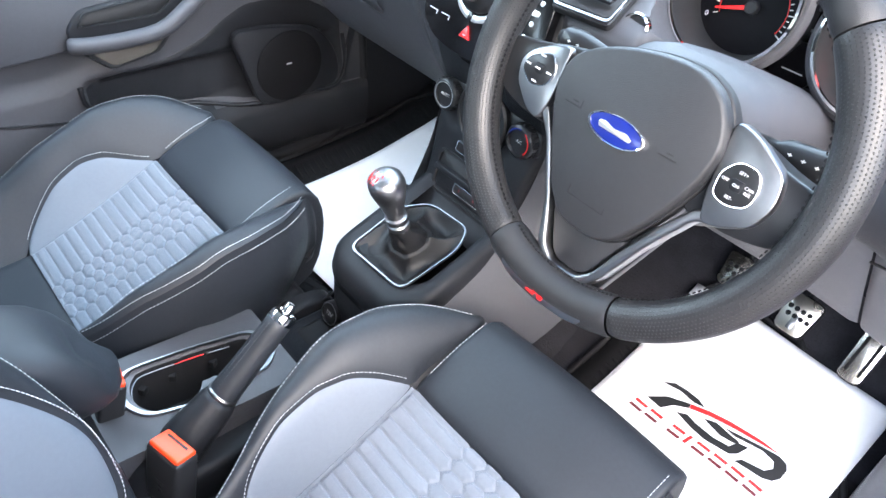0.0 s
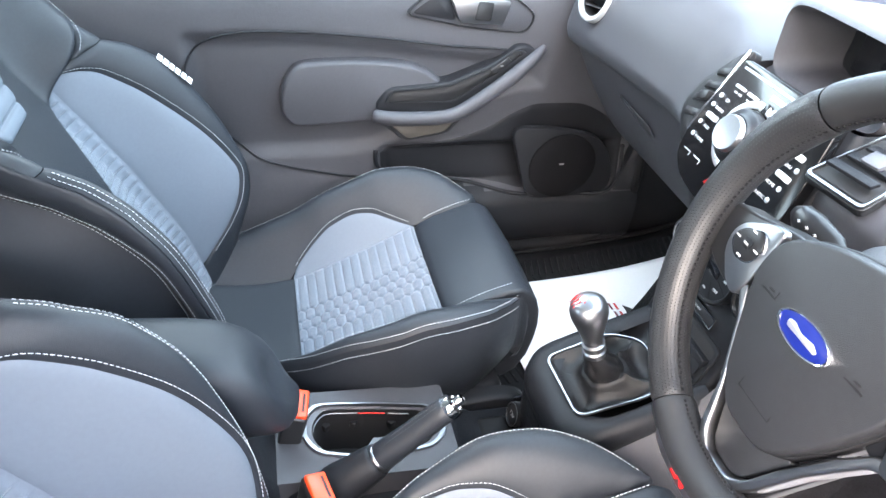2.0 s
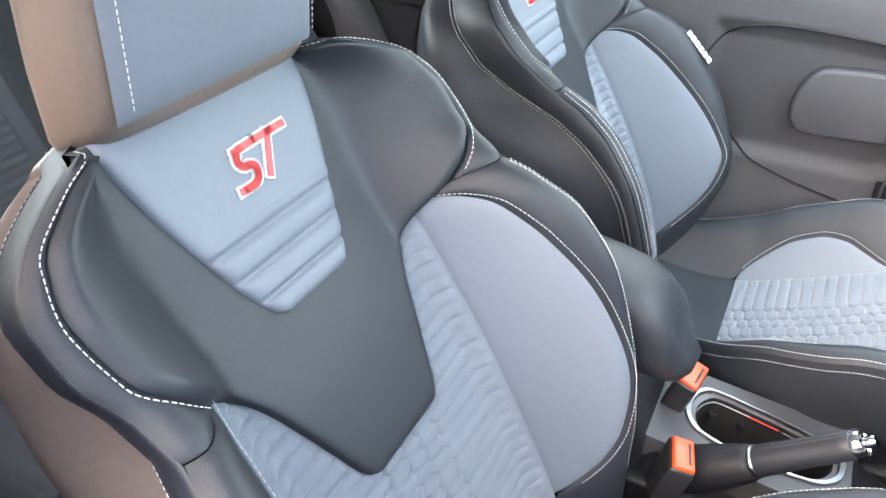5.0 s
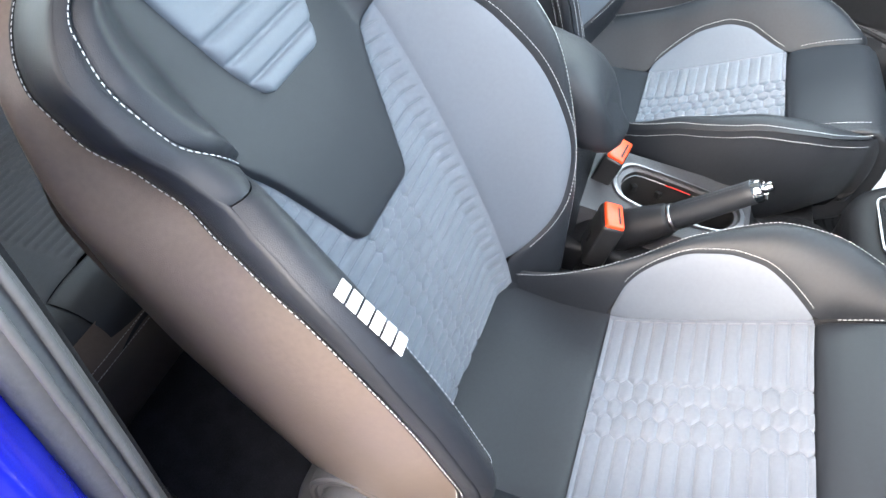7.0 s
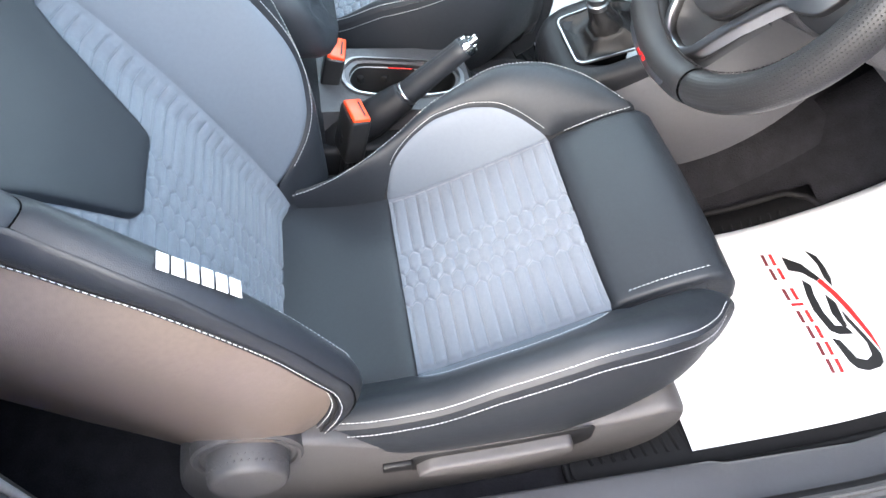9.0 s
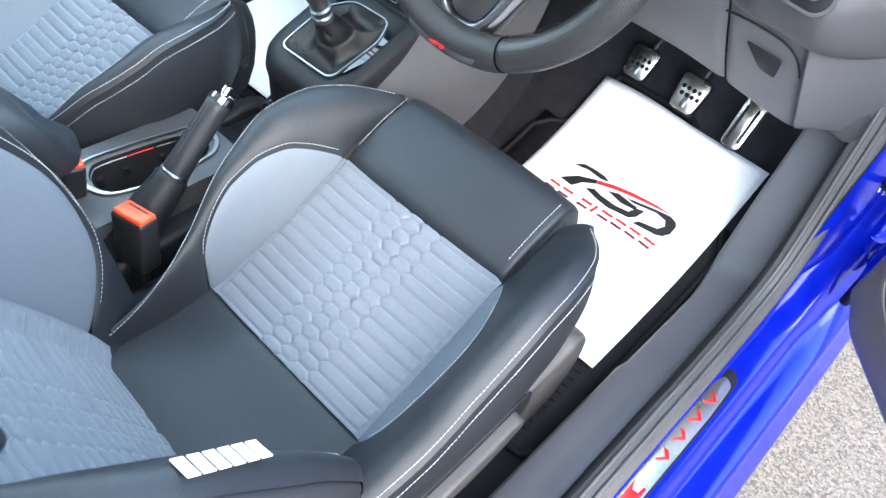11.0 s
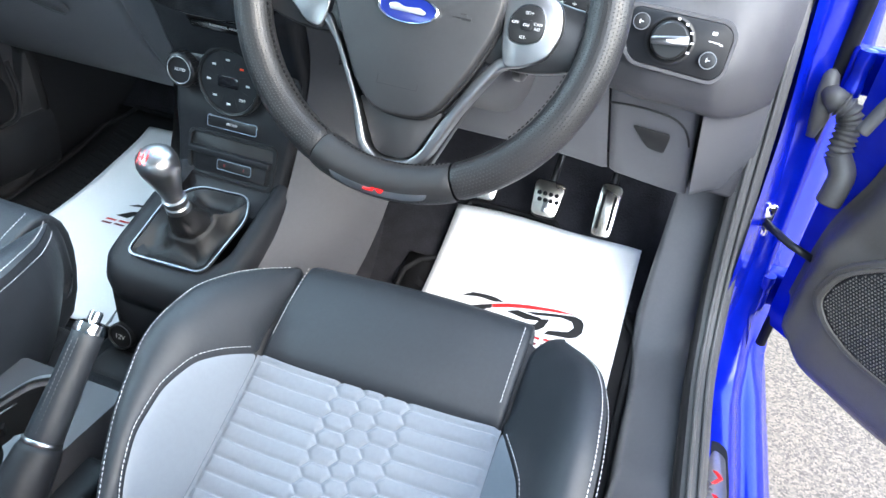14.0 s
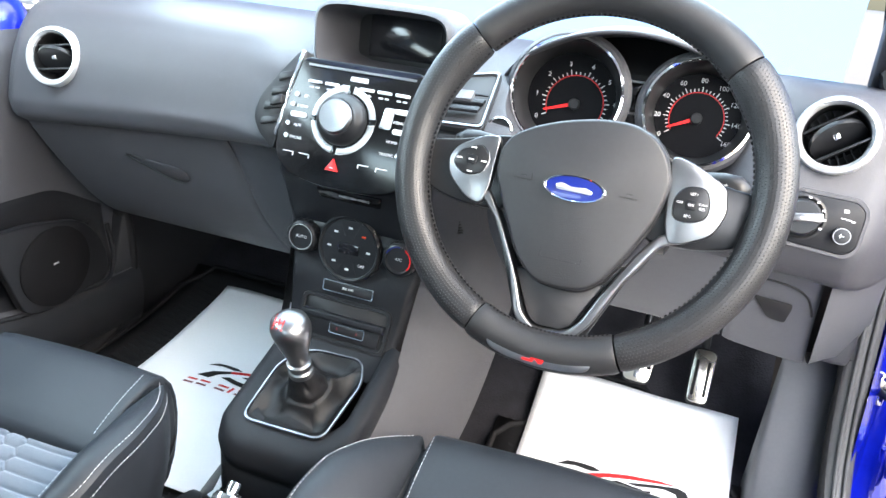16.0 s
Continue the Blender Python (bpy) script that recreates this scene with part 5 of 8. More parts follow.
# driver's lower trim
drv_prof = lambda x: smooth_line([(.985, .845), (.985, .835), (1.0, .80), (1.02, .755), (1.045, .715 - .02 * ease((x - .4) / .25)), (1.06, .700 - .02 * ease((x - .4) / .25)), (1.12, .695 - .02 * ease((x - .4) / .25))])
slant = lambda z: (.845 - z) * .125
lower_panel("lower_trim", .15, .506, drv_prof, TRIM, "grey plastic lower trim", 26, lean=slant)
pock = lower_panel("pocket_lid", .509, .617, drv_prof, TRIM, "grey plastic pocket lid", 14, lean=slant)
lid_y = curve([.70, .755, .80, .835, .85], [1.05, 1.02, 1.0, .985, .985])
v, f = tube([(x, lid_y(z) - .0004, z) for x, z in smooth_line([(.511, .816), (.53, .818), (.556, .818), (.588, .813), (.606, .801), (.615, .786), (.620, .772)], 5)], .0015, 6)
made("lid_gap", v, f, RECESS, pock, "dark gap round the lid")
# flat dark polygon in place of a cut recess, shade in its colour
slab("lid_pull", rounded([(-.027, .019), (.021, .015), (.0225, .008), (.020, -.021), (-.002, -.016)], .005, 4), .0012, frame_m((.572, 1.0095, .772), X3, Vector((0, -.40, .917)), Vector((0, -.917, -.40))), RECESS, pock, "lid pull, its recess shade drawn as a black plate", bevel=.0005)
box("end_closing", (.60, .704, 1.095, 1.35, .67, 1.0), DASH, dash, bevel=.01)
lower_panel("end_trim", .621, .70, lambda x: smooth_line([(.975 + (x - .632) * 1.2, .842), (1.0 + (x - .632) * 1.2, .79), (1.03 + (x - .632) * 1.2, .73), (1.055 + (x - .632) * 1.2, .690), (1.10, .683)]), TRIM, "", 10, .002, lean=slant)

# instrument binnacle
def hood_ring(y, grow, z0):
    out = []
    for i in range(41):
        t = i / 40
        x = .148 + .382 * t
        h = .150 * (math.sin(math.pi * t) ** .42)
        out.append(Vector((.339 + (x - .339) * grow, y + .055 * abs(2 * t - 1) ** 3, z0 + h * grow)))
    return out
rings = [hood_ring(1.15, .90, .95), hood_ring(1.06, .985, .945), hood_ring(1.005, 1.0, .942), hood_ring(.996, .99, .942), hood_ring(.998, .965, .942), hood_ring(1.05, .93, .942), hood_ring(1.085, .90, .942)]
v, f = loft(rings, (False, False), False)
made("binnacle_hood", v, f, DASH, dash, "dark grey arched dial hood")
DN = Vector((0, -.966, .259))
DV = Vector((0, .259, .966))
cl = frame_m((.3425, 1.072, 1.0), X3, DV, DN)
slab("cluster_backing", rounded([(-.165, -.075), (.165, -.075), (.15, .06), (.06, .085), (-.06, .085), (-.15, .06)], .03, 4), .006, cl, GLOSS, dash, bevel=.001)


def gauge(cx, cz, r, hub, numbers, a0, a1, red_from, needle_a, lbl):
    m = frame_m((cx, 1.060, cz), X3, DV, DN)
    g = turned("gauge", [(r * .84, .001), (r * .95, .045), (r * .985, .0525), (r + .001, .050), (r + .001, -.01)], m, SATIN_BLACK, dash, lbl, 56)
    turned("bezel_lip", [(r * .98, .051), (r * .995, .0562), (r + .0025, .0555), (r + .0035, .050)], m, CHROME, g, "chrome bezel lip", 56)
    turned("gauge_surround", [(r + .001, .044), (r + .003, .0475), (r + .007, .0475), (r + .012, .042)], m, DASH, g, "dark grey surround", 56)
    turned("gauge_face", [(r * .86, .0), (r * .86, .003), (0, .003)], m, DIAL, g, "", 48)
    hm_ = m @ Matrix.Translation((hub[0], hub[1], .0035))
    n = len(numbers)
    R_ = r * .675
    arc, af = [], []
    for i in range(49):
        a = radians(a0 + (a1 - a0) * i / 48)
        for rr in (R_ - .0098, R_ - .0088):
            arc.append(hm_ @ Vector((rr * math.cos(a), rr * math.sin(a), .0006)))
    af = [(2 * i, 2 * i + 1, 2 * i + 3, 2 * i + 2) for i in range(48)]
    made("scale_arc", arc, af, RED, g, "red scale arc", smooth=False)
    tv, tf = [], []
    for i in range((n - 1) * 4 + 1):
        a = radians(a0 + (a1 - a0) * i / ((n - 1) * 4))
        ln = .0065 if i % 4 == 0 else .0035
        u, w = Vector((math.cos(a), math.sin(a), 0)), Vector((-math.sin(a), math.cos(a), 0)) * .00055
        k = len(tv)
        tv += [hm_ @ (u * (R_ - .008) - w), hm_ @ (u * (R_ - .008) + w), hm_ @ (u * (R_ - .008 + ln) + w), hm_ @ (u * (R_ - .008 + ln) - w)]
        tv[k:] = [p + DN * .0006 for p in tv[k:]]
        tf.append((k, k + 1, k + 2, k + 3))
    tagged(made("scale_marks", tv, tf, WHITE_PRINT, g, smooth=False), kind="stuff")
    for i, s in enumerate(numbers):
        a = radians(a0 + (a1 - a0) * i / (n - 1))
        lettering("scale_number", s, .0085, hm_ @ Matrix.Translation(((R_ + .006) * math.cos(a), (R_ + .006) * math.sin(a), .0004)), WHITE_PRINT, g)
    a = radians(needle_a)
    u, w = Vector((math.cos(a), math.sin(a), 0)), Vector((-math.sin(a), math.cos(a), 0))
    P = [u * -.006 - w * .0028, u * -.006 + w * .0028, u * (R_ - .006) + w * .0011, u * (R_ - .006) - w * .0011]
    made("needle", [hm_ @ (p + Vector((0, 0, .004))) for p in P] + [hm_ @ (p + Vector((0, 0, .0058))) for p in P], [(0, 1, 2, 3), (4, 5, 6, 7), (0, 1, 5, 4), (1, 2, 6, 5), (2, 3, 7, 6), (3, 0, 4, 7)], RED, g, "red needle", smooth=False)
    turned("needle_hub", [(.0075, 0), (.0075, .0075), (.006, .009), (0, .009)], hm_, SATIN_BLACK, g, "", 20)
    return g


gauge(.262, .990, .0712, (.006, -.008), ["0", "1", "2", "3", "4", "5", "6", "7"], 205, -25, .8, 198, "chrome-ringed rev counter with red needle")
gauge(.427, .992, .0640, (0, -.004), ["0", "20", "40", "60", "80", "100", "120", "140", "160"], 212, -32, 2, 205, "chrome-ringed speedometer with red needle")
band("info_window_frame", rounded([(-.016, -.022), (.016, -.022), (.016, .022), (-.016, .022)], .005, 4), rounded([(-.013, -.019), (.013, -.019), (.013, .019), (-.013, .019)], .004, 4), .004, frame_m((.343, 1.062, 1.003), X3, DV, DN), SILVER_PAINT, dash)
slab("info_window", rounded([(-.013, -.019), (.013, -.019), (.013, .019), (-.013, .019)], .004, 4), .002, frame_m((.343, 1.062, 1.003), X3, DV, DN), SCREEN, dash, bevel=.0004)
fm_ = frame_m((.338, 1.05, .945), X3, DV, DN)
fg = turned("fuel_gauge", [(.026, 0), (.026, .006), (.024, .007), (0, .006)], fm_, DIAL, dash, "small fuel gauge", 32)
bars("fuel_mark", [(-.02, -.012, -.001, .001)], fm_ @ Matrix.Translation((0, .008, .0075)), RED, fg)
bars("fuel_scale", [(-.01, .014, .0, .0012)], fm_ @ Matrix.Translation((0, -.006, .0075)), WHITE_PRINT, fg)


def round_vent(c, nrm, r, tilt, lbl):
    n = Vector(nrm).normalized()
    u = Vector((0, 0, 1)).cross(n).normalized()
    w = n.cross(u)
    m = frame_m(c, u, w, n)
    vent = turned("round_vent", [(r * 1.02, -.02), (r * 1.02, .006), (r * .98, .011), (r * .88, .012), (r * .80, .008), (r * .78, -.03)], m, SILVER_PAINT, dash, lbl, 48)
    turned("vent_throat", [(r * .79, .004), (r * .77, -.035), (0, -.036)], m, RECESS, vent, "", 40)
    bl = m @ Matrix.Rotation(radians(tilt), 4, 'Z')
    turned("vent_flap", [(r * .70, -.003), (r * .72, 0), (r * .70, .003), (0, .004)], bl @ Matrix.Translation((0, -.004, -.010)) @ Matrix.Rotation(radians(58), 4, 'X'), SATIN_BLACK, vent, "satin black tilting flap", 36)
    for k in (-1, 1):
        hw = r * .74 * math.sqrt(1 - .40 ** 2)
        box("vent_blade", (-hw, hw, k * r * .40 - .0015, k * r * .40 + .0015, -.022, .002), SATIN_BLACK, vent, bevel=.0007, m=bl)
    for k in range(-3, 4):
        hw = r * .72 * math.sqrt(1 - (k / 4) ** 2)
        box("vent_vane", (k * r * .19 - .0006, k * r * .19 + .0006, -hw, hw, -.030, -.020), DARK, vent, bevel=0, m=bl)
    box("vent_tab", (-.0035, .0035, -.009, .009, -.002, .005), CHROME, vent, bevel=.001, m=bl @ Matrix.Translation((0, r * .1, 0)))
    return vent


for c, n, r, t in VENTS:
    round_vent(c, n, r, t, "round silver-ringed air vent")
# headlamp switch panel
lm = frame_m((.588, .9455, .914), X3, Vector((0, .26, .966)), Vector((0, -.966, .26)))
lp = slab("light_switch_panel", rounded([(-.072, .033), (.028, .030), (.038, .020), (.036, -.020), (.026, -.030), (-.062, -.024), (-.076, .002)], .010, 4), .006, lm, DARK, dash, "black light switch panel", bevel=.0015)
band("panel_rim", rounded([(-.078, .038), (.032, .035), (.043, .023), (.041, -.023), (.029, -.035), (-.066, -.029), (-.082, .002)], .012, 4), rounded([(-.072, .033), (.028, .030), (.038, .020), (.036, -.020), (.026, -.030), (-.062, -.024), (-.076, .002)], .010, 4), .005, lm, DASH, lp, bevel=.002)
RX, RY = -.026, .004
turned("switch_ring", [(.0265, 0), (.0265, .002), (.024, .0030), (.022, .001)], lm @ Matrix.Translation((RX, RY, .006)), SATIN_BLACK, lp)
kn = turned("rotary_switch", [(.021, 0), (.020, .010), (.018, .012), (0, .012)], lm @ Matrix.Translation((RX, RY, .006)), SATIN_BLACK, lp, "", 32)
slab("switch_grip", rounded([(-.020, -.004), (.020, -.0055), (.020, .0055), (-.020, .004)], .003, 3), .010, lm @ Matrix.Translation((RX, RY, .016)) @ Matrix.Rotation(radians(8), 4, 'Z'), SATIN_METAL, kn, "satin grip", bevel=.002)
bars("grip_mark", [(-.003, .003, -.0012, .0012)], lm @ Matrix.Translation((RX, RY, .0262)), WHITE_PRINT, kn)
for i in range(5):
    a = radians(80 - 26 * i)
    bars("switch_symbol", [(-.0016, .0016, -.0012, .0012)], lm @ Matrix.Translation((RX + .0235 * math.cos(a), RY + .0235 * math.sin(a), .0092)), WHITE_PRINT, lp)
for bx, by in ((.018, -.009), (-.060, .018)):
    turned("round_button", [(.0092, 0), (.0092, .006), (.0085, .0075), (.0078, .0078), (0, .0070)], lm @ Matrix.Translation((bx, by, .006)), SATIN_BLACK, lp, "", 24)
    band("button_ring", circle(0, 0, .0092, 24), circle(0, 0, .0082, 24), .0008, lm @ Matrix.Translation((bx, by, .0134)), SATIN_METAL, lp, "thin silver ring", bevel=.0002)
    bars("button_symbol", [(-.0024, .0024, -.0005, .0005), (-.0020, -.0008, -.0022, .0022)], lm @ Matrix.Translation((bx, by, .0133)), WHITE_PRINT, lp)
bars("dimmer_mark", [(-.005, .001, -.0002, .0008), (.001, .006, -.0010, .0004), (.006, .010, -.0024, -.0006)], lm @ Matrix.Translation((.019, .010, .0062)), WHITE_PRINT, lp)
bars("dimmer_symbol", [(-.0026, .0026, -.0018, .0018)], lm @ Matrix.Translation((.018, .019, .0062)), WHITE_PRINT, lp)

# ---- centre stack ----
stack = thing("centre_stack", (0, .95, .75), "black centre stack with heater dials and stereo", "centre console")
stack_y = curve([.585, .60, .62, .66, .70, .73, .76, .80, .84, .86, .885, .92, .96, 1.0], [.86, .882, .897, .911, .921, .934, .940, .926, .912, .902, .902, .917, .934, .951])
stack_w = curve([.585, .62, .66, .70, .75, .80, .84, .88, .94, 1.0], [.088, .090, .094, .099, .108, .109, .110, .112, .112, .105])
SX = .006
rows = []
for i in range(61):
    z = .585 + .415 * i / 60
    w, y = stack_w(z), stack_y(z)
    rows.append([Vector((SX + w * s, y + d, z)) for s, d in ((-1.02, .10), (-1.0, .03), (-.985, .012), (-.955, .003), (-.9, .0), (-.5, 0), (0, 0), (.5, 0), (.9, 0), (.955, .003), (.985, .012), (1.0, .03), (1.02, .10))])
v, f = loft(rows, (False, False), False)
made("stack_body", v, f, DARK, stack, "black plastic fascia")


def stack_frame(x, z, out=0.0):
    dy_ = (stack_y(z + .004) - stack_y(z - .004)) / .008
    t = Vector((0, dy_, 1)).normalized()
    n = Vector((0, -1, dy_)).normalized()
    return frame_m(Vector((x, stack_y(z), z)) + n * out, X3, t, n)


# stereo unit
AM = frame_m((SX, .9195, .9325), X3, Vector((0, .382, .924)), Vector((0, -.924, .382)))
stereo = thing("car_stereo", AM.translation, "piano black car stereo with silver rotary knob", "car stereo")
aud = [(-.089, .080), (-.100, .02), (-.106, -.03), (-.100, -.060), (-.072, -.080), (-.03, -.087), (.03, -.087), (.072, -.080), (.100, -.060), (.106, -.03), (.100, .02), (.089, .080)]
slab("fascia", rounded(aud, .012, 4), .014, AM, GLOSS, stereo, "gloss black fascia", bevel=.003, segs=3)
fz = .0142
bars("disc_slot", [(-.078, .078, .0685, .0715)], AM @ Matrix.Translation((0, 0, fz)), SATIN_METAL, stereo, "thin silver slot lip", t=.002)
for k in range(6):
    u = -.074 + k * .0255
    slab("preset_key", rounded([(u, .046), (u + .0205, .046), (u + .0205, .050), (u, .050)], .0012, 2), .002, AM @ Matrix.Translation((0, 0, fz)), WHITE_PRINT if k % 2 else SILVER_PAINT, stereo, bevel=.0005)
    bars("key_print", [(u + .003, u + .009, .0395, .0418), (u + .0115, u + .0175, .0395, .0418)], AM @ Matrix.Translation((0, 0, fz)), GREY_PRINT, stereo)
bars("maker_bar", [(-.014, .012, .0565, .0625)], AM @ Matrix.Translation((0, 0, fz)), GREY_PRINT, stereo, "plain grey maker's bar")
km = AM @ Matrix.Translation((-.012, .004, fz))
band("knob_surround", circle(0, 0, .046, 40), circle(0, 0, .037, 40), .002, km, SILVER_PAINT, stereo, "silver ring of keys", bevel=.0006)
for a in (40, 140, 220, 320):
    box("ring_gap", (.035, .048, -.0035, .0035, .0005, .0028), GLOSS, stereo, bevel=.0004, m=km @ Matrix.Rotation(radians(a + 45), 4, 'Z'))
knob = turned("volume_knob", [(.0225, .010), (.0225, .026), (.0205, .0285), (.014, .0280), (.0, .0275)], km, SATIN_METAL, stereo, "satin silver volume knob", 48)
turned("knob_skirt", [(.0345, .001), (.0340, .010), (.0310, .0145), (.0270, .0165), (.0245, .0200), (.0238, .0215)], km, SATIN_BLACK, knob, "black stepped skirt", 48)
for words, u, v_ in (("CD", -.076, .027), ("RADIO", -.079, .013), ("AUX", -.081, -.013), ("PHONE", -.080, -.030), ("MENU", .066, .013), ("HOME", .062, -.013), ("TRAFFIC", .058, -.030)):
    lettering("key_lettering", words, .0055, AM @ Matrix.Translation((u + (.004 if u < 0 else 0), v_, fz + .0002)), WHITE_PRINT, stereo)
    turned("round_key", [(.0032, 0), (.0032, .0012), (.0, .0016)], AM @ Matrix.Translation((u - .0105 if u < 0 else u + .016, v_ + .001, fz)), SILVER_PAINT, stereo, "", 14)
for u, v_ in ((-.078, .001), (.070, .027), (.072, .001)):
    slab("bright_key", rounded([(u - .012, v_ - .0035), (u + .012, v_ - .0035), (u + .012, v_ + .0035), (u - .012, v_ + .0035)], .003, 3), .0018, AM @ Matrix.Translation((0, 0, fz)), WHITE_PRINT, stereo, bevel=.0006)
slab("key_block", rounded([(.040, .002), (.056, .002), (.058, .030), (.044, .030)], .003, 3), .0016, AM @ Matrix.Translation((0, 0, fz)), SILVER_PAINT, stereo, "silver key block", bevel=.0006)
for u in (-.082, -.058, .030, .056):
    bars("lower_key", [(u - .008, u + .008, -.0500, -.0488), (u + (.0068 if u < 0 else -.008), u + (.008 if u < 0 else -.0068), -.0545, -.0488)], AM @ Matrix.Translation((0, 0, fz)), WHITE_PRINT, stereo)
slab("hazard_button", [(-.0225, -.0645), (-.0035, -.0645), (-.013, -.048)], .003, AM @ Matrix.Translation((0, 0, fz)), RED, stereo, "red triangular hazard button", bevel=.0008)
bars("hazard_symbol", [(-.0155, -.0105, -.0612, -.060)], AM @ Matrix.Translation((0, 0, fz + .0031)), WHITE_PRINT, stereo)
# side vents beside the stereo
for s in (-1,):
    o = [(s * .083, .088), (s * .100, .090), (s * .126, .055), (s * .148, .020), (s * .152, -.010), (s * .140, -.030), (s * .112, -.052), (s * .109, -.030), (s * .104, .02)]
    pv = slab("side_vent", rounded(o, .008, 3), .010, AM @ Matrix.Translation((0, 0, -.004)), SATIN_BLACK, stack, "slatted side air vent", bevel=.002)
    slab("vent_opening", rounded(ring_of(o, .84), .006, 3), .0012, AM @ Matrix.Translation((0, 0, .006)), RECESS, pv, bevel=.0003)
    for k in range(4):
        v0 = .056 - k * .021
        xa, xb = s * (.099 + k * .0025), s * (.122 + min(k, 2) * .007)
        slab("vent_slat", [(xa, v0 - .005), (xb, v0 - .013), (xb, v0 - .003), (xa, v0 + .005)], .006, AM @ Matrix.Translation((0, 0, .005)), SATIN_BLACK, pv, bevel=.0012)
    slab("vent_tab", rounded([(s * .108, .012), (s * .124, .006), (s * .124, .018), (s * .108, .024)], .002, 3), .008, AM @ Matrix.Translation((0, 0, .009)), SATIN_BLACK, pv, bevel=.0015)
    slab("silver_strip", [(s * .0905, .088), (s * .0965, .088), (s * .1065, .02), (s * .113, -.03), (s * .108, -.032), (s * .1015, .02)], .012, AM @ Matrix.Translation((0, 0, -.001)), CHROME, pv, "chrome edge strip", bevel=.001)
# driver's side vent in its chrome frame
VM = frame_m((.142, .955, .983), X3, Vector((0, .872, .490)), Vector((0, -.490, .872)))
vo_ = rounded([(-.030, .046), (.032, .066), (.042, -.050), (-.040, -.056)], .008, 4)
pv = slab("side_vent", vo_, .008, VM @ Matrix.Translation((0, 0, -.006)), SATIN_BLACK, stack, "slatted side air vent", bevel=.002)
band("vent_frame", ring_of(vo_, .97), ring_of(vo_, .90), .0035, VM @ Matrix.Translation((0, 0, .002)), SATIN_METAL, pv, "satin silver vent frame", bevel=.0012)
slab("vent_opening", ring_of(vo_, .84), .0012, VM @ Matrix.Translation((0, 0, .002)), RECESS, pv, bevel=.0003)
for k in range(4):
    v0 = .036 - k * .022
    slab("vent_slat", [(-.027, v0 - .008), (.030, v0 - .002), (.030, v0 + .009), (-.027, v0 + .003)], .004, VM @ Matrix.Translation((0, 0, .0035)) @ Matrix.Rotation(radians(-14), 4, 'X'), DARK, pv, bevel=.0012)
slab("vent_tab", rounded([(-.010, -.012), (.014, -.010), (.014, .008), (-.010, .006)], .002, 3), .007, VM @ Matrix.Translation((0, 0, .007)), TRIM, pv, "grey vent tab", bevel=.0015)
# display in its hood
def disp_ring(y, hx, z0, z1, dx=0.0):
    return [Vector((SX + dx + hx * math.copysign(abs(math.cos(a)) ** .35, math.cos(a)), y, (z0 + z1) / 2 + (z1 - z0) / 2 * math.copysign(abs(math.sin(a)) ** .45, math.sin(a)))) for a in [2 * math.pi * i / 48 for i in range(48)]]
display = thing("display_screen", (SX, 1.05, 1.03), "dark dashboard display in a hooded housing", "screen")
v, f = loft([disp_ring(1.16, .07, .99, 1.05), disp_ring(1.08, .098, .985, 1.082), disp_ring(1.0, .103, .985, 1.088), disp_ring(.985, .102, .985, 1.086), disp_ring(.980, .097, .988, 1.081), disp_ring(.99, .092, .990, 1.077), disp_ring(1.062, .070, 1.0, 1.066)], (False, False))
soften(made("hood", v, f, DASH, display, "grained hood"), 60)
slab("screen", rounded([(-.078, -.040), (.078, -.040), (.078, .040), (-.078, .040)], .006, 3), .004, frame_m((SX, 1.066, 1.034), X3, Vector((0, .12, .993)), Vector((0, -.993, .12))), SATIN_BLACK, display, bevel=.001)
slab("screen_glass", rounded([(-.052, -.028), (.060, -.028), (.060, .030), (-.052, .030)], .003, 3), .0015, frame_m((SX, 1.0618, 1.034), X3, Vector((0, .12, .993)), Vector((0, -.993, .12))), SCREEN, display, "dark blank screen", bevel=.0004)
# start button
sm_ = frame_m((.197, .944, .956), X3, Vector((0, .30, .954)), Vector((0, -.954, .30)))
sb = turned("start_button", [(.0175, -.004), (.0175, .003), (.0155, .0045), (.0140, .002), (.0135, .0015), (.0, .002)], sm_, CHROME, dash, "chrome-ringed start button", 32)
turned("button_face", [(.0135, .0016), (.0135, .0026), (0, .0030)], sm_, SATIN_BLACK, sb, "black button face", 28)
lettering("start_lettering", "POWER", .0052, sm_ @ Matrix.Translation((0, -.002, .0030)), WHITE_PRINT, sb)
bars("start_print", [(-.006, .006, .004, .006), (-.003, .003, -.008, -.006)], sm_ @ Matrix.Translation((0, 0, .0028)), GREY_PRINT, sb)
# airbag status strip
am_ = stack_frame(SX, .836, .001)
ps = slab("status_strip", rounded([(-.046, -.009), (.046, -.009), (.050, .009), (-.050, .009)], .003, 3), .002, am_, GLOSS, stack, bevel=.0006)
lettering("strip_lettering", "PASSENGER AIRBAG", .0052, am_ @ Matrix.Translation((.008, 0, .0024)), GREY_PRINT, ps)
# heater controls
cm = stack_frame(SX, .7535, .002)
slab("heater_plate", rounded([(-.104, -.018), (-.060, -.022), (.060, -.022), (.104, -.018), (.104, .020), (.060, .026), (-.060, .026), (-.104, .020)], .012, 4), .006, cm, SATIN_BLACK, stack, "satin black heater fascia", bevel=.002)
mid = turned("heater_panel", [(.050, 0), (.050, .010), (.047, .0135), (.0445, .0125), (.0435, .0105), (.0, .0108)], cm @ Matrix.Translation((-.003, -.002, .004)), SATIN_BLACK, stack, "round heater button panel", 48)
pm = cm @ Matrix.Translation((-.003, -.002, .0150))
slab("heater_display", rounded([(-.016, -.008), (.016, -.008), (.016, .008), (-.016, .008)], .002, 2), .001, pm, SCREEN, mid, bevel=.0003)
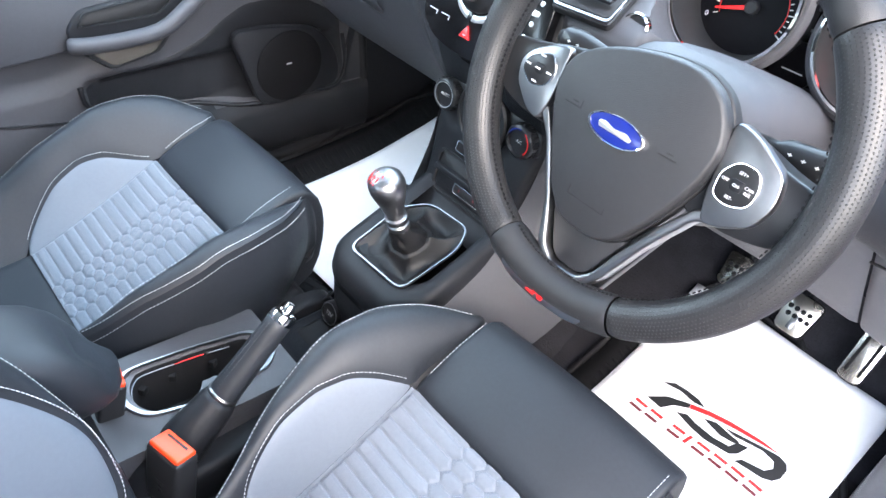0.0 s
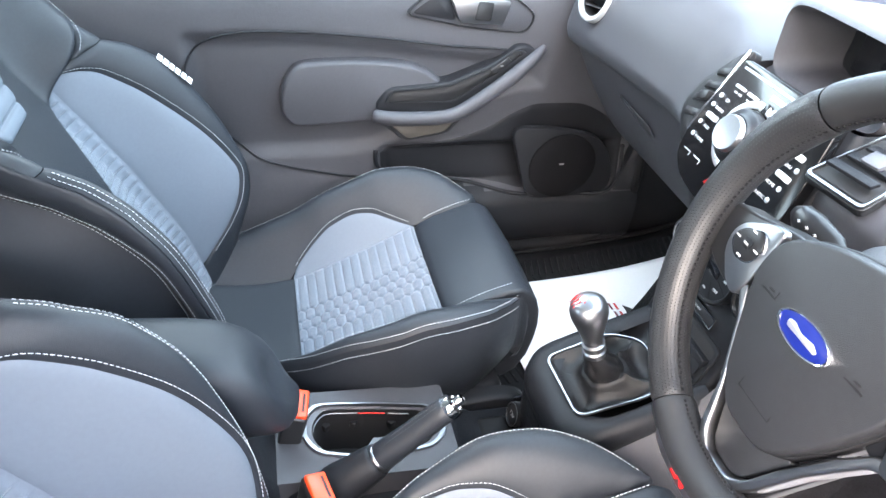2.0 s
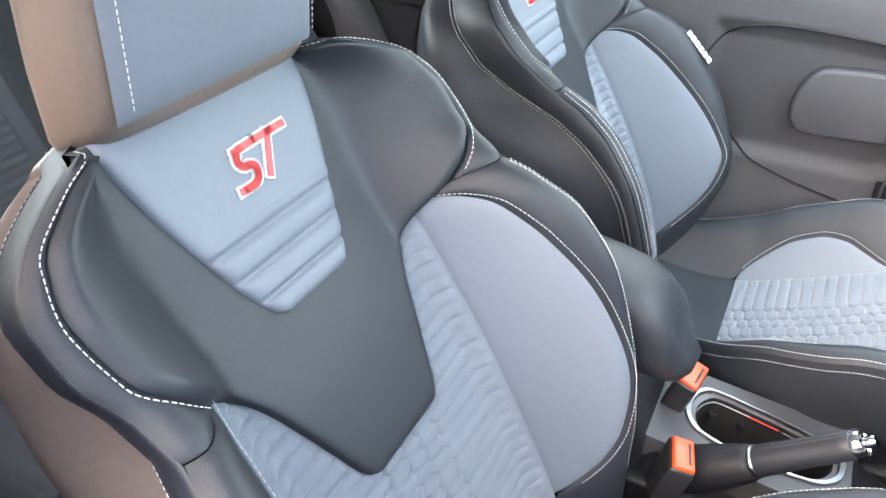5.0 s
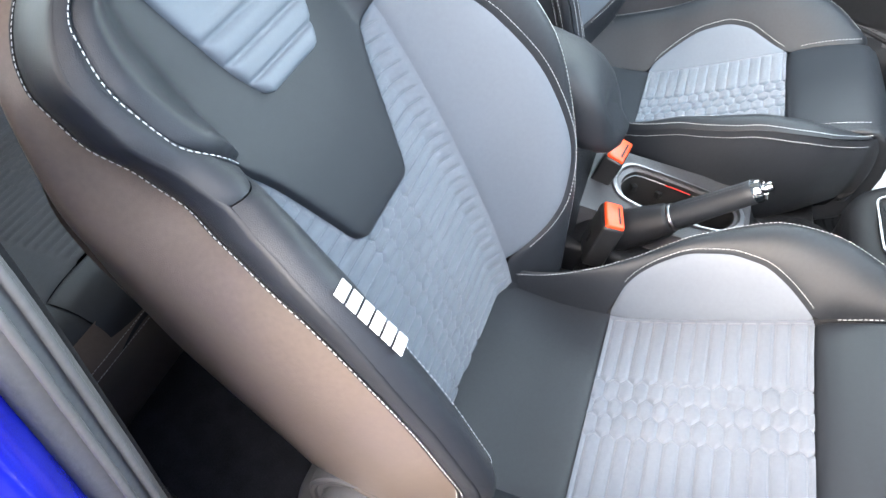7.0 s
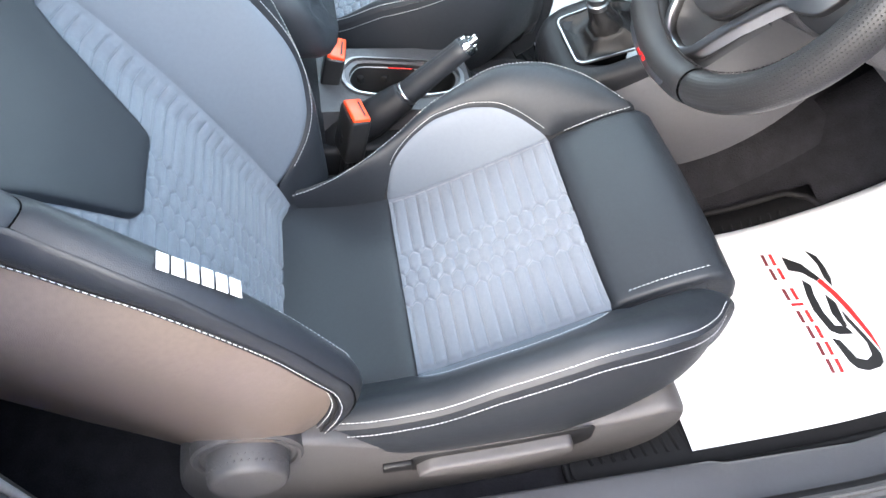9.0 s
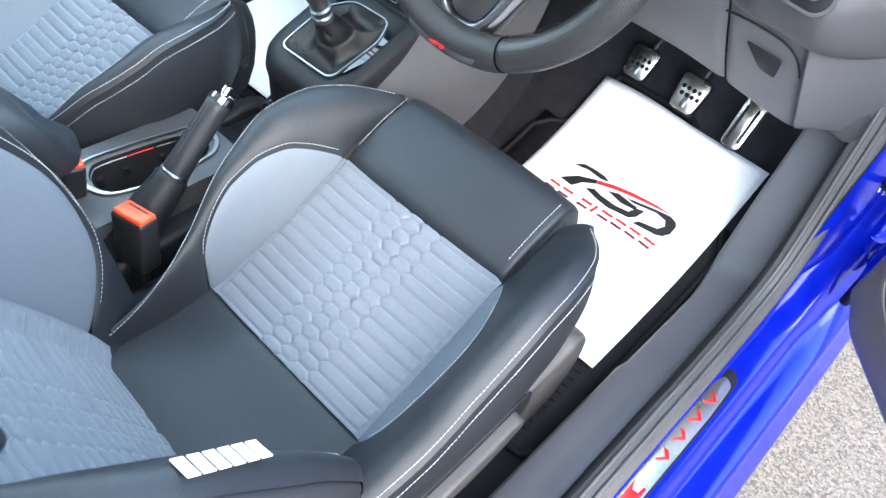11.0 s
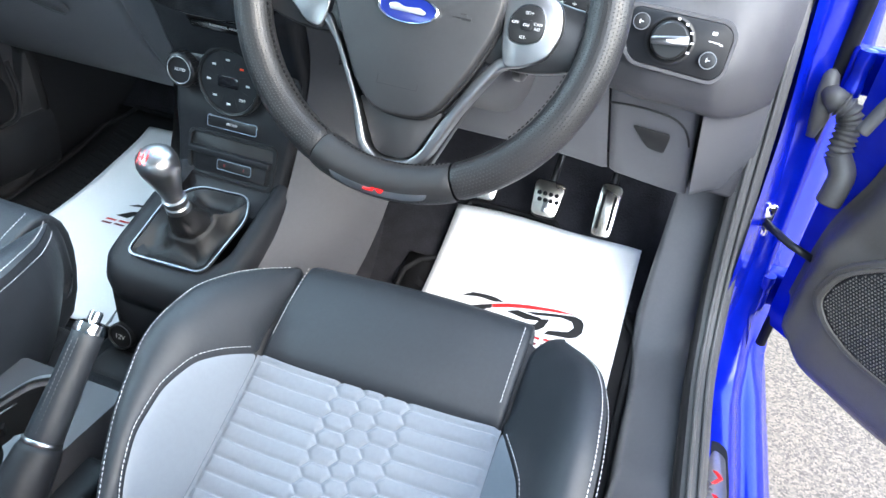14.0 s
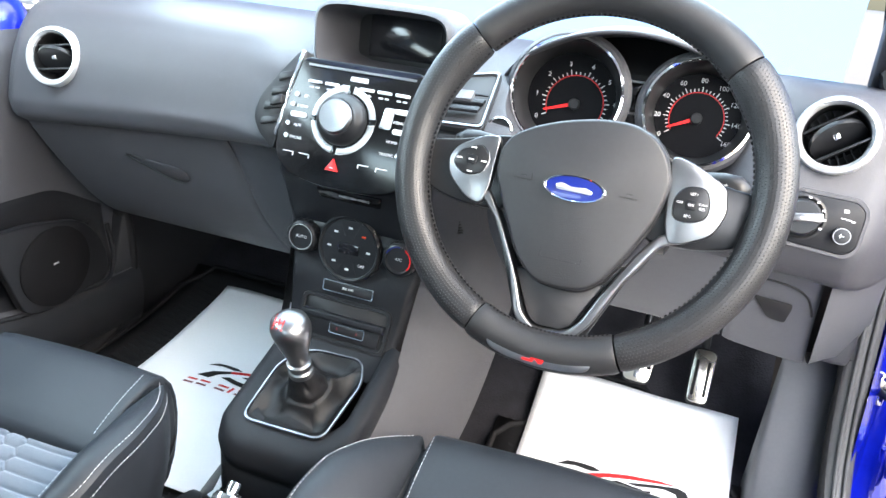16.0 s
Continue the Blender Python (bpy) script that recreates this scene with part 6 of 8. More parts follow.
for i in range(8):
    a = radians(22.5 + 45 * i)
    bars("button_gap", [(.019, .042, -.0004, .0004)], pm @ Matrix.Rotation(a, 4, 'Z'), RECESS, mid)
    a2 = radians(45 * i)
    px_, py_ = .031 * math.cos(a2), .031 * math.sin(a2)
    if i == 7:
        lettering("button_lettering", "OFF", .006, pm @ Matrix.Translation((px_, py_, .0004)), WHITE_PRINT, mid)
    else:
        bars("button_symbol", [(-.003, .003, -.0014, .0014)], pm @ Matrix.Translation((px_, py_, .0)), ORANGE if i == 1 else WHITE_PRINT, mid)
for s, words in ((-1, "AUTO"), (1, "A/C")):
    dm = cm @ Matrix.Translation((s * .0775 - .001, .001, .004))
    dl = turned("heater_dial", [(.0245, 0), (.0245, .014), (.0225, .017), (.0195, .018), (.0175, .014), (.0, .0145)], dm, SATIN_BLACK, stack, "ribbed heater dial", 40)
    for i in range(20):
        a = 2 * math.pi * i / 20
        box("dial_rib", (.0238, .0258, -.0012, .0012, .002, .0135), SATIN_BLACK, dl, bevel=.0005, m=dm @ Matrix.Rotation(a, 4, 'Z'))
    lettering("dial_lettering", words, .0065, dm @ Matrix.Translation((0, 0, .0150)), WHITE_PRINT, dl)
    if s < 0:
        band("dial_ring", circle(0, 0, .0195, 32), circle(0, 0, .0182, 32), .0008, dm @ Matrix.Translation((0, 0, .0172)), SILVER_PAINT, dl, bevel=.0002)
    else:
        for q, mt in ((0, BLUE_BADGE), (1, RED)):
            av, af = [], []
            for i in range(13):
                a = radians((160 - 75 * i / 12) if q == 0 else (60 - 100 * i / 12))
                for rr in (.0178, .0198):
                    av.append(dm @ Vector((rr * math.cos(a), rr * math.sin(a), .0184)))
            made("temperature_arc", av, [(2 * i, 2 * i + 1, 2 * i + 3, 2 * i + 2) for i in range(12)], mt, dl, smooth=False)
# stability button, cubby, seat heater switches
em_ = stack_frame(SX + .003, .692, .001)
eb = slab("button_strip", rounded([(-.039, -.0070), (.039, -.0070), (.039, .0070), (-.039, .0070)], .0025, 3), .004, em_, SATIN_BLACK, stack, bevel=.0008)
band("strip_trim", rounded([(-.0407, -.0087), (.0407, -.0087), (.0407, .0087), (-.0407, .0087)], .003, 3), rounded([(-.039, -.0070), (.039, -.0070), (.039, .0070), (-.039, .0070)], .0025, 3), .0045, em_, CHROME, eb, "thin chrome trim")
lettering("strip_lettering", "ESC OFF", .0048, em_ @ Matrix.Translation((0, 0, .0042)), WHITE_PRINT, eb)
cb = stack_frame(SX + .004, .643, .001)
band("cubby_rim", rounded([(-.070, -.036), (.070, -.036), (.074, .034), (-.074, .034)], .014, 4), rounded([(-.064, -.031), (.064, -.031), (.068, .029), (-.068, .029)], .011, 4), .004, cb, SATIN_BLACK, stack, "moulded cubby rim", bevel=.0015)
# no opening is cut: a black plate gives the cubby's shade
slab("cubby", rounded([(-.064, -.031), (.064, -.031), (.068, .029), (-.068, .029)], .011, 4), .0006, cb, RECESS, stack, "cubby, its inner shade drawn as a black plate", bevel=.0001)
slab("cubby_lip", [(-.066, .004), (.066, .004), (.066, .014), (-.066, .014)], .012, cb @ Matrix.Translation((0, -.004, 0)), DARK, stack, bevel=.004, segs=3)
slab("switch_base", rounded([(-.058, -.026), (.058, -.026), (.060, -.001), (-.060, -.001)], .004, 3), .004, cb, DARK, stack, bevel=.0015)
hs = slab("seat_heater_switch", rounded([(-.027, -.0165), (.027, -.0165), (.027, -.0035), (-.027, -.0035)], .003, 3), .003, cb @ Matrix.Translation((.009, 0, .004)), SATIN_BLACK, stack, "seat heater switch", bevel=.0008)
band("switch_trim", rounded([(-.0286, -.0181), (.0286, -.0181), (.0286, -.0019), (-.0286, -.0019)], .004, 3), rounded([(-.027, -.0165), (.027, -.0165), (.027, -.0035), (-.027, -.0035)], .003, 3), .0036, cb @ Matrix.Translation((.009, 0, .004)), CHROME, hs)
for s in (-1, 1):
    bars("heater_symbol", [(-.0012, .0012, -.002, .002)], cb @ Matrix.Translation((.009 + s * .016, -.010, .0073)), DARK_RED_INK, hs)

# ---- centre console, levers and armrest ----
console = thing("centre_console", (.01, .5, .3), "black plastic centre console with cup holders", "centre console")
pod_z = lambda y: .567 + (y - .736) * .364


def pod_outline(l, r, rear, front=.90, n=14):
    out = [(l, front)]
    rad = .055
    for i in range(n + 1):
        a = math.pi + math.pi / 2 * i / n
        out.append((l + rad + rad * math.cos(a), rear + rad * .8 + rad * .8 * math.sin(a)))
    for i in range(n + 1):
        a = 1.5 * math.pi + math.pi / 2 * i / n
        out.append((r - rad + rad * math.cos(a), rear + rad * .8 + rad * .8 * math.sin(a)))
    return out + [(r, front)]


rings = []
for l, r, rear, dz, lift in ((-.05, .083, .742, -.006, 0), (-.064, .092, .727, .0005, 0), (-.078, .104, .712, -.003, 0), (-.084, .110, .705, -.012, 0), (-.087, .113, .702, -.03, 0), (-.086, .112, .704, -.045, 0), (-.083, .109, .708, -.049, 0), (-.086, .111, .705, -.053, 0), (-.086, .112, .704, -.10, 1), (-.083, .110, .706, -.20, 1)):
    o = pod_outline(l, r, rear)
    rings.append([Vector((x, y, max(pod_z(y) + dz, .36))) for x, y in o])
v, f = loft(rings, (False, False), False)
made("gear_pod", v, f, DARK, console, "black moulded gear lever pod")
# chrome ring and gaiter
PN = Vector((0, -.342, .940))
PM = frame_m((.017, .797, pod_z(.797)), X3, Vector((0, .940, .342)), PN)
gp = rounded([(-.067, -.069), (.053, -.065), (.063, .036), (.046, .074), (-.034, .069), (-.067, .032)], .017, 6)
band("gaiter_ring", gp, ring_of(gp, .960), .004, PM, SATIN_METAL, console, "satin silver gaiter surround", bevel=.0015)
gear = thing("gear_lever", (.016, .775, .62), "chrome gear knob with red pattern on black leather gaiter", "gear lever")
gear_top = Vector((.0205, .766, .645))
gflat = []
for (a0, b0), (a1, b1) in zip(ring_of(gp, .94), ring_of(gp, .94)[1:] + ring_of(gp, .94)[:1]):
    gflat += [(a0, b0), ((a0 + a1) / 2, (b0 + b1) / 2)]
rings = []
ax = gear_top - PM.translation
up_ = ax.length
for k in range(31):
    u = k / 30
    skirt, stem = min(1, u / .55), max(0, (u - .55) / .45)
    rr = (1 - skirt) ** 1.25
    ring = []
    for p in gflat:
        a = math.atan2(p[1], p[0])
        w = .0265 - .0105 * ease(stem * 1.1) + .0016 * math.sin(7 * a + 9 * stem) * math.sin(math.pi * stem)
        crease = 1 - abs(math.sin(2.5 * a + .9 + .5 * skirt)) ** .7
        fine = math.sin(8 * a + 5 * skirt)
        h = -.016 * math.sin(math.pi * min(1, skirt * 1.25)) * (1 if skirt < .8 else 0) + .20 * up_ * skirt ** 3 * (1 - stem) + up_ * (.20 + .80 * stem) * (1 if stem > 0 else 0) * 1.0 - (.20 * up_ * (1 - stem) if stem > 0 else 0)
        h += (.022 * crease + .0022 * fine) * math.sin(math.pi * skirt) ** .8 * (1 - stem)
        q = Vector((p[0] * rr + math.cos(a) * w * (1 - rr), p[1] * rr + math.sin(a) * w * (1 - rr), 0))
        lean = ax * (h / up_) if h > 0 else PN * h
        ring.append(PM.translation + PM.to_3x3() @ q + lean + PN * .001)
    rings.append(ring)
v, f = loft(rings, (False, False))
made("gaiter", v, f, GAITER, gear, "folded black leather gaiter")
ks = Vector((-.004, -.022, .078)).normalized()
KM = frame_m(gear_top, X3, ks.cross(X3), ks)
turned("collar", [(.0165, -.006), (.0165, .002), (.0145, .004), (.0145, .009), (.016, .011), (.016, .014), (.013, .016), (.0125, .022)], KM, SATIN_METAL, gear, "satin silver collar", 28)
turned("knob", [(.0110, .014), (.0128, .021), (.0155, .032), (.0192, .045), (.0228, .058), (.0250, .068), (.0252, .076), (.0232, .084), (.0175, .0895), (.0100, .0920), (.0, .0927)], KM, SATIN_METAL, gear, "satin chrome gear knob", 40)
gm = KM @ Matrix.Translation((-.002, -.0125, .0912)) @ Matrix.Rotation(radians(30), 4, 'X') @ Matrix.Scale(.85, 4)
bars("shift_pattern", [(-.0105, -.0095, -.006, .006), (-.0035, -.0025, -.006, .006), (.0035, .0045, -.006, .006), (-.0105, .0045, -.0005, .0005)], gm, RED, gear, "red shift pattern", t=.0014)
for i, s in enumerate(("1", "3", "5", "R")):
    lettering("shift_number", s, .006, gm @ Matrix.Translation((-.010 + i * .007, .0095, .0008)), RED, gear)
for i, s in enumerate(("2", "4", "6")):
    lettering("shift_number", s, .006, gm @ Matrix.Translation((-.010 + i * .007, -.0095, .0008)), RED, gear)

# tray and rear body of the console
def console_ring(y, l, r, z0, z1, e=.012):
    return [Vector(p) for p in ((l, y, z0), (l, y, z1 - e), (l + e * .4, y, z1 - e * .3), (l + e, y, z1), (r - e, y, z1), (r - e * .4, y, z1 - e * .3), (r, y, z1 - e), (r, y, z0))]
rings = [console_ring(y, l, r, .28, z) for y, l, r, z in ((.72, -.098, .075, .418), (.64, -.099, .075, .420), (.605, -.100, .072, .440), (.585, -.100, .070, .474))]
v, f = loft(rings, (False, False), False)
made("front_tray", v, f, DARK, console)
box("tray_well", (-.078, .058, .64, .700, .395, .4225), RECESS, console, bevel=.012)
# cup holder top with a real opening
CPX, CPY = -.028, .472
ring_o = [(-.044, -.080), (-.026, -.096), (.012, -.100), (.040, -.083), (.053, -.035), (.053, .040), (.046, .080), (.024, .100), (-.006, .102), (-.026, .086), (-.038, .010), (-.044, -.055)]
ring_o = rounded(ring_o, .022, 4)
CM = Matrix.Translation((CPX, CPY, .493)) @ Matrix.Rotation(radians(-4), 4, 'X')
plate_o = rounded([(-.074, -.150), (.085, -.150), (.085, .116), (-.072, .116)], .006, 2)
plate_pts = []
for p in ring_o:
    a = math.atan2(p[1] - .0, p[0])
    best = max(plate_o, key=lambda q: (q[0] * math.cos(a) + q[1] * math.sin(a)) / math.hypot(*q) if math.hypot(*q) else -1)
    plate_pts.append(best)
rings = [[CM @ Vector((*p, -.12)) for p in plate_pts], [CM @ Vector((*p, -.004)) for p in plate_pts], [CM @ Vector((p[0] * .985, p[1] * .985, 0)) for p in plate_pts], [CM @ Vector((*p, .0)) for p in ring_o]]
v, f = loft(rings, (False, False))
soften(made("cup_plate", v, f, DASH, console, "dark grey cup holder plate"), 40)
band("cup_trim", ring_of(ring_o, 1.045), ring_of(ring_o, .965), .0045, CM, SATIN_METAL, console, "satin silver cup holder rim", bevel=.0014)
# two cup wells joined by a narrow waist
cups = ((-.003, -.043, .045), (-.012, .006, .030), (.0, .053, .040))
well = []
for k in range(72):
    a = 2 * math.pi * k / 72
    c, q = math.cos(a), math.sin(a)
    far = .01
    for ux, uy, r in cups:
        b = c * ux + q * uy
        disc = b * b - (ux * ux + uy * uy - r * r)
        if disc > 0:
            far = max(far, b + math.sqrt(disc))
    well.append((c * far, q * far))
lip = []
ring_i = ring_of(ring_o, .97)
for wx, wy in well:
    # where the ray through the well's edge leaves the rim
    best = None
    for (a0, b0), (a1, b1) in zip(ring_i, ring_i[1:] + ring_i[:1]):
        den = wx * (b1 - b0) - wy * (a1 - a0)
        if abs(den) > 1e-9:
            t = (a0 * (b1 - b0) - b0 * (a1 - a0)) / den
            k = (a0 * wy - b0 * wx) / den
            if t > 0 and -.001 <= k <= 1.001:
                best = t
    lip.append((wx * (best or 1), wy * (best or 1)))
well = [(w[0] if math.hypot(*w) < math.hypot(*l) * .97 else l[0] * .97, w[1] if math.hypot(*w) < math.hypot(*l) * .97 else l[1] * .97) for w, l in zip(well, lip)]
v, f = loft([[CM @ Vector((*p, .002)) for p in lip], [CM @ Vector((*p, -.003)) for p in lip], [CM @ Vector((*p, -.006)) for p in well]], (False, False))
soften(made("cup_shelf", v, f, TRIM, console, "grey flat shelf round the cup wells"), 40)
v, f = loft([[CM @ Vector((p[0] * k, p[1] * k, z)) for p in well] for k, z in ((1, -.006), (.985, -.012), (.94, -.085), (.90, -.092))], (False, True))
soften(made("cup_well", v, f, RECESS, console, "dark cup holder well"), 40)
left = [p for p in well if p[0] < -.004]
left.sort(key=lambda p: p[1])
for nm, lo_, hi_, mt in (("silver_accent", -.09, -.016, SATIN_METAL), ("red_accent", -.018, .026, RED), ("silver_accent", .024, .07, SATIN_METAL)):
    pts = [CM @ Vector((p[0] * .985, p[1] * .985, -.014)) for p in left if lo_ <= p[1] <= hi_]
    if len(pts) > 2:
        v, f = tube(pts, .0011, 6)
        made(nm, v, f, mt, console, "thin accent line in the cup wells")
for cy, r in ((-.042, .041), (.053, .036)):
    for a in (150, 215):
        box("cup_grip", (r - .007, r + .003, -.005, .005, -.032, -.020), RUBBER, console, bevel=.001, m=CM @ Matrix.Translation((-.003, cy, -.010)) @ Matrix.Rotation(radians(a), 4, 'Z'))
# rear console body under the armrest
rings = [console_ring(y, l, r, .28, z, .02) for y, l, r, z in ((.335, -.095, .075, .500), (.30, -.095, .08, .56), (.24, -.09, .085, .60), (.0, -.085, .085, .61), (-.15, -.08, .08, .60))]
v, f = loft(rings, (True, True), False)
made("console_box", v, f, DARK, console)
# power socket
sm = frame_m((-.052, .700, .444), X3, Vector((0, .26, .966)), Vector((0, -.966, .26)))
sk = turned("power_socket", [(.020, -.01), (.020, .004), (.0175, .006), (.0165, .003), (.0, .004)], sm, SATIN_BLACK, console, "12 volt socket cover", 32)
band("socket_ring", circle(0, 0, .0192, 32), circle(0, 0, .0172, 32), .001, sm @ Matrix.Translation((0, 0, .0045)), SATIN_METAL, sk, bevel=.0002)
lettering("socket_lettering", "12V", .0105, sm @ Matrix.Translation((0, 0, .0046)), WHITE_PRINT, sk)
# grey side trim from the stack to the footwell
A = smooth_line([(.117, .93, .875), (.116, .95, .80), (.112, .945, .74), (.103, .925, .66), (.108, .87, .60), (.112, .80, .555), (.112, .72, .515)], 4)
B = smooth_line([(.225, 1.02, .87), (.225, 1.06, .78), (.224, 1.06, .68), (.210, 1.03, .57), (.198, .97, .49), (.184, .885, .44), (.160, .72, .405)], 4)
rows = []
for a, b in zip(A, B):
    a, b = Vector(a), Vector(b)
    rows.append([a.lerp(b, t) + Vector((.012, -.008, .004)) * math.sin(math.pi * t) for t in (0, .06, .2, .4, .6, .8, .94, 1)])
v, f = loft(rows, (False, False), False)
side_trim = made("side_trim", v, f, DASH, console, "dark grey side trim panel")
for k in range(6):
    box("trim_slot", (-.011, .011, k * .0045 - .0013, k * .0045 + .0013, -.002, .0012), RECESS, side_trim, bevel=.0004, m=frame_m((.156, .978, .795), Vector((.62, .78, 0)).normalized(), Vector((0, -.1, 1)).normalized(), Vector((.78, -.62, 0)).normalized()))
A2 = [(-.104, .95, .80), (-.102, .93, .68), (-.092, .87, .58), (-.088, .80, .50), (-.088, .72, .44)]
B2 = [(-.19, 1.08, .66), (-.18, 1.08, .60), (-.165, 1.0, .48), (-.16, .9, .40), (-.14, .72, .38)]
rows = [[Vector(a).lerp(Vector(b), t) for t in (0, .3, .7, 1)] for a, b in zip(smooth_line(A2, 4), smooth_line(B2, 4))]
v, f = loft(rows, (False, False), False)
made("side_trim", v, f, DARK, console)

# handbrake
brake = thing("handbrake", (.058, .42, .45), "black leather handbrake lever with chrome button", "handbrake")
d = (Vector((.060, .572, .629)) - Vector((.057, .470, .530))).normalized()
c0 = Vector((.057, .470, .530))
v, f = tube([c0 - d * .002, c0 + d * .004, c0 + d * .02, c0 + d * .06, c0 + d * .105, c0 + d * .118, c0 + d * .121], [.019, .0195, .0192, .0175, .0168, .017, .014], 22, hint=X3)
made("grip", v, f, LEATHER, brake, "leather-wrapped grip")
v, f = tube([c0 - d * .006, c0 - d * .001, c0 + d * .0015], [.0205, .0208, .0198], 24, hint=X3)
made("collar", v, f, SATIN_METAL, brake, "satin silver collar")
tipm = frame_m(c0 + d * .118, X3, d.cross(X3), d)
turned("end_cap", [(.0172, 0), (.0172, .006), (.015, .011), (.0105, .013), (.010, .011), (.0, .011)], tipm, CHROME, brake, "chrome end cap", 28)
turned("release_button", [(.0072, .010), (.0072, .022), (.006, .0242), (.0, .0245)], tipm, CHROME, brake, "chrome release button", 22)
up = X3.cross(d).normalized()
for s in (-1, 1):
    pts = [c0 + d * (.006 + .108 * i / 20) + up * (.0186 - .0022 * i / 20) + X3 * s * .003 for i in range(21)]
    stitches("grip_stitching", pts, [up] * 21, GREY_THREAD, brake, .0028, .0018, .0007)
v, f = tube([Vector((.055, .33, .415)), Vector((.055, .37, .452)), Vector((.056, .42, .487)), c0 - d * .012, c0 - d * .004], [.030, .033, .030, .024, .021], 20, hint=X3)
made("boot", v, f, DARK, brake, "tapered black boot")
box("lever_base", (.02, .094, .28, .52, .37, .452), DARK, brake, bevel=.012, segs=3)

# armrest
arm = thing("armrest", (.02, .2, .6), "padded black centre armrest folded down", "armrest")
rings = []
for y, zc, hz, hx in ((.020, .690, .020, .030), (.024, .690, .046, .048), (.04, .690, .062, .056), (.10, .692, .068, .059), (.18, .690, .070, .060), (.26, .682, .069, .060), (.300, .676, .066, .059), (.325, .668, .060, .056), (.341, .662, .050, .050), (.351, .657, .034, .038), (.354, .655, .016, .02)):
    ring = []
    for i in range(32):
        a = 2 * math.pi * i / 32
        c, s_ = math.cos(a), math.sin(a)
        ring.append(Vector((.026 + hx * math.copysign(abs(c) ** .62, c), y - .018 * s_ * ease((y - .10) / .22), zc + hz * math.copysign(abs(s_) ** .68, s_))))
    rings.append(ring)
v, f = loft(rings)
made("pad", v, f, LEATHER, arm, "padded black armrest")
box("support", (-.012, .064, .02, .28, .596, .64), DARK, arm, bevel=.01)

# seat belt buckles
def buckle(at, lean, yaw, label):
    m = Matrix.Translation(at) @ Matrix.Rotation(radians(yaw), 4, 'Z') @ Matrix.Rotation(radians(lean), 4, 'X')
    b = thing("seat_belt_buckle", at, label, "seat belt buckle", "buckles")
    b.matrix_basis = Matrix.Translation(at)
    box("housing", (-.0275, .0275, -.016, .016, -.085, -.002), SATIN_BLACK, b, bevel=.005, segs=3, m=m)
    box("release_button", (-.0245, .0245, -.0130, .0145, -.012, .003), ORANGE, b, "orange-red release button", bevel=.003, segs=3, m=m)
    box("tongue_slot", (-.017, .017, .006, .0095, -.002, .0034), RECESS, b, bevel=.0006, m=m)
    bars("moulded_mark", [(-.008, .008, -.0004, .0004), (-.003, .003, -.008, -.004), (-.003, .003, -.016, -.011)], m @ frame_m((0, -.0162, -.045), X3, Z3, -Y3), RECESS, b)
    box("stalk", (-.014, .014, -.006, .006, -.20, -.08), DARK, b, bevel=.004, m=m)
    return b


buckle((.099, .386, .540), -12, 14, "black seat belt buckle with orange button by the driver's seat")
buckle((-.034, .368, .553), -14, -8, "black seat belt buckle with orange button by the passenger seat")

# pedals
def pedal(c, w, h, lean, label, long=False):
    p = thing("pedal", c, label, "pedal", "pedals")
    m = Matrix.Translation(c) @ Matrix.Rotation(radians(lean), 4, 'X')
    k = .78 if not long else .92
    o = rounded([(-w * k, -h), (w * k, -h), (w, h), (-w, h)], .012, 4)
    fm = m @ Matrix.Rotation(radians(90), 4, 'X')
    slab("pad", o, .012, fm, RUBBER, p, bevel=.002)
    slab("plate", ring_of(o, .94), .004, fm @ Matrix.Translation((0, 0, .012)), BRUSHED, p, "brushed steel plate", bevel=.0015)
    if long:
        for s in (-.5, .5):
            slab("groove", rounded([(s * w - .0025, -h * .7), (s * w + .0025, -h * .7), (s * w + .0025, h * .55), (s * w - .0025, h * .55)], .002, 3), .0007, fm @ Matrix.Translation((0, 0, .016)), RUBBER, p, bevel=.0002)
    else:
        for r in range(2):
            for q in range(4):
                turned("stud", [(.0042, 0), (.0038, .002), (.0, .0024)], fm @ Matrix.Translation(((q - 1.5) * .0105 + .003 * r, h * .25 - r * .012, .016)), RUBBER, p, "black rubber stud", 12)
        slab("groove", rounded([(-.005, -h * .75), (.005, -h * .75), (.004, 0), (-.004, 0)], .003, 3), .0007, fm @ Matrix.Translation((0, 0, .016)), SATIN_METAL, p, bevel=.0002)
    v, f = tube([m @ Vector((0, .002, h * .5)), m @ Vector((0, .03, h + .05)), m @ Vector((0, .06, h + .22))], .007, 8)
    made("arm", v, f, SATIN_BLACK, p)
    return p


pedal((.302, 1.300, .478), .030, .032, -38, "brushed steel clutch pedal with rubber studs")
pedal((.427, 1.258, .503), .030, .034, -38, "brushed steel brake pedal with rubber studs")
pedal((.534, 1.262, .508), .020, .050, -34, "long brushed steel accelerator pedal", True)

# ---- passenger door, closed ----
pdoor = thing("passenger_door", (-.72, .6, .3), "closed passenger door with dark grey moulded trim", "car door")
_dx = curve([.26, .34, .42, .50, .58, .64, .72, .80, .88, .93, .965], [-.690, -.672, -.662, -.668, -.676, -.672, -.664, -.660, -.664, -.676, -.700])


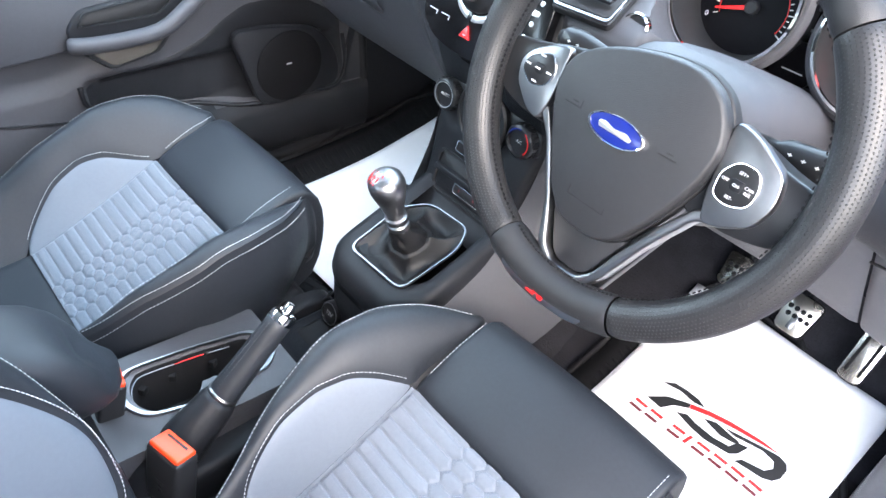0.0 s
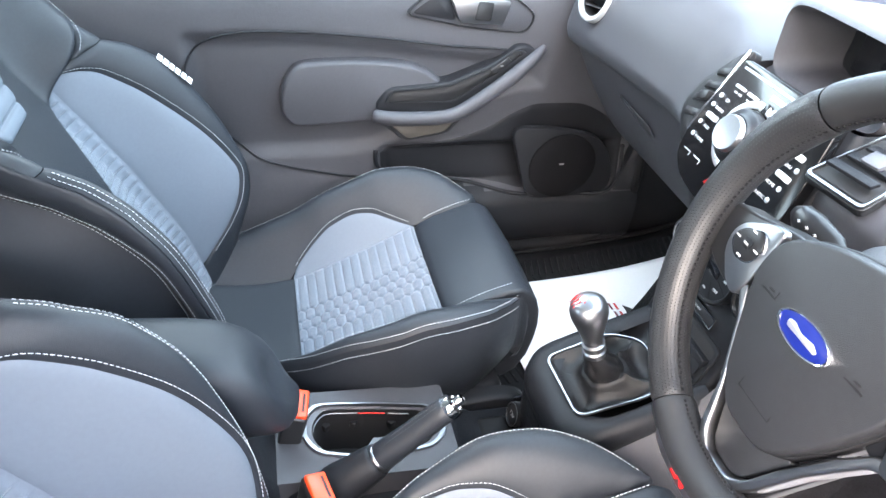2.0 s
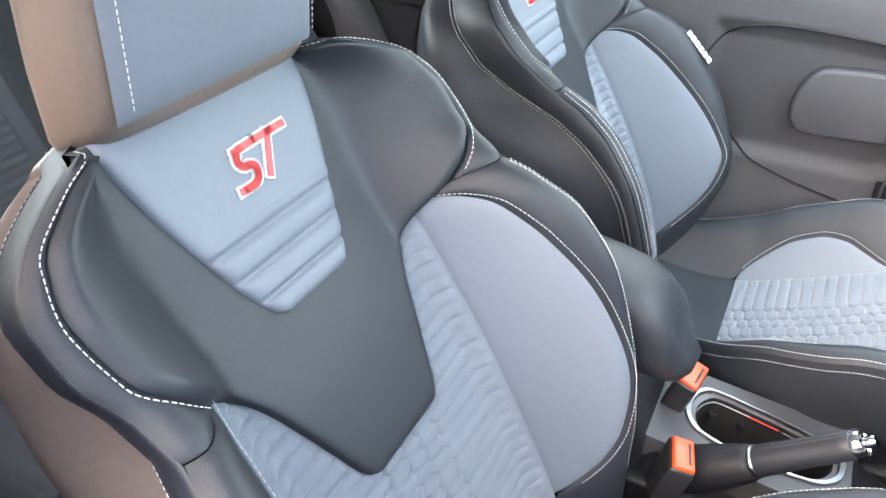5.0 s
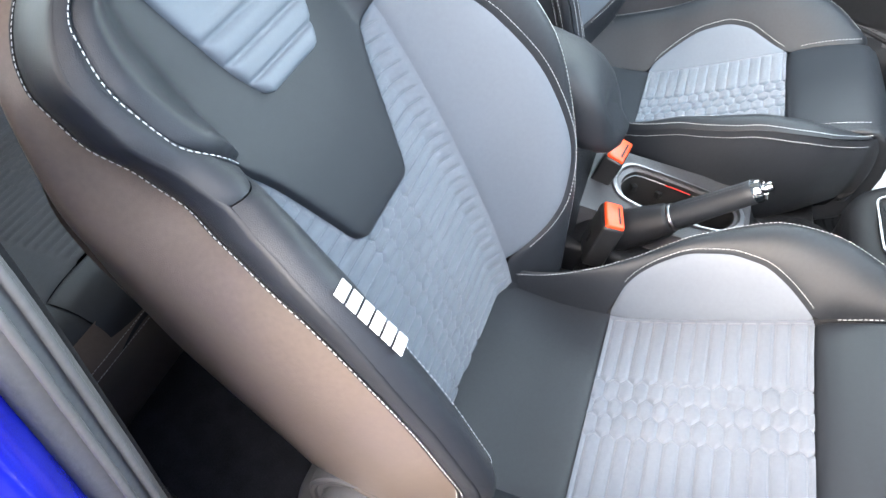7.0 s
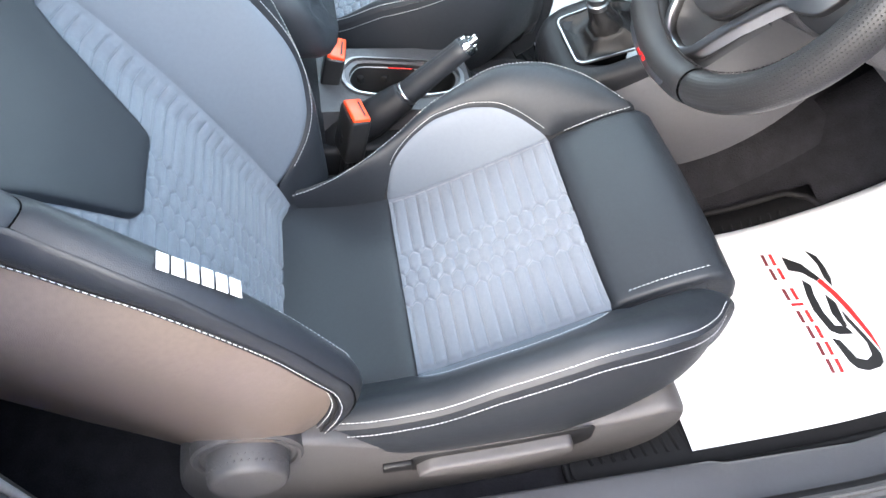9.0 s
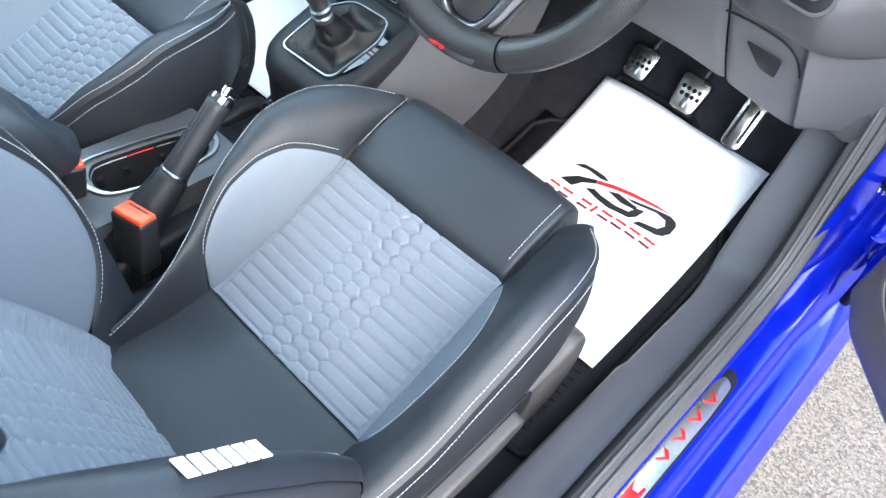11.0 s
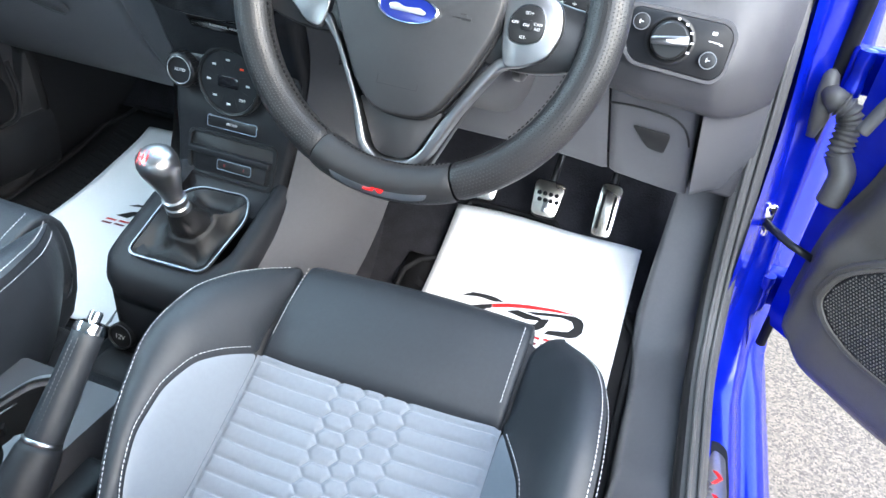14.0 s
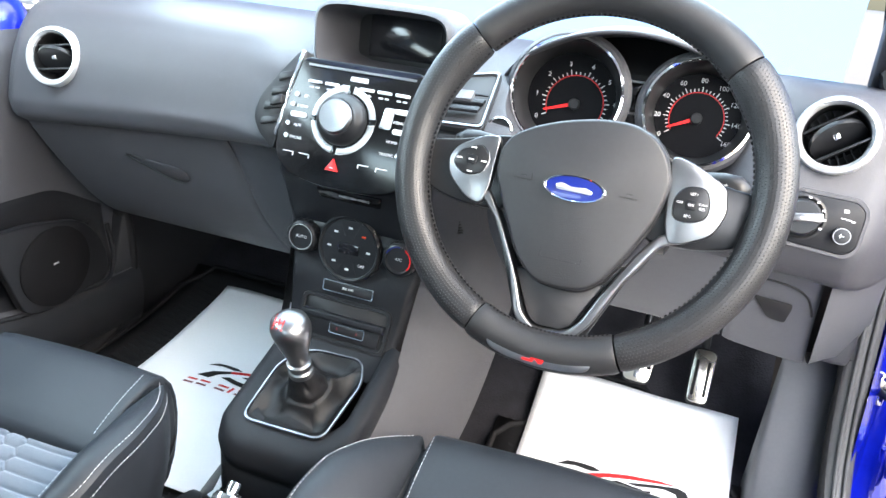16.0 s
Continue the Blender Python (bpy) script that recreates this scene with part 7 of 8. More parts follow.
def door_x(y, z):
    """Depth of the door trim: a swept recess with the armrest shelf growing out of it."""
    x = _dx(z)
    # recess behind the armrest
    top = .850 - .052 * ease((y - .35) / .55)
    bot = .575 + .14 * ease((y - .50) / .42)
    left = .212
    inside = min(z - bot, top - z, (y - left) * 1.2, (.93 - y) * .8)
    x -= .016 * ease(inside / .035)
    # map pocket and lower bulge
    x += .030 * ease((.50 - z) / .05) * ease((z - .30) / .06) * ease((y - .40) / .2) * (1 - .3 * ease((y - 1.05) / .1))
    hollow = min(z - .478, .60 - z, (y - .57) * .6, (1.12 - y) * .8)
    x -= .020 * ease(hollow / .02)
    x += .022 * ease((y - 1.02) / .12) * ease((.80 - z) / .3)
    return x


ny, nz = 150, 90
verts = [Vector((door_x(-.16 + 1.34 * i / ny, .26 + .705 * j / nz), -.16 + 1.34 * i / ny, .26 + (.705 + .012 * (1 - i / ny)) * j / nz)) for j in range(nz + 1) for i in range(ny + 1)]
# lower faces of the trim get a black that paints in their shade
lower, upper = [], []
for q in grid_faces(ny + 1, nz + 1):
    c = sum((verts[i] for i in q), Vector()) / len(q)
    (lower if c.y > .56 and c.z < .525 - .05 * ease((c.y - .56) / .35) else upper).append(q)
# same trim as the driver's door, in a darker colour for its dimmer light
made("trim_panel", verts, upper, DASH, pdoor, "dark grey moulded door trim")
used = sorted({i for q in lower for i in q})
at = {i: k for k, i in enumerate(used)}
made("lower_panel", [verts[i] for i in used], [[at[i] for i in q] for q in lower], DARK, pdoor, "lower door trim, coloured black for its shade")
box("outer_skin", (-.80, -.72, -.16, 1.20, .25, .955), PAINT, pdoor, "blue outer door skin", bevel=.01)
# waist rail and glass run
v, f = tube([(-.703, y, .972 - .028 * (y + .1) / 1.2) for y in [-.15 + 1.33 * i / 30 for i in range(31)]], .010, 8)
made("glass_run", v, f, RUBBER, pdoor, "black rubber glass run")
v, f = tube([(-.712, y, .978 - .028 * (y + .1) / 1.2) for y in [-.15 + 1.33 * i / 30 for i in range(31)]], .005, 8)
made("waist_strip", v, f, CHROME, pdoor, "thin bright waist strip")


def door_frame(x, y, z):
    return frame_m((x, y, z), -Y3, Z3, X3)


# swage step round the recess, its shading drawn as a thin dark tube
loop_ = smooth_line([(.872, .803), (.80, .811), (.706, .819), (.577, .836), (.45, .848), (.34, .852), (.275, .843), (.236, .818), (.215, .780), (.218, .742), (.243, .688), (.273, .640), (.323, .590), (.385, .564), (.46, .545), (.556, .526)], 6)
v, f = tube([(door_x(y, z) + .003, y, z) for y, z in loop_], .0024, 6)
made("swage_shade_line", v, f, DARK, pdoor, "dark line drawn for the swage step's shading")
# arm pad
pad = rounded([(-.381, .690), (-.384, .745), (-.412, .791), (-.50, .796), (-.60, .791), (-.66, .778), (-.712, .737), (-.70, .70), (-.575, .668), (-.405, .660)], .026, 6)
slab("arm_pad", pad, .040, door_frame(-.690, 0, 0), DASH, pdoor, "padded elbow rest", bevel=.016, segs=5)
# pull handle: cup, shelf and rising grip
cup = rounded([(-.563, .708), (-.592, .741), (-.715, .749), (-.809, .788), (-.846, .820), (-.874, .820), (-.900, .798), (-.822, .733), (-.748, .676), (-.717, .634), (-.625, .621), (-.574, .668)], .014, 5)
hd = slab("pull_handle", cup, .044, door_frame(-.688, 0, 0), DARK, pdoor, "black moulded pull handle", bevel=.010, segs=4)
band("handle_lip", rounded([(-.582, .712), (-.598, .737), (-.714, .744), (-.806, .783), (-.846, .814), (-.868, .808), (-.800, .755), (-.722, .706)], .008, 4), rounded([(-.588, .713), (-.602, .732), (-.713, .739), (-.803, .777), (-.844, .807), (-.858, .804), (-.797, .760), (-.722, .711)], .007, 4), .006, door_frame(-.645, 0, 0), SATIN_BLACK, hd, bevel=.002)
# the hollow's shade is a thin black plate
slab("handle_pocket", rounded([(-.588, .713), (-.602, .732), (-.713, .739), (-.803, .777), (-.844, .807), (-.858, .804), (-.797, .760), (-.722, .711)], .007, 4), .0012, door_frame(-.6442, 0, 0), RECESS, hd, "hollow, its shade drawn as a black plate", bevel=.0004)
scoop = rounded([(-.584, .664), (-.626, .626), (-.715, .640), (-.744, .672)], .012, 5)
band("scoop_rim", scoop, ring_of(scoop, .86), .006, door_frame(-.645, 0, 0), SATIN_BLACK, hd, bevel=.002)
slab("lower_pocket", ring_of(scoop, .86), .0012, door_frame(-.6442, 0, 0), DOOR_TRIM, hd, "grey scooped pocket", bevel=.0004)
sw = slab("window_switch", rounded([(-.792, .776), (-.826, .800), (-.836, .791), (-.802, .767)], .004, 3), .010, door_frame(-.644, 0, 0), SATIN_BLACK, hd, bevel=.0015)
bars("switch_mark", [(-.818, -.812, .783, .785)], door_frame(-.6338, 0, 0), GREY_PRINT, sw)
v, f = tube(smooth_line([(-.634, .560, .688), (-.622, .590, .687), (-.617, .650, .686), (-.617, .715, .690), (-.619, .765, .716), (-.624, .830, .760), (-.634, .880, .798), (-.650, .905, .815)], 4), [.012] + [.0165] * 21 + [.0155, .0145, .0135, .012, .010, .008, .006], 16, flat=.85)
made("grip_bar", v, f, DASH, hd, "smooth dark grey grip bar")
# door release in its bezel
bz = rounded([(-.620, .880), (-.672, .922), (-.763, .926), (-.835, .912), (-.884, .874), (-.864, .839), (-.749, .853)], .022, 6)
bezel = slab("handle_bezel", bz, .012, door_frame(-.672, 0, 0), DASH, pdoor, "oval handle bezel", bevel=.005, segs=3)
band("bezel_line", ring_of(bz, 1.02), ring_of(bz, .98), .0075, door_frame(-.664, 0, 0), SATIN_BLACK, bezel, bevel=.002)
slab("bezel_hollow", rounded([(-.634, .882), (-.676, .912), (-.706, .914), (-.722, .866)], .012, 4), .0008, door_frame(-.6605, 0, 0), DARK, bezel, bevel=.0003)
rel = rounded([(-.704, .917), (-.828, .905), (-.814, .858), (-.728, .865)], .009, 4)
slab("release_handle", rel, .010, door_frame(-.661, 0, 0), SATIN_METAL, bezel, "satin silver door release", bevel=.003, segs=3)
slab("release_hollow", rounded([(-.762, .905), (-.792, .902), (-.788, .868), (-.756, .870)], .004, 3), .0012, door_frame(-.6507, 0, 0), RECESS, bezel, bevel=.0003)
# loudspeaker
spk = rounded([(-.852, .645), (-.95, .640), (-1.06, .615), (-1.105, .55), (-1.11, .472), (-.95, .462), (-.905, .475)], .035, 5)
SPX = max(door_x(.90 + .2 * i / 10, .48 + .15 * j / 10) for i in range(11) for j in range(11))
sp = slab("speaker_panel", spk, .016, door_frame(SPX - .010, 0, 0), DARK, pdoor, "raised speaker panel", bevel=.006, segs=3)
turned("speaker_grille", [(.078, -.01), (.078, .002), (.075, .004), (.04, .0065), (.0, .0075)], door_frame(SPX + .007, .982, .546) , MESH_GRILLE, sp, "black round speaker grille", 40)
bars("speaker_mark", [(-.006, .006, -.0015, .0015)], door_frame(SPX + .0148, .976, .556), GREY_PRINT, sp)
# black sheet over the hollow round the loudspeaker
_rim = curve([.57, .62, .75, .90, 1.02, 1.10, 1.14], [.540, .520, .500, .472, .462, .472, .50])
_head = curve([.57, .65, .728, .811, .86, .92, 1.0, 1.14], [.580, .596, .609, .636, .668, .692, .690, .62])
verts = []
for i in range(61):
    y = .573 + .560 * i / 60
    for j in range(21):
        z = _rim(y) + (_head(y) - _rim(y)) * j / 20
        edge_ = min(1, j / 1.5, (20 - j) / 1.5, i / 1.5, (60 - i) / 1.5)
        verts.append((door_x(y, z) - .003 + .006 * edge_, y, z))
made("hollow_sheet", verts, [q[::-1] for q in grid_faces(21, 61)], DARK, pdoor, "black sheet over the door hollow")
# pocket rim
v, f = tube([(door_x(y, z) + .004, y, z) for y, z in smooth_line([(.57, .59), (.575, .55), (.62, .520), (.75, .500), (.90, .474), (1.02, .470), (1.10, .474), (1.13, .51), (1.13, .58)], 5)], .005, 8)
made("pocket_rim", v, f, DARK, pdoor, "moulded pocket rim")
# glass
made("window_glass", [(-.712, -.15, .97), (-.712, 1.20, .95), (-.60, .78, 1.37), (-.57, -.10, 1.39)], [(0, 1, 2, 3)], GLASS, pdoor, "clear side window").visible_shadow = False
# mirror seen through the glass
mir = thing("door_mirror", (-.84, 1.05, .93), "black door mirror on the passenger side", "door mirror")
rings = []
for x, k in ((-.765, .25), (-.79, .75), (-.83, .98), (-.90, 1.0), (-.955, .85), (-.975, .45)):
    rings.append([Vector((x, 1.06 + .045 * k * math.cos(a), .965 + .075 * k * math.copysign(abs(math.sin(a)) ** .7, math.sin(a)))) for a in [2 * math.pi * i / 28 for i in range(28)]])
v, f = loft(rings)
made("housing", v, f, PAINT, mir, "blue mirror housing")
slab("mirror_glass", rounded([(-.07, -.06), (.07, -.055), (.075, .055), (-.065, .06)], .02, 4), .003, frame_m((-.875, 1.012, .965), X3, Z3, -Y3), CHROME, mir, "mirror glass", bevel=.001)
box("mirror_arm", (-.80, -.70, 1.03, 1.10, .915, .945), DARK, mir, bevel=.01)

# ---- driver's door, standing open ----
ddoor = thing("driver_door", (.85, 1.1, .4), "open driver's door with grey trim and speaker grille", "car door")
DU, DNV = Vector((.69, -.724, 0)), Vector((-.724, -.69, 0))
DM = frame_m((.850, 1.085, 0), DU, Z3, DNV)


def dd(s, z, n):
    return DM @ Vector((s, z, n))


def dd_n(s, z):
    n = .030 + .034 * ease((z - .46) / .05)
    n += .018 * ease((.62 - abs(z - .58) * 4) / .5) * ease((s - .03) / .05) * .6
    n -= .030 * ease((z - .66) / .04) * (1 - ease((s - .02) / .30)) * .6
    n += .03 * ease((z - .72) / .10) * ease((s - .1) / .2)
    n *= ease((s + .03) / .05) * .85 + .15
    return n
low_edge = curve([-.03, .03, .08, .15, .22, .30, 1.1], [.54, .515, .480, .463, .474, .484, .49])
front_edge = curve([.45, .60, .676, .758, .861, 1.0], [-.03, -.024, -.016, .010, .030, .055])
rows = []
for i in range(61):
    q = 1.05 * (i / 60) ** 1.3
    z0 = low_edge(q - .03)
    row = []
    for k in range(41):
        z = z0 + (1.0 - z0) * (k / 40) ** 1.2
        s = front_edge(z) + q * (1 - front_edge(z) / 1.05)
        row.append(dd(s, z, dd_n(q - .03, z) if k else .0))
    rows.append(row)
v, f = loft(rows, (False, False), False)
made("trim_panel", v, f, DOOR_TRIM, ddoor, "dark grey moulded door trim")
gr = rounded([(.060, .615), (.072, .662), (.115, .703), (.17, .730), (.30, .752), (.37, .70), (.34, .625), (.25, .590), (.19, .577), (.13, .578), (.085, .592)], .025, 5)
GN = max(dd_n(.06 + .3 * i / 12, .58 + .17 * j / 12) for i in range(13) for j in range(13)) + .001
band("grille_rim", ring_of(gr, 1.07), ring_of(gr, 1.0), .007, DM @ Matrix.Translation((0, 0, GN - .002)), DOOR_TRIM, ddoor, "speaker grille rim", bevel=.002)
slab("grille_surround", ring_of(gr, 1.16), .012, DM @ Matrix.Translation((0, 0, GN - .012)), DOOR_TRIM, ddoor, "moulded speaker surround", bevel=.008, segs=4)
gs = slab("speaker_grille", gr, .003, DM @ Matrix.Translation((0, 0, GN)), RECESS, ddoor, "black speaker grille", bevel=.001)


def within(poly, x, y):
    c = False
    for (x0, y0), (x1, y1) in zip(poly, poly[1:] + poly[:1]):
        if (y0 > y) != (y1 > y) and x < (x1 - x0) * (y - y0) / (y1 - y0) + x0:
            c = not c
    return c


gv, gf = [], []
gi = ring_of(gr, .98)
for a in range(72):
    for b in range(44):
        s, z = .055 + a * .0046 + (b % 2) * .0023, .572 + b * .0042
        if not within(gi, s, z):
            continue
        k = len(gv)
        c = DM @ Vector((s, z, GN + .003))
        gv += [c - DU * .0017, c - Z3 * .0017, c + DU * .0017, c + Z3 * .0017, c + DNV * .0014]
        gf += [(k, k + 1, k + 4), (k + 1, k + 2, k + 4), (k + 2, k + 3, k + 4), (k + 3, k, k + 4)]
tagged(made("grille_weave", gv, gf, DOOR_TRIM, gs, "woven grille texture", smooth=False), kind="stuff")
rows = []
for i in range(31):
    s = -.05 + 1.1 * i / 30
    rows.append([dd(s, z, n) for z, n in ((.47, -.055), (.455, -.03), (.465, -.005), (.50, .0), (1.02, .0), (1.02, -.06))])
v, f = loft(rows, (True, True), True)
soften(made("door_shell", v, f, PAINT, ddoor, "blue painted door shell"), 40)
v, f = tube([dd(-.045, .42, -.01), dd(-.048, .60, -.012), dd(-.048, .80, -.012), dd(-.04, 1.0, -.012)], .008, 8)
made("edge_seal", v, f, RUBBER, ddoor)
for z in (.50, .86):
    hinge = box("hinge", (.790, .86, 1.160, 1.195, z - .03, z + .03), PAINT, ddoor, "blue painted hinge", bevel=.006)
    turned("hinge_knuckle", [(.0, -.034), (.011, -.033), (.012, -.012), (.0105, -.010), (.0105, .010), (.012, .012), (.011, .033), (.0, .034)], Matrix.Translation((.803, 1.152, z)), PAINT, hinge, "", 20)
    turned("hinge_bolt", [(.008, 0), (.008, .005), (.005, .007), (0, .0072)], frame_m((.835, 1.160, z), X3, Z3, -Y3), SATIN_METAL, hinge, "bare steel bolt", 12)
strap = thing("check_strap", (.763, 1.155, .627), "steel door check strap and bracket", "door check")
box("bracket", (.745, .775, 1.142, 1.158, .600, .655), CHROME, strap, bevel=.004)
for z in (.612, .643):
    turned("bolt", [(.009, 0), (.009, .005), (.006, .008), (0, .0085)], frame_m((.760, 1.142, z), X3, Z3, -Y3), CHROME, strap, "", 14)
v, f = tube([(.762, 1.140, .628), (.80, 1.10, .622), (.835, 1.085, .615)], .006, 8, flat=.5)
made("strap", v, f, SATIN_BLACK, strap)
boot = thing("wiring_boot", (.82, 1.19, .76), "corrugated grey rubber wiring boot in the door hinge", "cable boot")
pts = smooth_line([(.789, 1.125, .828), (.804, 1.122, .820), (.811, 1.12, .802), (.811, 1.117, .780), (.813, 1.113, .757)], 12)
v, f = tube(pts, [.0150 + .0024 * math.cos(i * math.pi * .5) for i in range(len(pts))], 18)
made("bellows", v, f, BOOT_RUBBER, boot)
v, f = tube([(.771, 1.150, .862), (.772, 1.148, .855), (.774, 1.142, .832), (.776, 1.138, .80), (.774, 1.136, .772)], [.004, .010, .0135, .012, .006], 18)
made("body_plug", v, f, BOOT_RUBBER, boot, "long oval rubber plug")
v, f = tube([(.774, 1.140, .835), (.782, 1.130, .832), (.792, 1.124, .826)], [.012, .015, .0165], 18)
made("elbow", v, f, BOOT_RUBBER, boot, "smooth rubber elbow")
v, f = tube(smooth_line([(.813, 1.113, .760), (.822, 1.098, .745), (.821, 1.092, .724), (.819, 1.091, .704)], 4), .0165, 18)
made("sleeve", v, f, BOOT_RUBBER, boot, "smooth rubber sleeve")
v, f = tube(smooth_line([(.809, 1.05, .823), (.816, 1.05, .843), (.824, 1.05, .864), (.841, 1.05, .891), (.87, 1.045, .93)], 5), .0085, 12)
made("door_seal", v, f, SEAL, ddoor, "grey rubber door seal")
tagged(box("gap_seal", (.776, .797, 1.175, 1.23, .40, 1.0), RUBBER, bevel=.008), "black rubber hinge gap seal", "seal", kind="structure")

# ---- floor mats, paper mats and rear bench ----
def floor_mat(x0, x1, y0, y1, label, tongue=None):
    zf = lambda x, y: floor_at(x, y) + .010
    mat_ = thing("rubber_mat", ((x0 + x1) / 2, (y0 + y1) / 2, floor_z(.9)), label, "floor mat", "rubber mats")
    sheet("mat", x0, x1, y0, y1, zf, RUBBER, 10, 40, .006, "", mat_)
    edge = [(x0 + .02, y0), (x1 - .02, y0), (x1, y0 + .02), (x1, y1 - .06), (x1 - .05, y1), (x0 + .05, y1), (x0, y1 - .06), (x0, y0 + .02)]
    if tongue:
        a, b, y2 = tongue
        sheet("mat_tongue", a, b, y1, y2, zf, RUBBER, 8, 12, .006, "", mat_)
        edge = edge[:3] + [(x1, y1 - .045), (x1 - .03, y1 - .005), (b + .02, y1), (b + .005, y1 + .015), (b, y2 - .012), (b - .015, y2), (a + .01, y2), (a, y2 - .015), (a - .002, y1 + .012), (a - .012, y1), (x0 + .025, y1 - .014), (x0 + .004, y1 - .04), (x0, y0 + .02)]
    pts = []
    for a, b in zip(edge, edge[1:] + edge[:1]):
        for i in range(10):
            x, y = a[0] + (b[0] - a[0]) * i / 10, a[1] + (b[1] - a[1]) * i / 10
            pts.append((x, y, zf(x, y) + .003))
    v, f = tube(pts, .006, 8, closed=True)
    made("border", v, f, RUBBER, mat_)
    rv, rf = [], []
    for j in range(int((y1 - y0 - .06) / .016)):
        y = y0 + .03 + j * .016
        for i in range(6):
            xa, xb = x0 + .03 + (x1 - x0 - .06) * i / 6 + .004, x0 + .03 + (x1 - x0 - .06) * (i + 1) / 6 - .004
            yo = .006 if i % 2 else -.006
            k = len(rv)
            for x, yy, h in ((xa, y - yo, 0), (xb, y + yo, 0), (xb, y + yo + .006, 0), (xa, y - yo + .006, 0), (xa, y - yo + .002, .003), (xb, y + yo + .002, .003), (xb, y + yo + .004, .003), (xa, y - yo + .004, .003)):
                rv.append((x, yy, zf(x, yy) + h))
            rf += [(k + 4, k + 5, k + 6, k + 7), (k, k + 1, k + 5, k + 4), (k + 1, k + 2, k + 6, k + 5), (k + 2, k + 3, k + 7, k + 6), (k + 3, k, k + 4, k + 7)]
    tagged(made("tread_rib", rv, rf, RUBBER, mat_, "moulded tread ribs", smooth=False), kind="stuff")
    return mat_


floor_mat(.208, .638, .62, 1.153, "black rubber floor mat on the driver's side", (.274, .462, 1.271))
floor_mat(-.632, -.205, .60, 1.38, "black rubber floor mat on the passenger side")


def paper_mat(x0, x1, y0, y1, label, LOGO_Y, lift=0.0, aside=0.0):
    """A printed paper mat lying on the rubber mat, curling up at its front."""
    zf = lambda x, y: floor_at(x, y) + .0185 + lift + .012 * ease((y - 1.1) / .15) * (.5 + .5 * math.sin(9 * (x - x0))) + .003 * math.sin(23 * x) * math.sin(11 * y)
    pm = thing("paper_mat", ((x0 + x1) / 2, (y0 + y1) / 2, floor_z(1.0) + .02), label, "paper mat", "paper mats")
    sheet("paper", x0, x1, y0, y1, zf, PAPER, 24, 40, .0006, "", pm)
    cx = (x0 + x1) / 2 + aside

    def ink(name, poly, mat, lab=""):
        # a printed patch that follows the paper
        pts = []
        for (a, b), (c, d) in zip(poly, poly[1:] + poly[:1]):
            m = max(1, int(math.hypot(c - a, d - b) / .012))
            pts += [(a + (c - a) * i / m, b + (d - b) * i / m) for i in range(m)]
        bm = bmesh.new()
        vs = [bm.verts.new((cx + a, LOGO_Y + b, zf(cx + a, LOGO_Y + b) + .0009)) for a, b in pts]
        fc = bm.faces.new(vs)
        bmesh.ops.triangulate(bm, faces=[fc])
        bm.normal_update()
        if sum(q.normal.z for q in bm.faces) < 0:
            bmesh.ops.reverse_faces(bm, faces=bm.faces[:])
        part(name, bm, mat, pm, lab, smooth=False)

    # plain slanted bars where the red words stand
    x = -.119
    for k in range(9):
        if k == 2:
            x += .012
            continue
        w = .008 if k == 4 else .0225
        b = .012 * (x + .119) / .24 - .001
        if k == 4:
            ink("print_bar", [(x, b - .0165), (x + .0055, b - .0165), (x + .009, b), (x + .0035, b)], RED_INK, "printed bar")
        else:
            ink("print_bar", [(x, b - .0165), (x + w, b - .0165), (x + w + .001, b - .0115), (x + .001, b - .0115)], DARK_RED_INK, "printed bar")
            ink("print_bar", [(x + .0025, b - .005), (x + w + .0025, b - .005), (x + w + .0035, b), (x + .0035, b)], RED_INK, "printed bar")
        x += w + .0065
    ink("small_print", [(.016, -.0285), (.118, -.0250), (.118, -.0230), (.016, -.0265)], GREY_INK, "fine grey print")
    # black and red emblem: bands with a swoosh across them
    ink("emblem_band", [(-.1045, .046), (-.088, .057), (-.066, .0592), (-.044, .0585), (-.029, .0538), (-.047, .0499), (-.0735, .0518)], INK, "black emblem band")
    ink("emblem_swoosh", [(-.106, .0108), (-.083, .0318), (-.049, .0451), (-.046, .0381), (-.067, .0263), (-.0786, .0099)], INK, "black end of the swoosh")
    ink("emblem_swoosh", [(-.0485, .0452), (-.018, .0545), (.0133, .0608), (.063, .0671), (.0987, .0674), (.065, .0623), (.016, .0539), (-.015, .0475), (-.0455, .0382)], RED_INK, "red emblem swoosh")
    ink("emblem_band", [(-.0562, .0206), (-.0415, .0282), (-.0236, .0246), (.0084, .0232), (.0341, .0279), (.0397, .0408), (.0551, .045), (.0502, .0274), (.0411, .0181), (.0023, .0118), (-.0253, .0143)], INK, "black emblem band")
    ink("emblem_band", [(-.0206, .0386), (-.0015, .046), (.0233, .0435), (.0414, .0431), (.0378, .0367), (.0145, .0327)], INK, "black emblem band")
    ink("emblem_band", [(.0112, .0469), (.066, .0593), (.0946, .0647), (.108, .062), (.1135, .055), (.1143, .0391), (.1075, .028), (.0956, .0217), (.0527, .0148), (.0592, .0242), (.0914, .0329), (.0984, .0439), (.093, .0529), (.0727, .0552), (.03, .0456)], INK, "black emblem bow")
    return pm


paper_mat(.262, .612, .80, 1.252, "white printed paper mat on the driver's floor", 1.045)
paper_mat(-.512, -.152, .80, 1.331, "white printed paper mat on the passenger floor", 1.052, .004, .048)

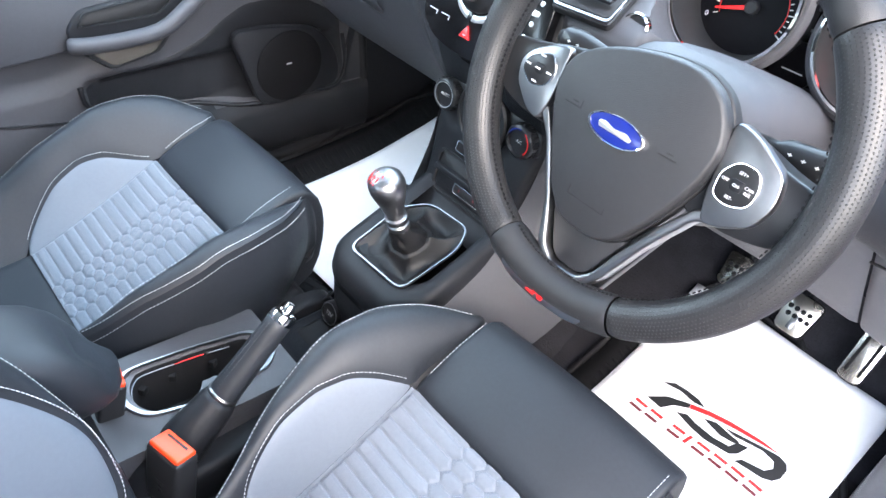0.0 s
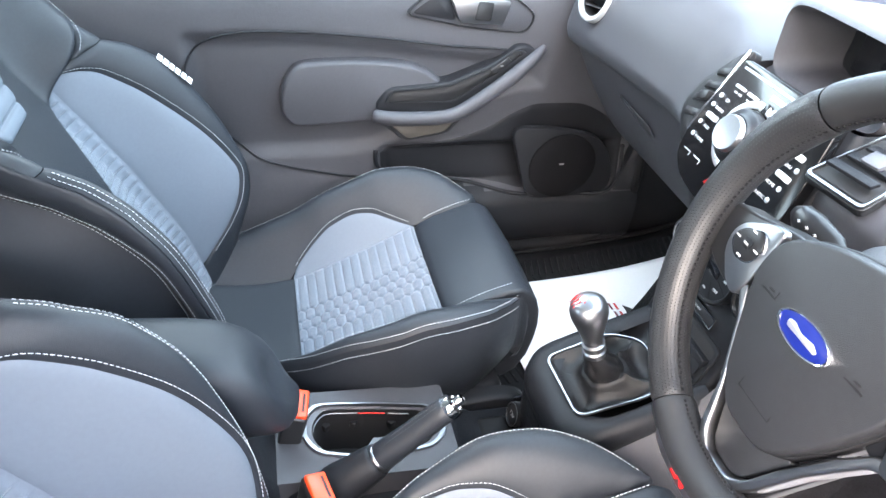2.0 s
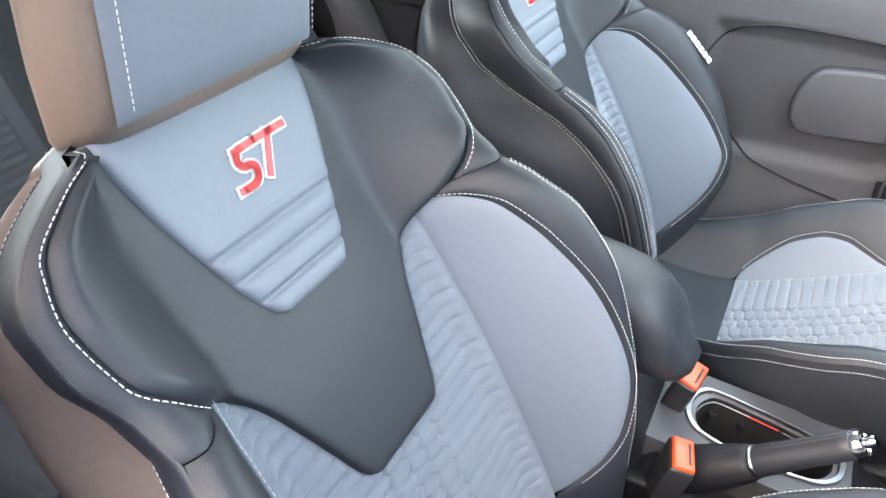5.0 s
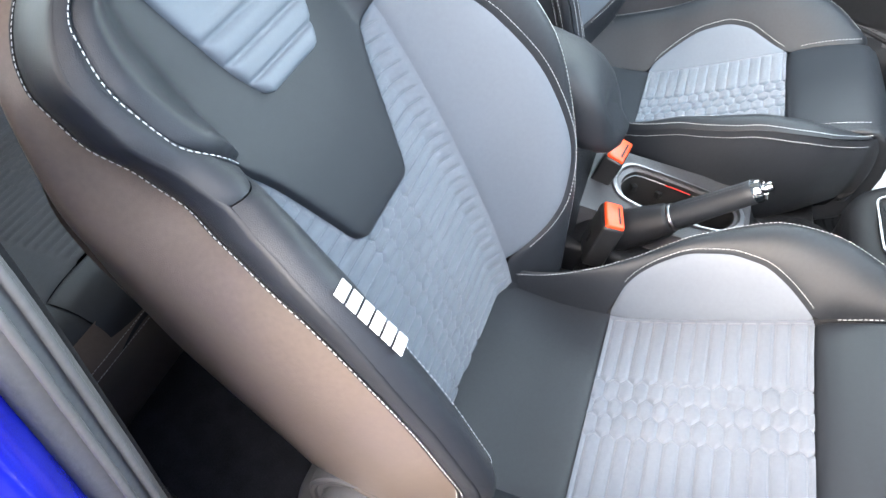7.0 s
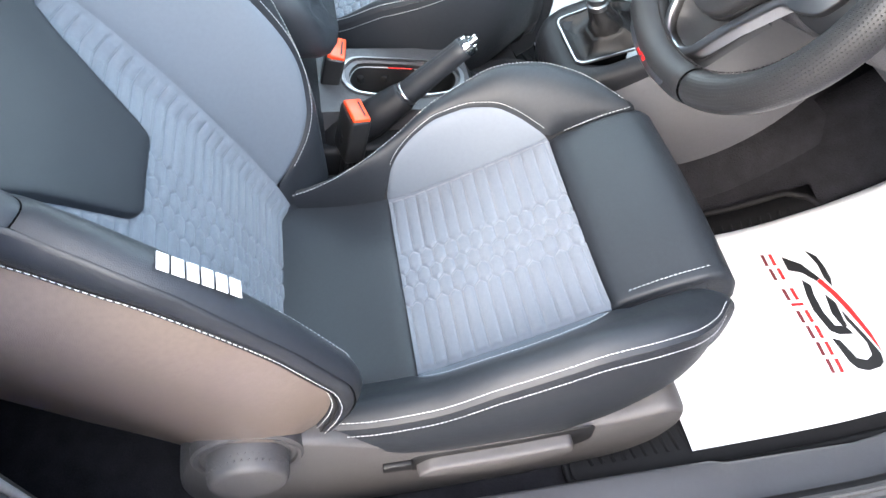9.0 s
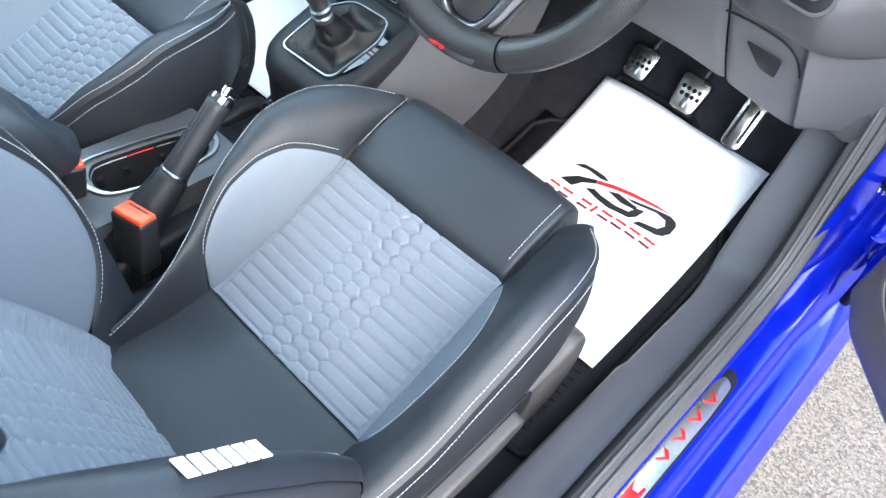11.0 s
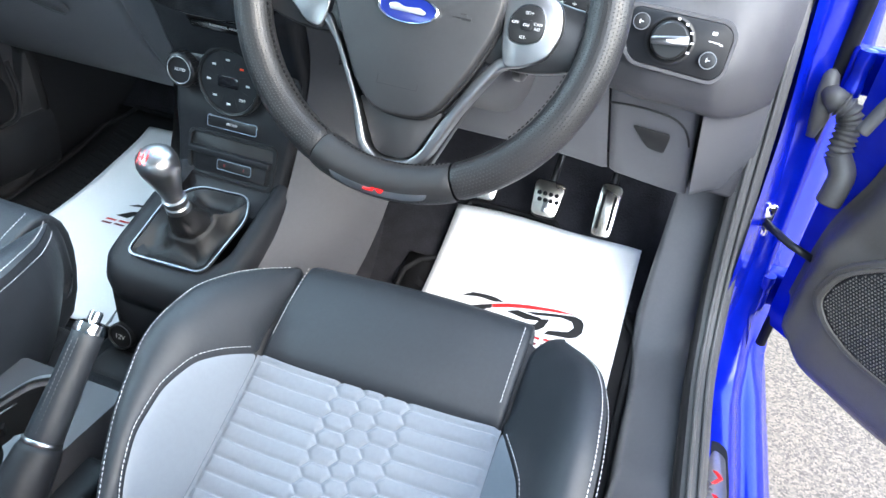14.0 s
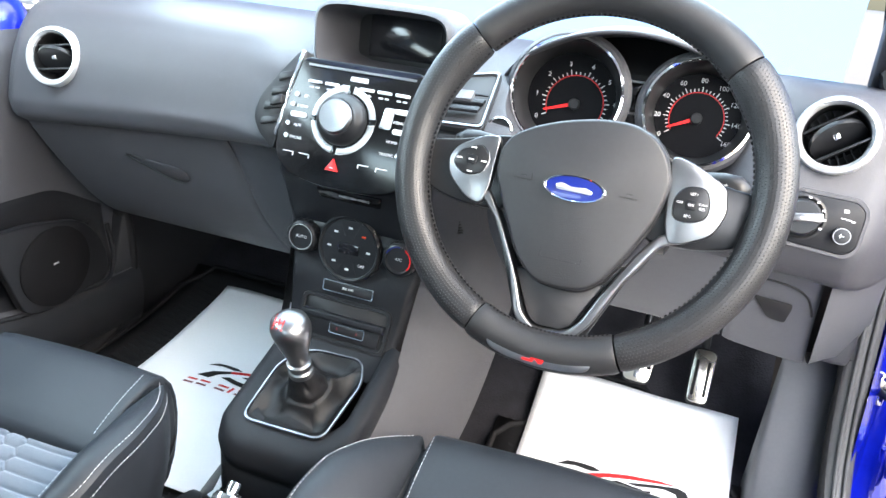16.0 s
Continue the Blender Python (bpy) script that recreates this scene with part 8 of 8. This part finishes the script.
# rear bench
bench = thing("rear_bench", (0, -.5, .3), "black and grey rear bench seat", "rear seat")
bz_ = curve([-.80, -.60, -.35, -.24, -.19, -.17], [.50, .495, .52, .525, .505, .46])
def RB(x, y, off=0.0):
    side = .05 * ease((abs(x) - .45) / .12)
    return Vector((x, y, bz_(y) + off - side * .4 + .02 * ease((.2 - abs(abs(x) - .30)) / .1) * 0))
for x0, x1 in ((.08, .50), (-.50, -.08)):
    patch("quilted_panel", RB, lambda y: x0, lambda y: x1, -.70, -.27, 150, 150, BENCH_CLOTH, bench, .003, lambda x, y: quilt(x - (x0 + x1) / 2, y), "grey quilted cloth", k=0)
patch("centre_strip", RB, lambda y: -.08, lambda y: .08, -.70, -.27, 12, 20, LEATHER, bench)
for x0, x1 in ((.50, .60), (-.60, -.50)):
    patch("side_bolster", RB, lambda y: x0, lambda y: x1, -.70, -.20, 12, 20, LEATHER, bench)
patch("front_roll", RB, lambda y: -.50, lambda y: .50, -.268, -.172, 60, 14, LEATHER, bench, edges=(0, 0, 1, 0))
rows = [[Vector((-.60 + 1.2 * i / 40, y, z)) for y, z in ((-.20, .505), (-.175, .475), (-.170, .44), (-.18, .38), (-.20, .29))] for i in range(41)]
v, f = loft(rows, (False, False), False)
made("front_face", v, f, LEATHER_SIDE_LIT, bench)
for z, y in ((.478, -.172), (.463, -.169)):
    stitches("seam_stitching", [Vector((-.58 + 1.16 * i / 60, y, z)) for i in range(61)], [Vector((0, 1, .4)).normalized()] * 61, THREAD, bench)
def RBB(x, w, off=0.0):
    return Vector((x, -.66 - .42 * w + .9 * off, .48 + .907 * w + .42 * off))
for x0, x1 in ((.08, .44), (-.44, -.08)):
    patch("quilted_back", RBB, lambda w: x0, lambda w: x1, .02, .55, 120, 150, BENCH_CLOTH, bench, .003, lambda x, w: quilt(x - (x0 + x1) / 2, w), "grey quilted cloth", k=0)
for x0, x1 in ((.44, .62), (-.62, -.44), (-.08, .08)):
    patch("back_bolster", RBB, lambda w: x0, lambda w: x1, .0, .58, 16, 30, BENCH_CLOTH if abs(x0 + x1) > .5 else LEATHER, bench, .004, lambda x, w: (.02 + .06 * ease((.42 - w) / .3)) * ease((abs(x) - .46) / .12))
# dark tinted rear quarter windows
for s in (-1, 1):
    qw = made("window_rear_left" if s < 0 else "window_rear_right", [(s * .66, -1.1, .93), (s * .66, -.06, .93), (s * .55, -.10, 1.39), (s * .55, -1.1, 1.39)], [(0, 1, 2, 3)], TINTED)
    qw.visible_shadow = False
    tagged(qw, "dark tinted rear quarter window", "window", kind="structure")
# rear side trims and closing panels
for s in (-1, 1):
    rows = [[Vector((s * x, y, z)) for x, z in ((.60, .27), (.62, .45), (.665, .60), (.675, .80), (.66, .93), (.645, 1.02 + .09 * ease((-.15 - y) / .3)), (.655, 1.03 + .09 * ease((-.15 - y) / .3)))] for y in (-1.1, -.8, -.55, -.35, -.25, -.18, -.06)]
    v, f = loft(rows, (False, False), False)
    ob = made("wall_rear_left" if s < 0 else "wall_rear_right", v, f, DARK)
    tagged(ob, "black rear quarter trim panel", "trim panel", kind="structure")
    lo_ = smooth_line([(-.89, .99), (-.818, .944), (-.747, .888), (-.695, .824), (-.651, .742), (-.640, .662), (-.652, .52)], 5)
    hi_ = smooth_line([(-.80, .985), (-.733, .937), (-.663, .882), (-.606, .833), (-.567, .783), (-.529, .714), (-.45, .52)], 5)
    rows = [[Vector((s * x, a[0] + (b[0] - a[0]) * q, a[1] + (b[1] - a[1]) * q)) for q, x in ((-.04, .672), (0, .640), (.12, .625), (.5, .618), (.88, .628), (1, .645), (1.04, .672))] for a, b in zip(lo_, hi_)]
    v, f = loft(rows, (False, False), s > 0)
    made("arch_trim", v, f, DASH, ob, "curved dark grey wheel arch trim")
    # plate on the trim, black for the shade of a pocket
    slab("belt_pocket", [(-s * a, b) for a, b in rounded([(-.555, .835), (-.535, .885), (-.49, .905), (-.24, .915), (-.24, .795), (-.52, .785)], .03, 5)], .004, frame_m((s * .664, 0, 0), -Y3 * s, Z3, -X3 * s), RECESS, ob, "trim hollow, its shade drawn as a black plate", bevel=.001)
tagged(box("wall_back", (-.66, .66, -1.26, -1.22, .25, 1.05), DARK, bevel=0), "black rear panel behind the bench", "panel", kind="structure")
tagged(box("parcel_shelf", (-.62, .62, -1.22, -.92, .98, 1.0), DARK, bevel=.004), "black parcel shelf", "shelf", kind="structure")
for s in (-1, 1):
    belt = thing("seat_belt", (s * .64, -.05, .9), "black webbing seat belt on the door post", "seat belt", "seat belts")
    v, f = tube([(s * .655, -.07, 1.12), (s * .66, -.06, .9), (s * .655, -.05, .6), (s * .64, -.03, .36)], .022, 8, flat=.08, hint=Y3)
    made("webbing", v, f, RUBBER, belt)

# ---- outside: forecourt, roller shutter, walls ----
def ground_material():
    mat = material("pale_concrete", (0.42, 0.41, 0.39), 0.6, vary=0.18, vscale=1.5, bump=1.0, bscale=130)
    nt = mat.node_tree
    N, L = nt.nodes, nt.links
    p = N["Principled BSDF"]
    co = N.new("ShaderNodeTexCoord")
    vo = N.new("ShaderNodeTexVoronoi")
    vo.inputs["Scale"].default_value = 230
    L.new(co.outputs["Object"], vo.inputs["Vector"])
    ramp = N.new("ShaderNodeMix")
    ramp.data_type = 'RGBA'
    ramp.inputs["A"].default_value = (0.064, 0.054, 0.042, 1)
    ramp.inputs["B"].default_value = (0.225, 0.188, 0.145, 1)
    sep = N.new("ShaderNodeSeparateColor")
    L.new(vo.outputs["Color"], sep.inputs[0])
    L.new(sep.outputs[0], ramp.inputs["Factor"])
    L.new(ramp.outputs["Result"], p.inputs["Base Color"])
    return mat


gnd = sheet("ground", -60, 60, -60, 60, lambda x, y: 0.0, ground_material(), 8, 8, .05)
tagged(gnd, "pale speckled concrete forecourt", "ground", kind="structure")
SHUTTER = material("weathered_shutter", (0.10, 0.115, 0.135), 0.62, metal=0.0, vary=0.35, vscale=5, bump=0.3, bscale=60)
_nt = SHUTTER.node_tree
_p = _nt.nodes["Principled BSDF"]
_co = _nt.nodes.new("ShaderNodeTexCoord")
_mp = _nt.nodes.new("ShaderNodeMapping")
_mp.inputs["Scale"].default_value = (1.0, 3.0, 14.0)
_nz = _nt.nodes.new("ShaderNodeTexNoise")
_nz.inputs["Scale"].default_value, _nz.inputs["Detail"].default_value = 2.2, 6.0
_rm = _nt.nodes.new("ShaderNodeMapRange")
_rm.inputs["From Min"].default_value, _rm.inputs["From Max"].default_value = .60, .625
_mx = _nt.nodes.new("ShaderNodeMix")
_mx.data_type = 'RGBA'
_mx.inputs["B"].default_value = (0.55, 0.56, 0.57, 1)
_old = _p.inputs["Base Color"].links[0].from_socket
_nt.links.new(_co.outputs["Object"], _mp.inputs["Vector"])
_nt.links.new(_mp.outputs[0], _nz.inputs["Vector"])
_nt.links.new(_nz.outputs["Fac"], _rm.inputs["Value"])
_nt.links.new(_rm.outputs[0], _mx.inputs["Factor"])
_nt.links.new(_old, _mx.inputs["A"])
_nt.links.new(_mx.outputs["Result"], _p.inputs["Base Color"])
shutter = thing("roller_shutter", (-2.6, .5, 0), "weathered grey steel roller shutter with peeling white paint", "roller shutter")
slat_pts = [(0, 0), (.010, .004), (.018, .014), (.022, .030), (.021, .046), (.015, .060), (.006, .068), (.003, .071), (.010, .073), (0, .075)]
sv = [Vector((-2.6 + a, y, b)) for y in (-3.0, 4.5) for a, b in slat_pts]
sf = grid_faces(len(slat_pts), 2)
sme = bpy.data.meshes.new("slat")
sme.from_pydata([tuple(q) for q in sv], [], [tuple(reversed(q)) for q in sf])
sme.materials.append(SHUTTER)
for k in range(36):
    ob = new("slat", sme)
    ob.parent = shutter
    ob.matrix_parent_inverse = shutter.matrix_basis.inverted()
    ob.location = (0, 0, .02 + k * .075)
# warm brown for the added bounce wall
BOUNCE_BROWN = material("bounce_wall_brown", (0.60, 0.38, 0.26), 0.9, vary=0.2, vscale=1.2, bump=0.5, bscale=60)
WALL = material("rendered_wall", (0.38, 0.31, 0.25), 0.9, vary=0.2, vscale=1.2, bump=0.5, bscale=60)
tagged(box("wall_west", (-3.0, -2.72, -9, 9, 0, 2.9), WALL, bevel=0), "plain rendered wall behind the shutter", "wall", kind="structure")
# unseen wall, added to send warm bounced light onto the seat's outer flank
tagged(box("bounce_wall_east", (9.0, 9.3, -14, 14, 0, 1.8), BOUNCE_BROWN, bevel=0), "unseen warm brown wall added to bounce light at the car", "wall", kind="structure")
# car front beyond the windscreen
tagged(box("cowl", (-.66, .66, 1.52, 1.66, .93, .972), RUBBER, bevel=.01), "black plastic scuttle below the windscreen", "scuttle", kind="structure")
bonnet = sheet("bonnet", -.72, .72, 1.66, 2.5, lambda x, y: .965 - .14 * ((y - 1.66) / .84) ** 1.5 - .05 * (x / .72) ** 4, PAINT, 16, 16, .02)
tagged(bonnet, "glossy blue bonnet beyond the windscreen", "bonnet", kind="structure")
ws = made("windscreen", [(-.66, 1.55, .985), (.66, 1.55, .985), (.53, .72, 1.392), (-.53, .72, 1.392)], [(0, 1, 2, 3)], GLASS)
ws.visible_shadow = False
tagged(ws, "clear windscreen", "windscreen", kind="structure")
v, f = tube([(-.66, 1.54, .992), (-.3, 1.57, .992), (0, 1.575, .992), (.3, 1.57, .992), (.66, 1.54, .992)], .012, 8, flat=.5)
tagged(made("windscreen_seal", v, f, RUBBER), "black windscreen border", "seal", kind="structure")
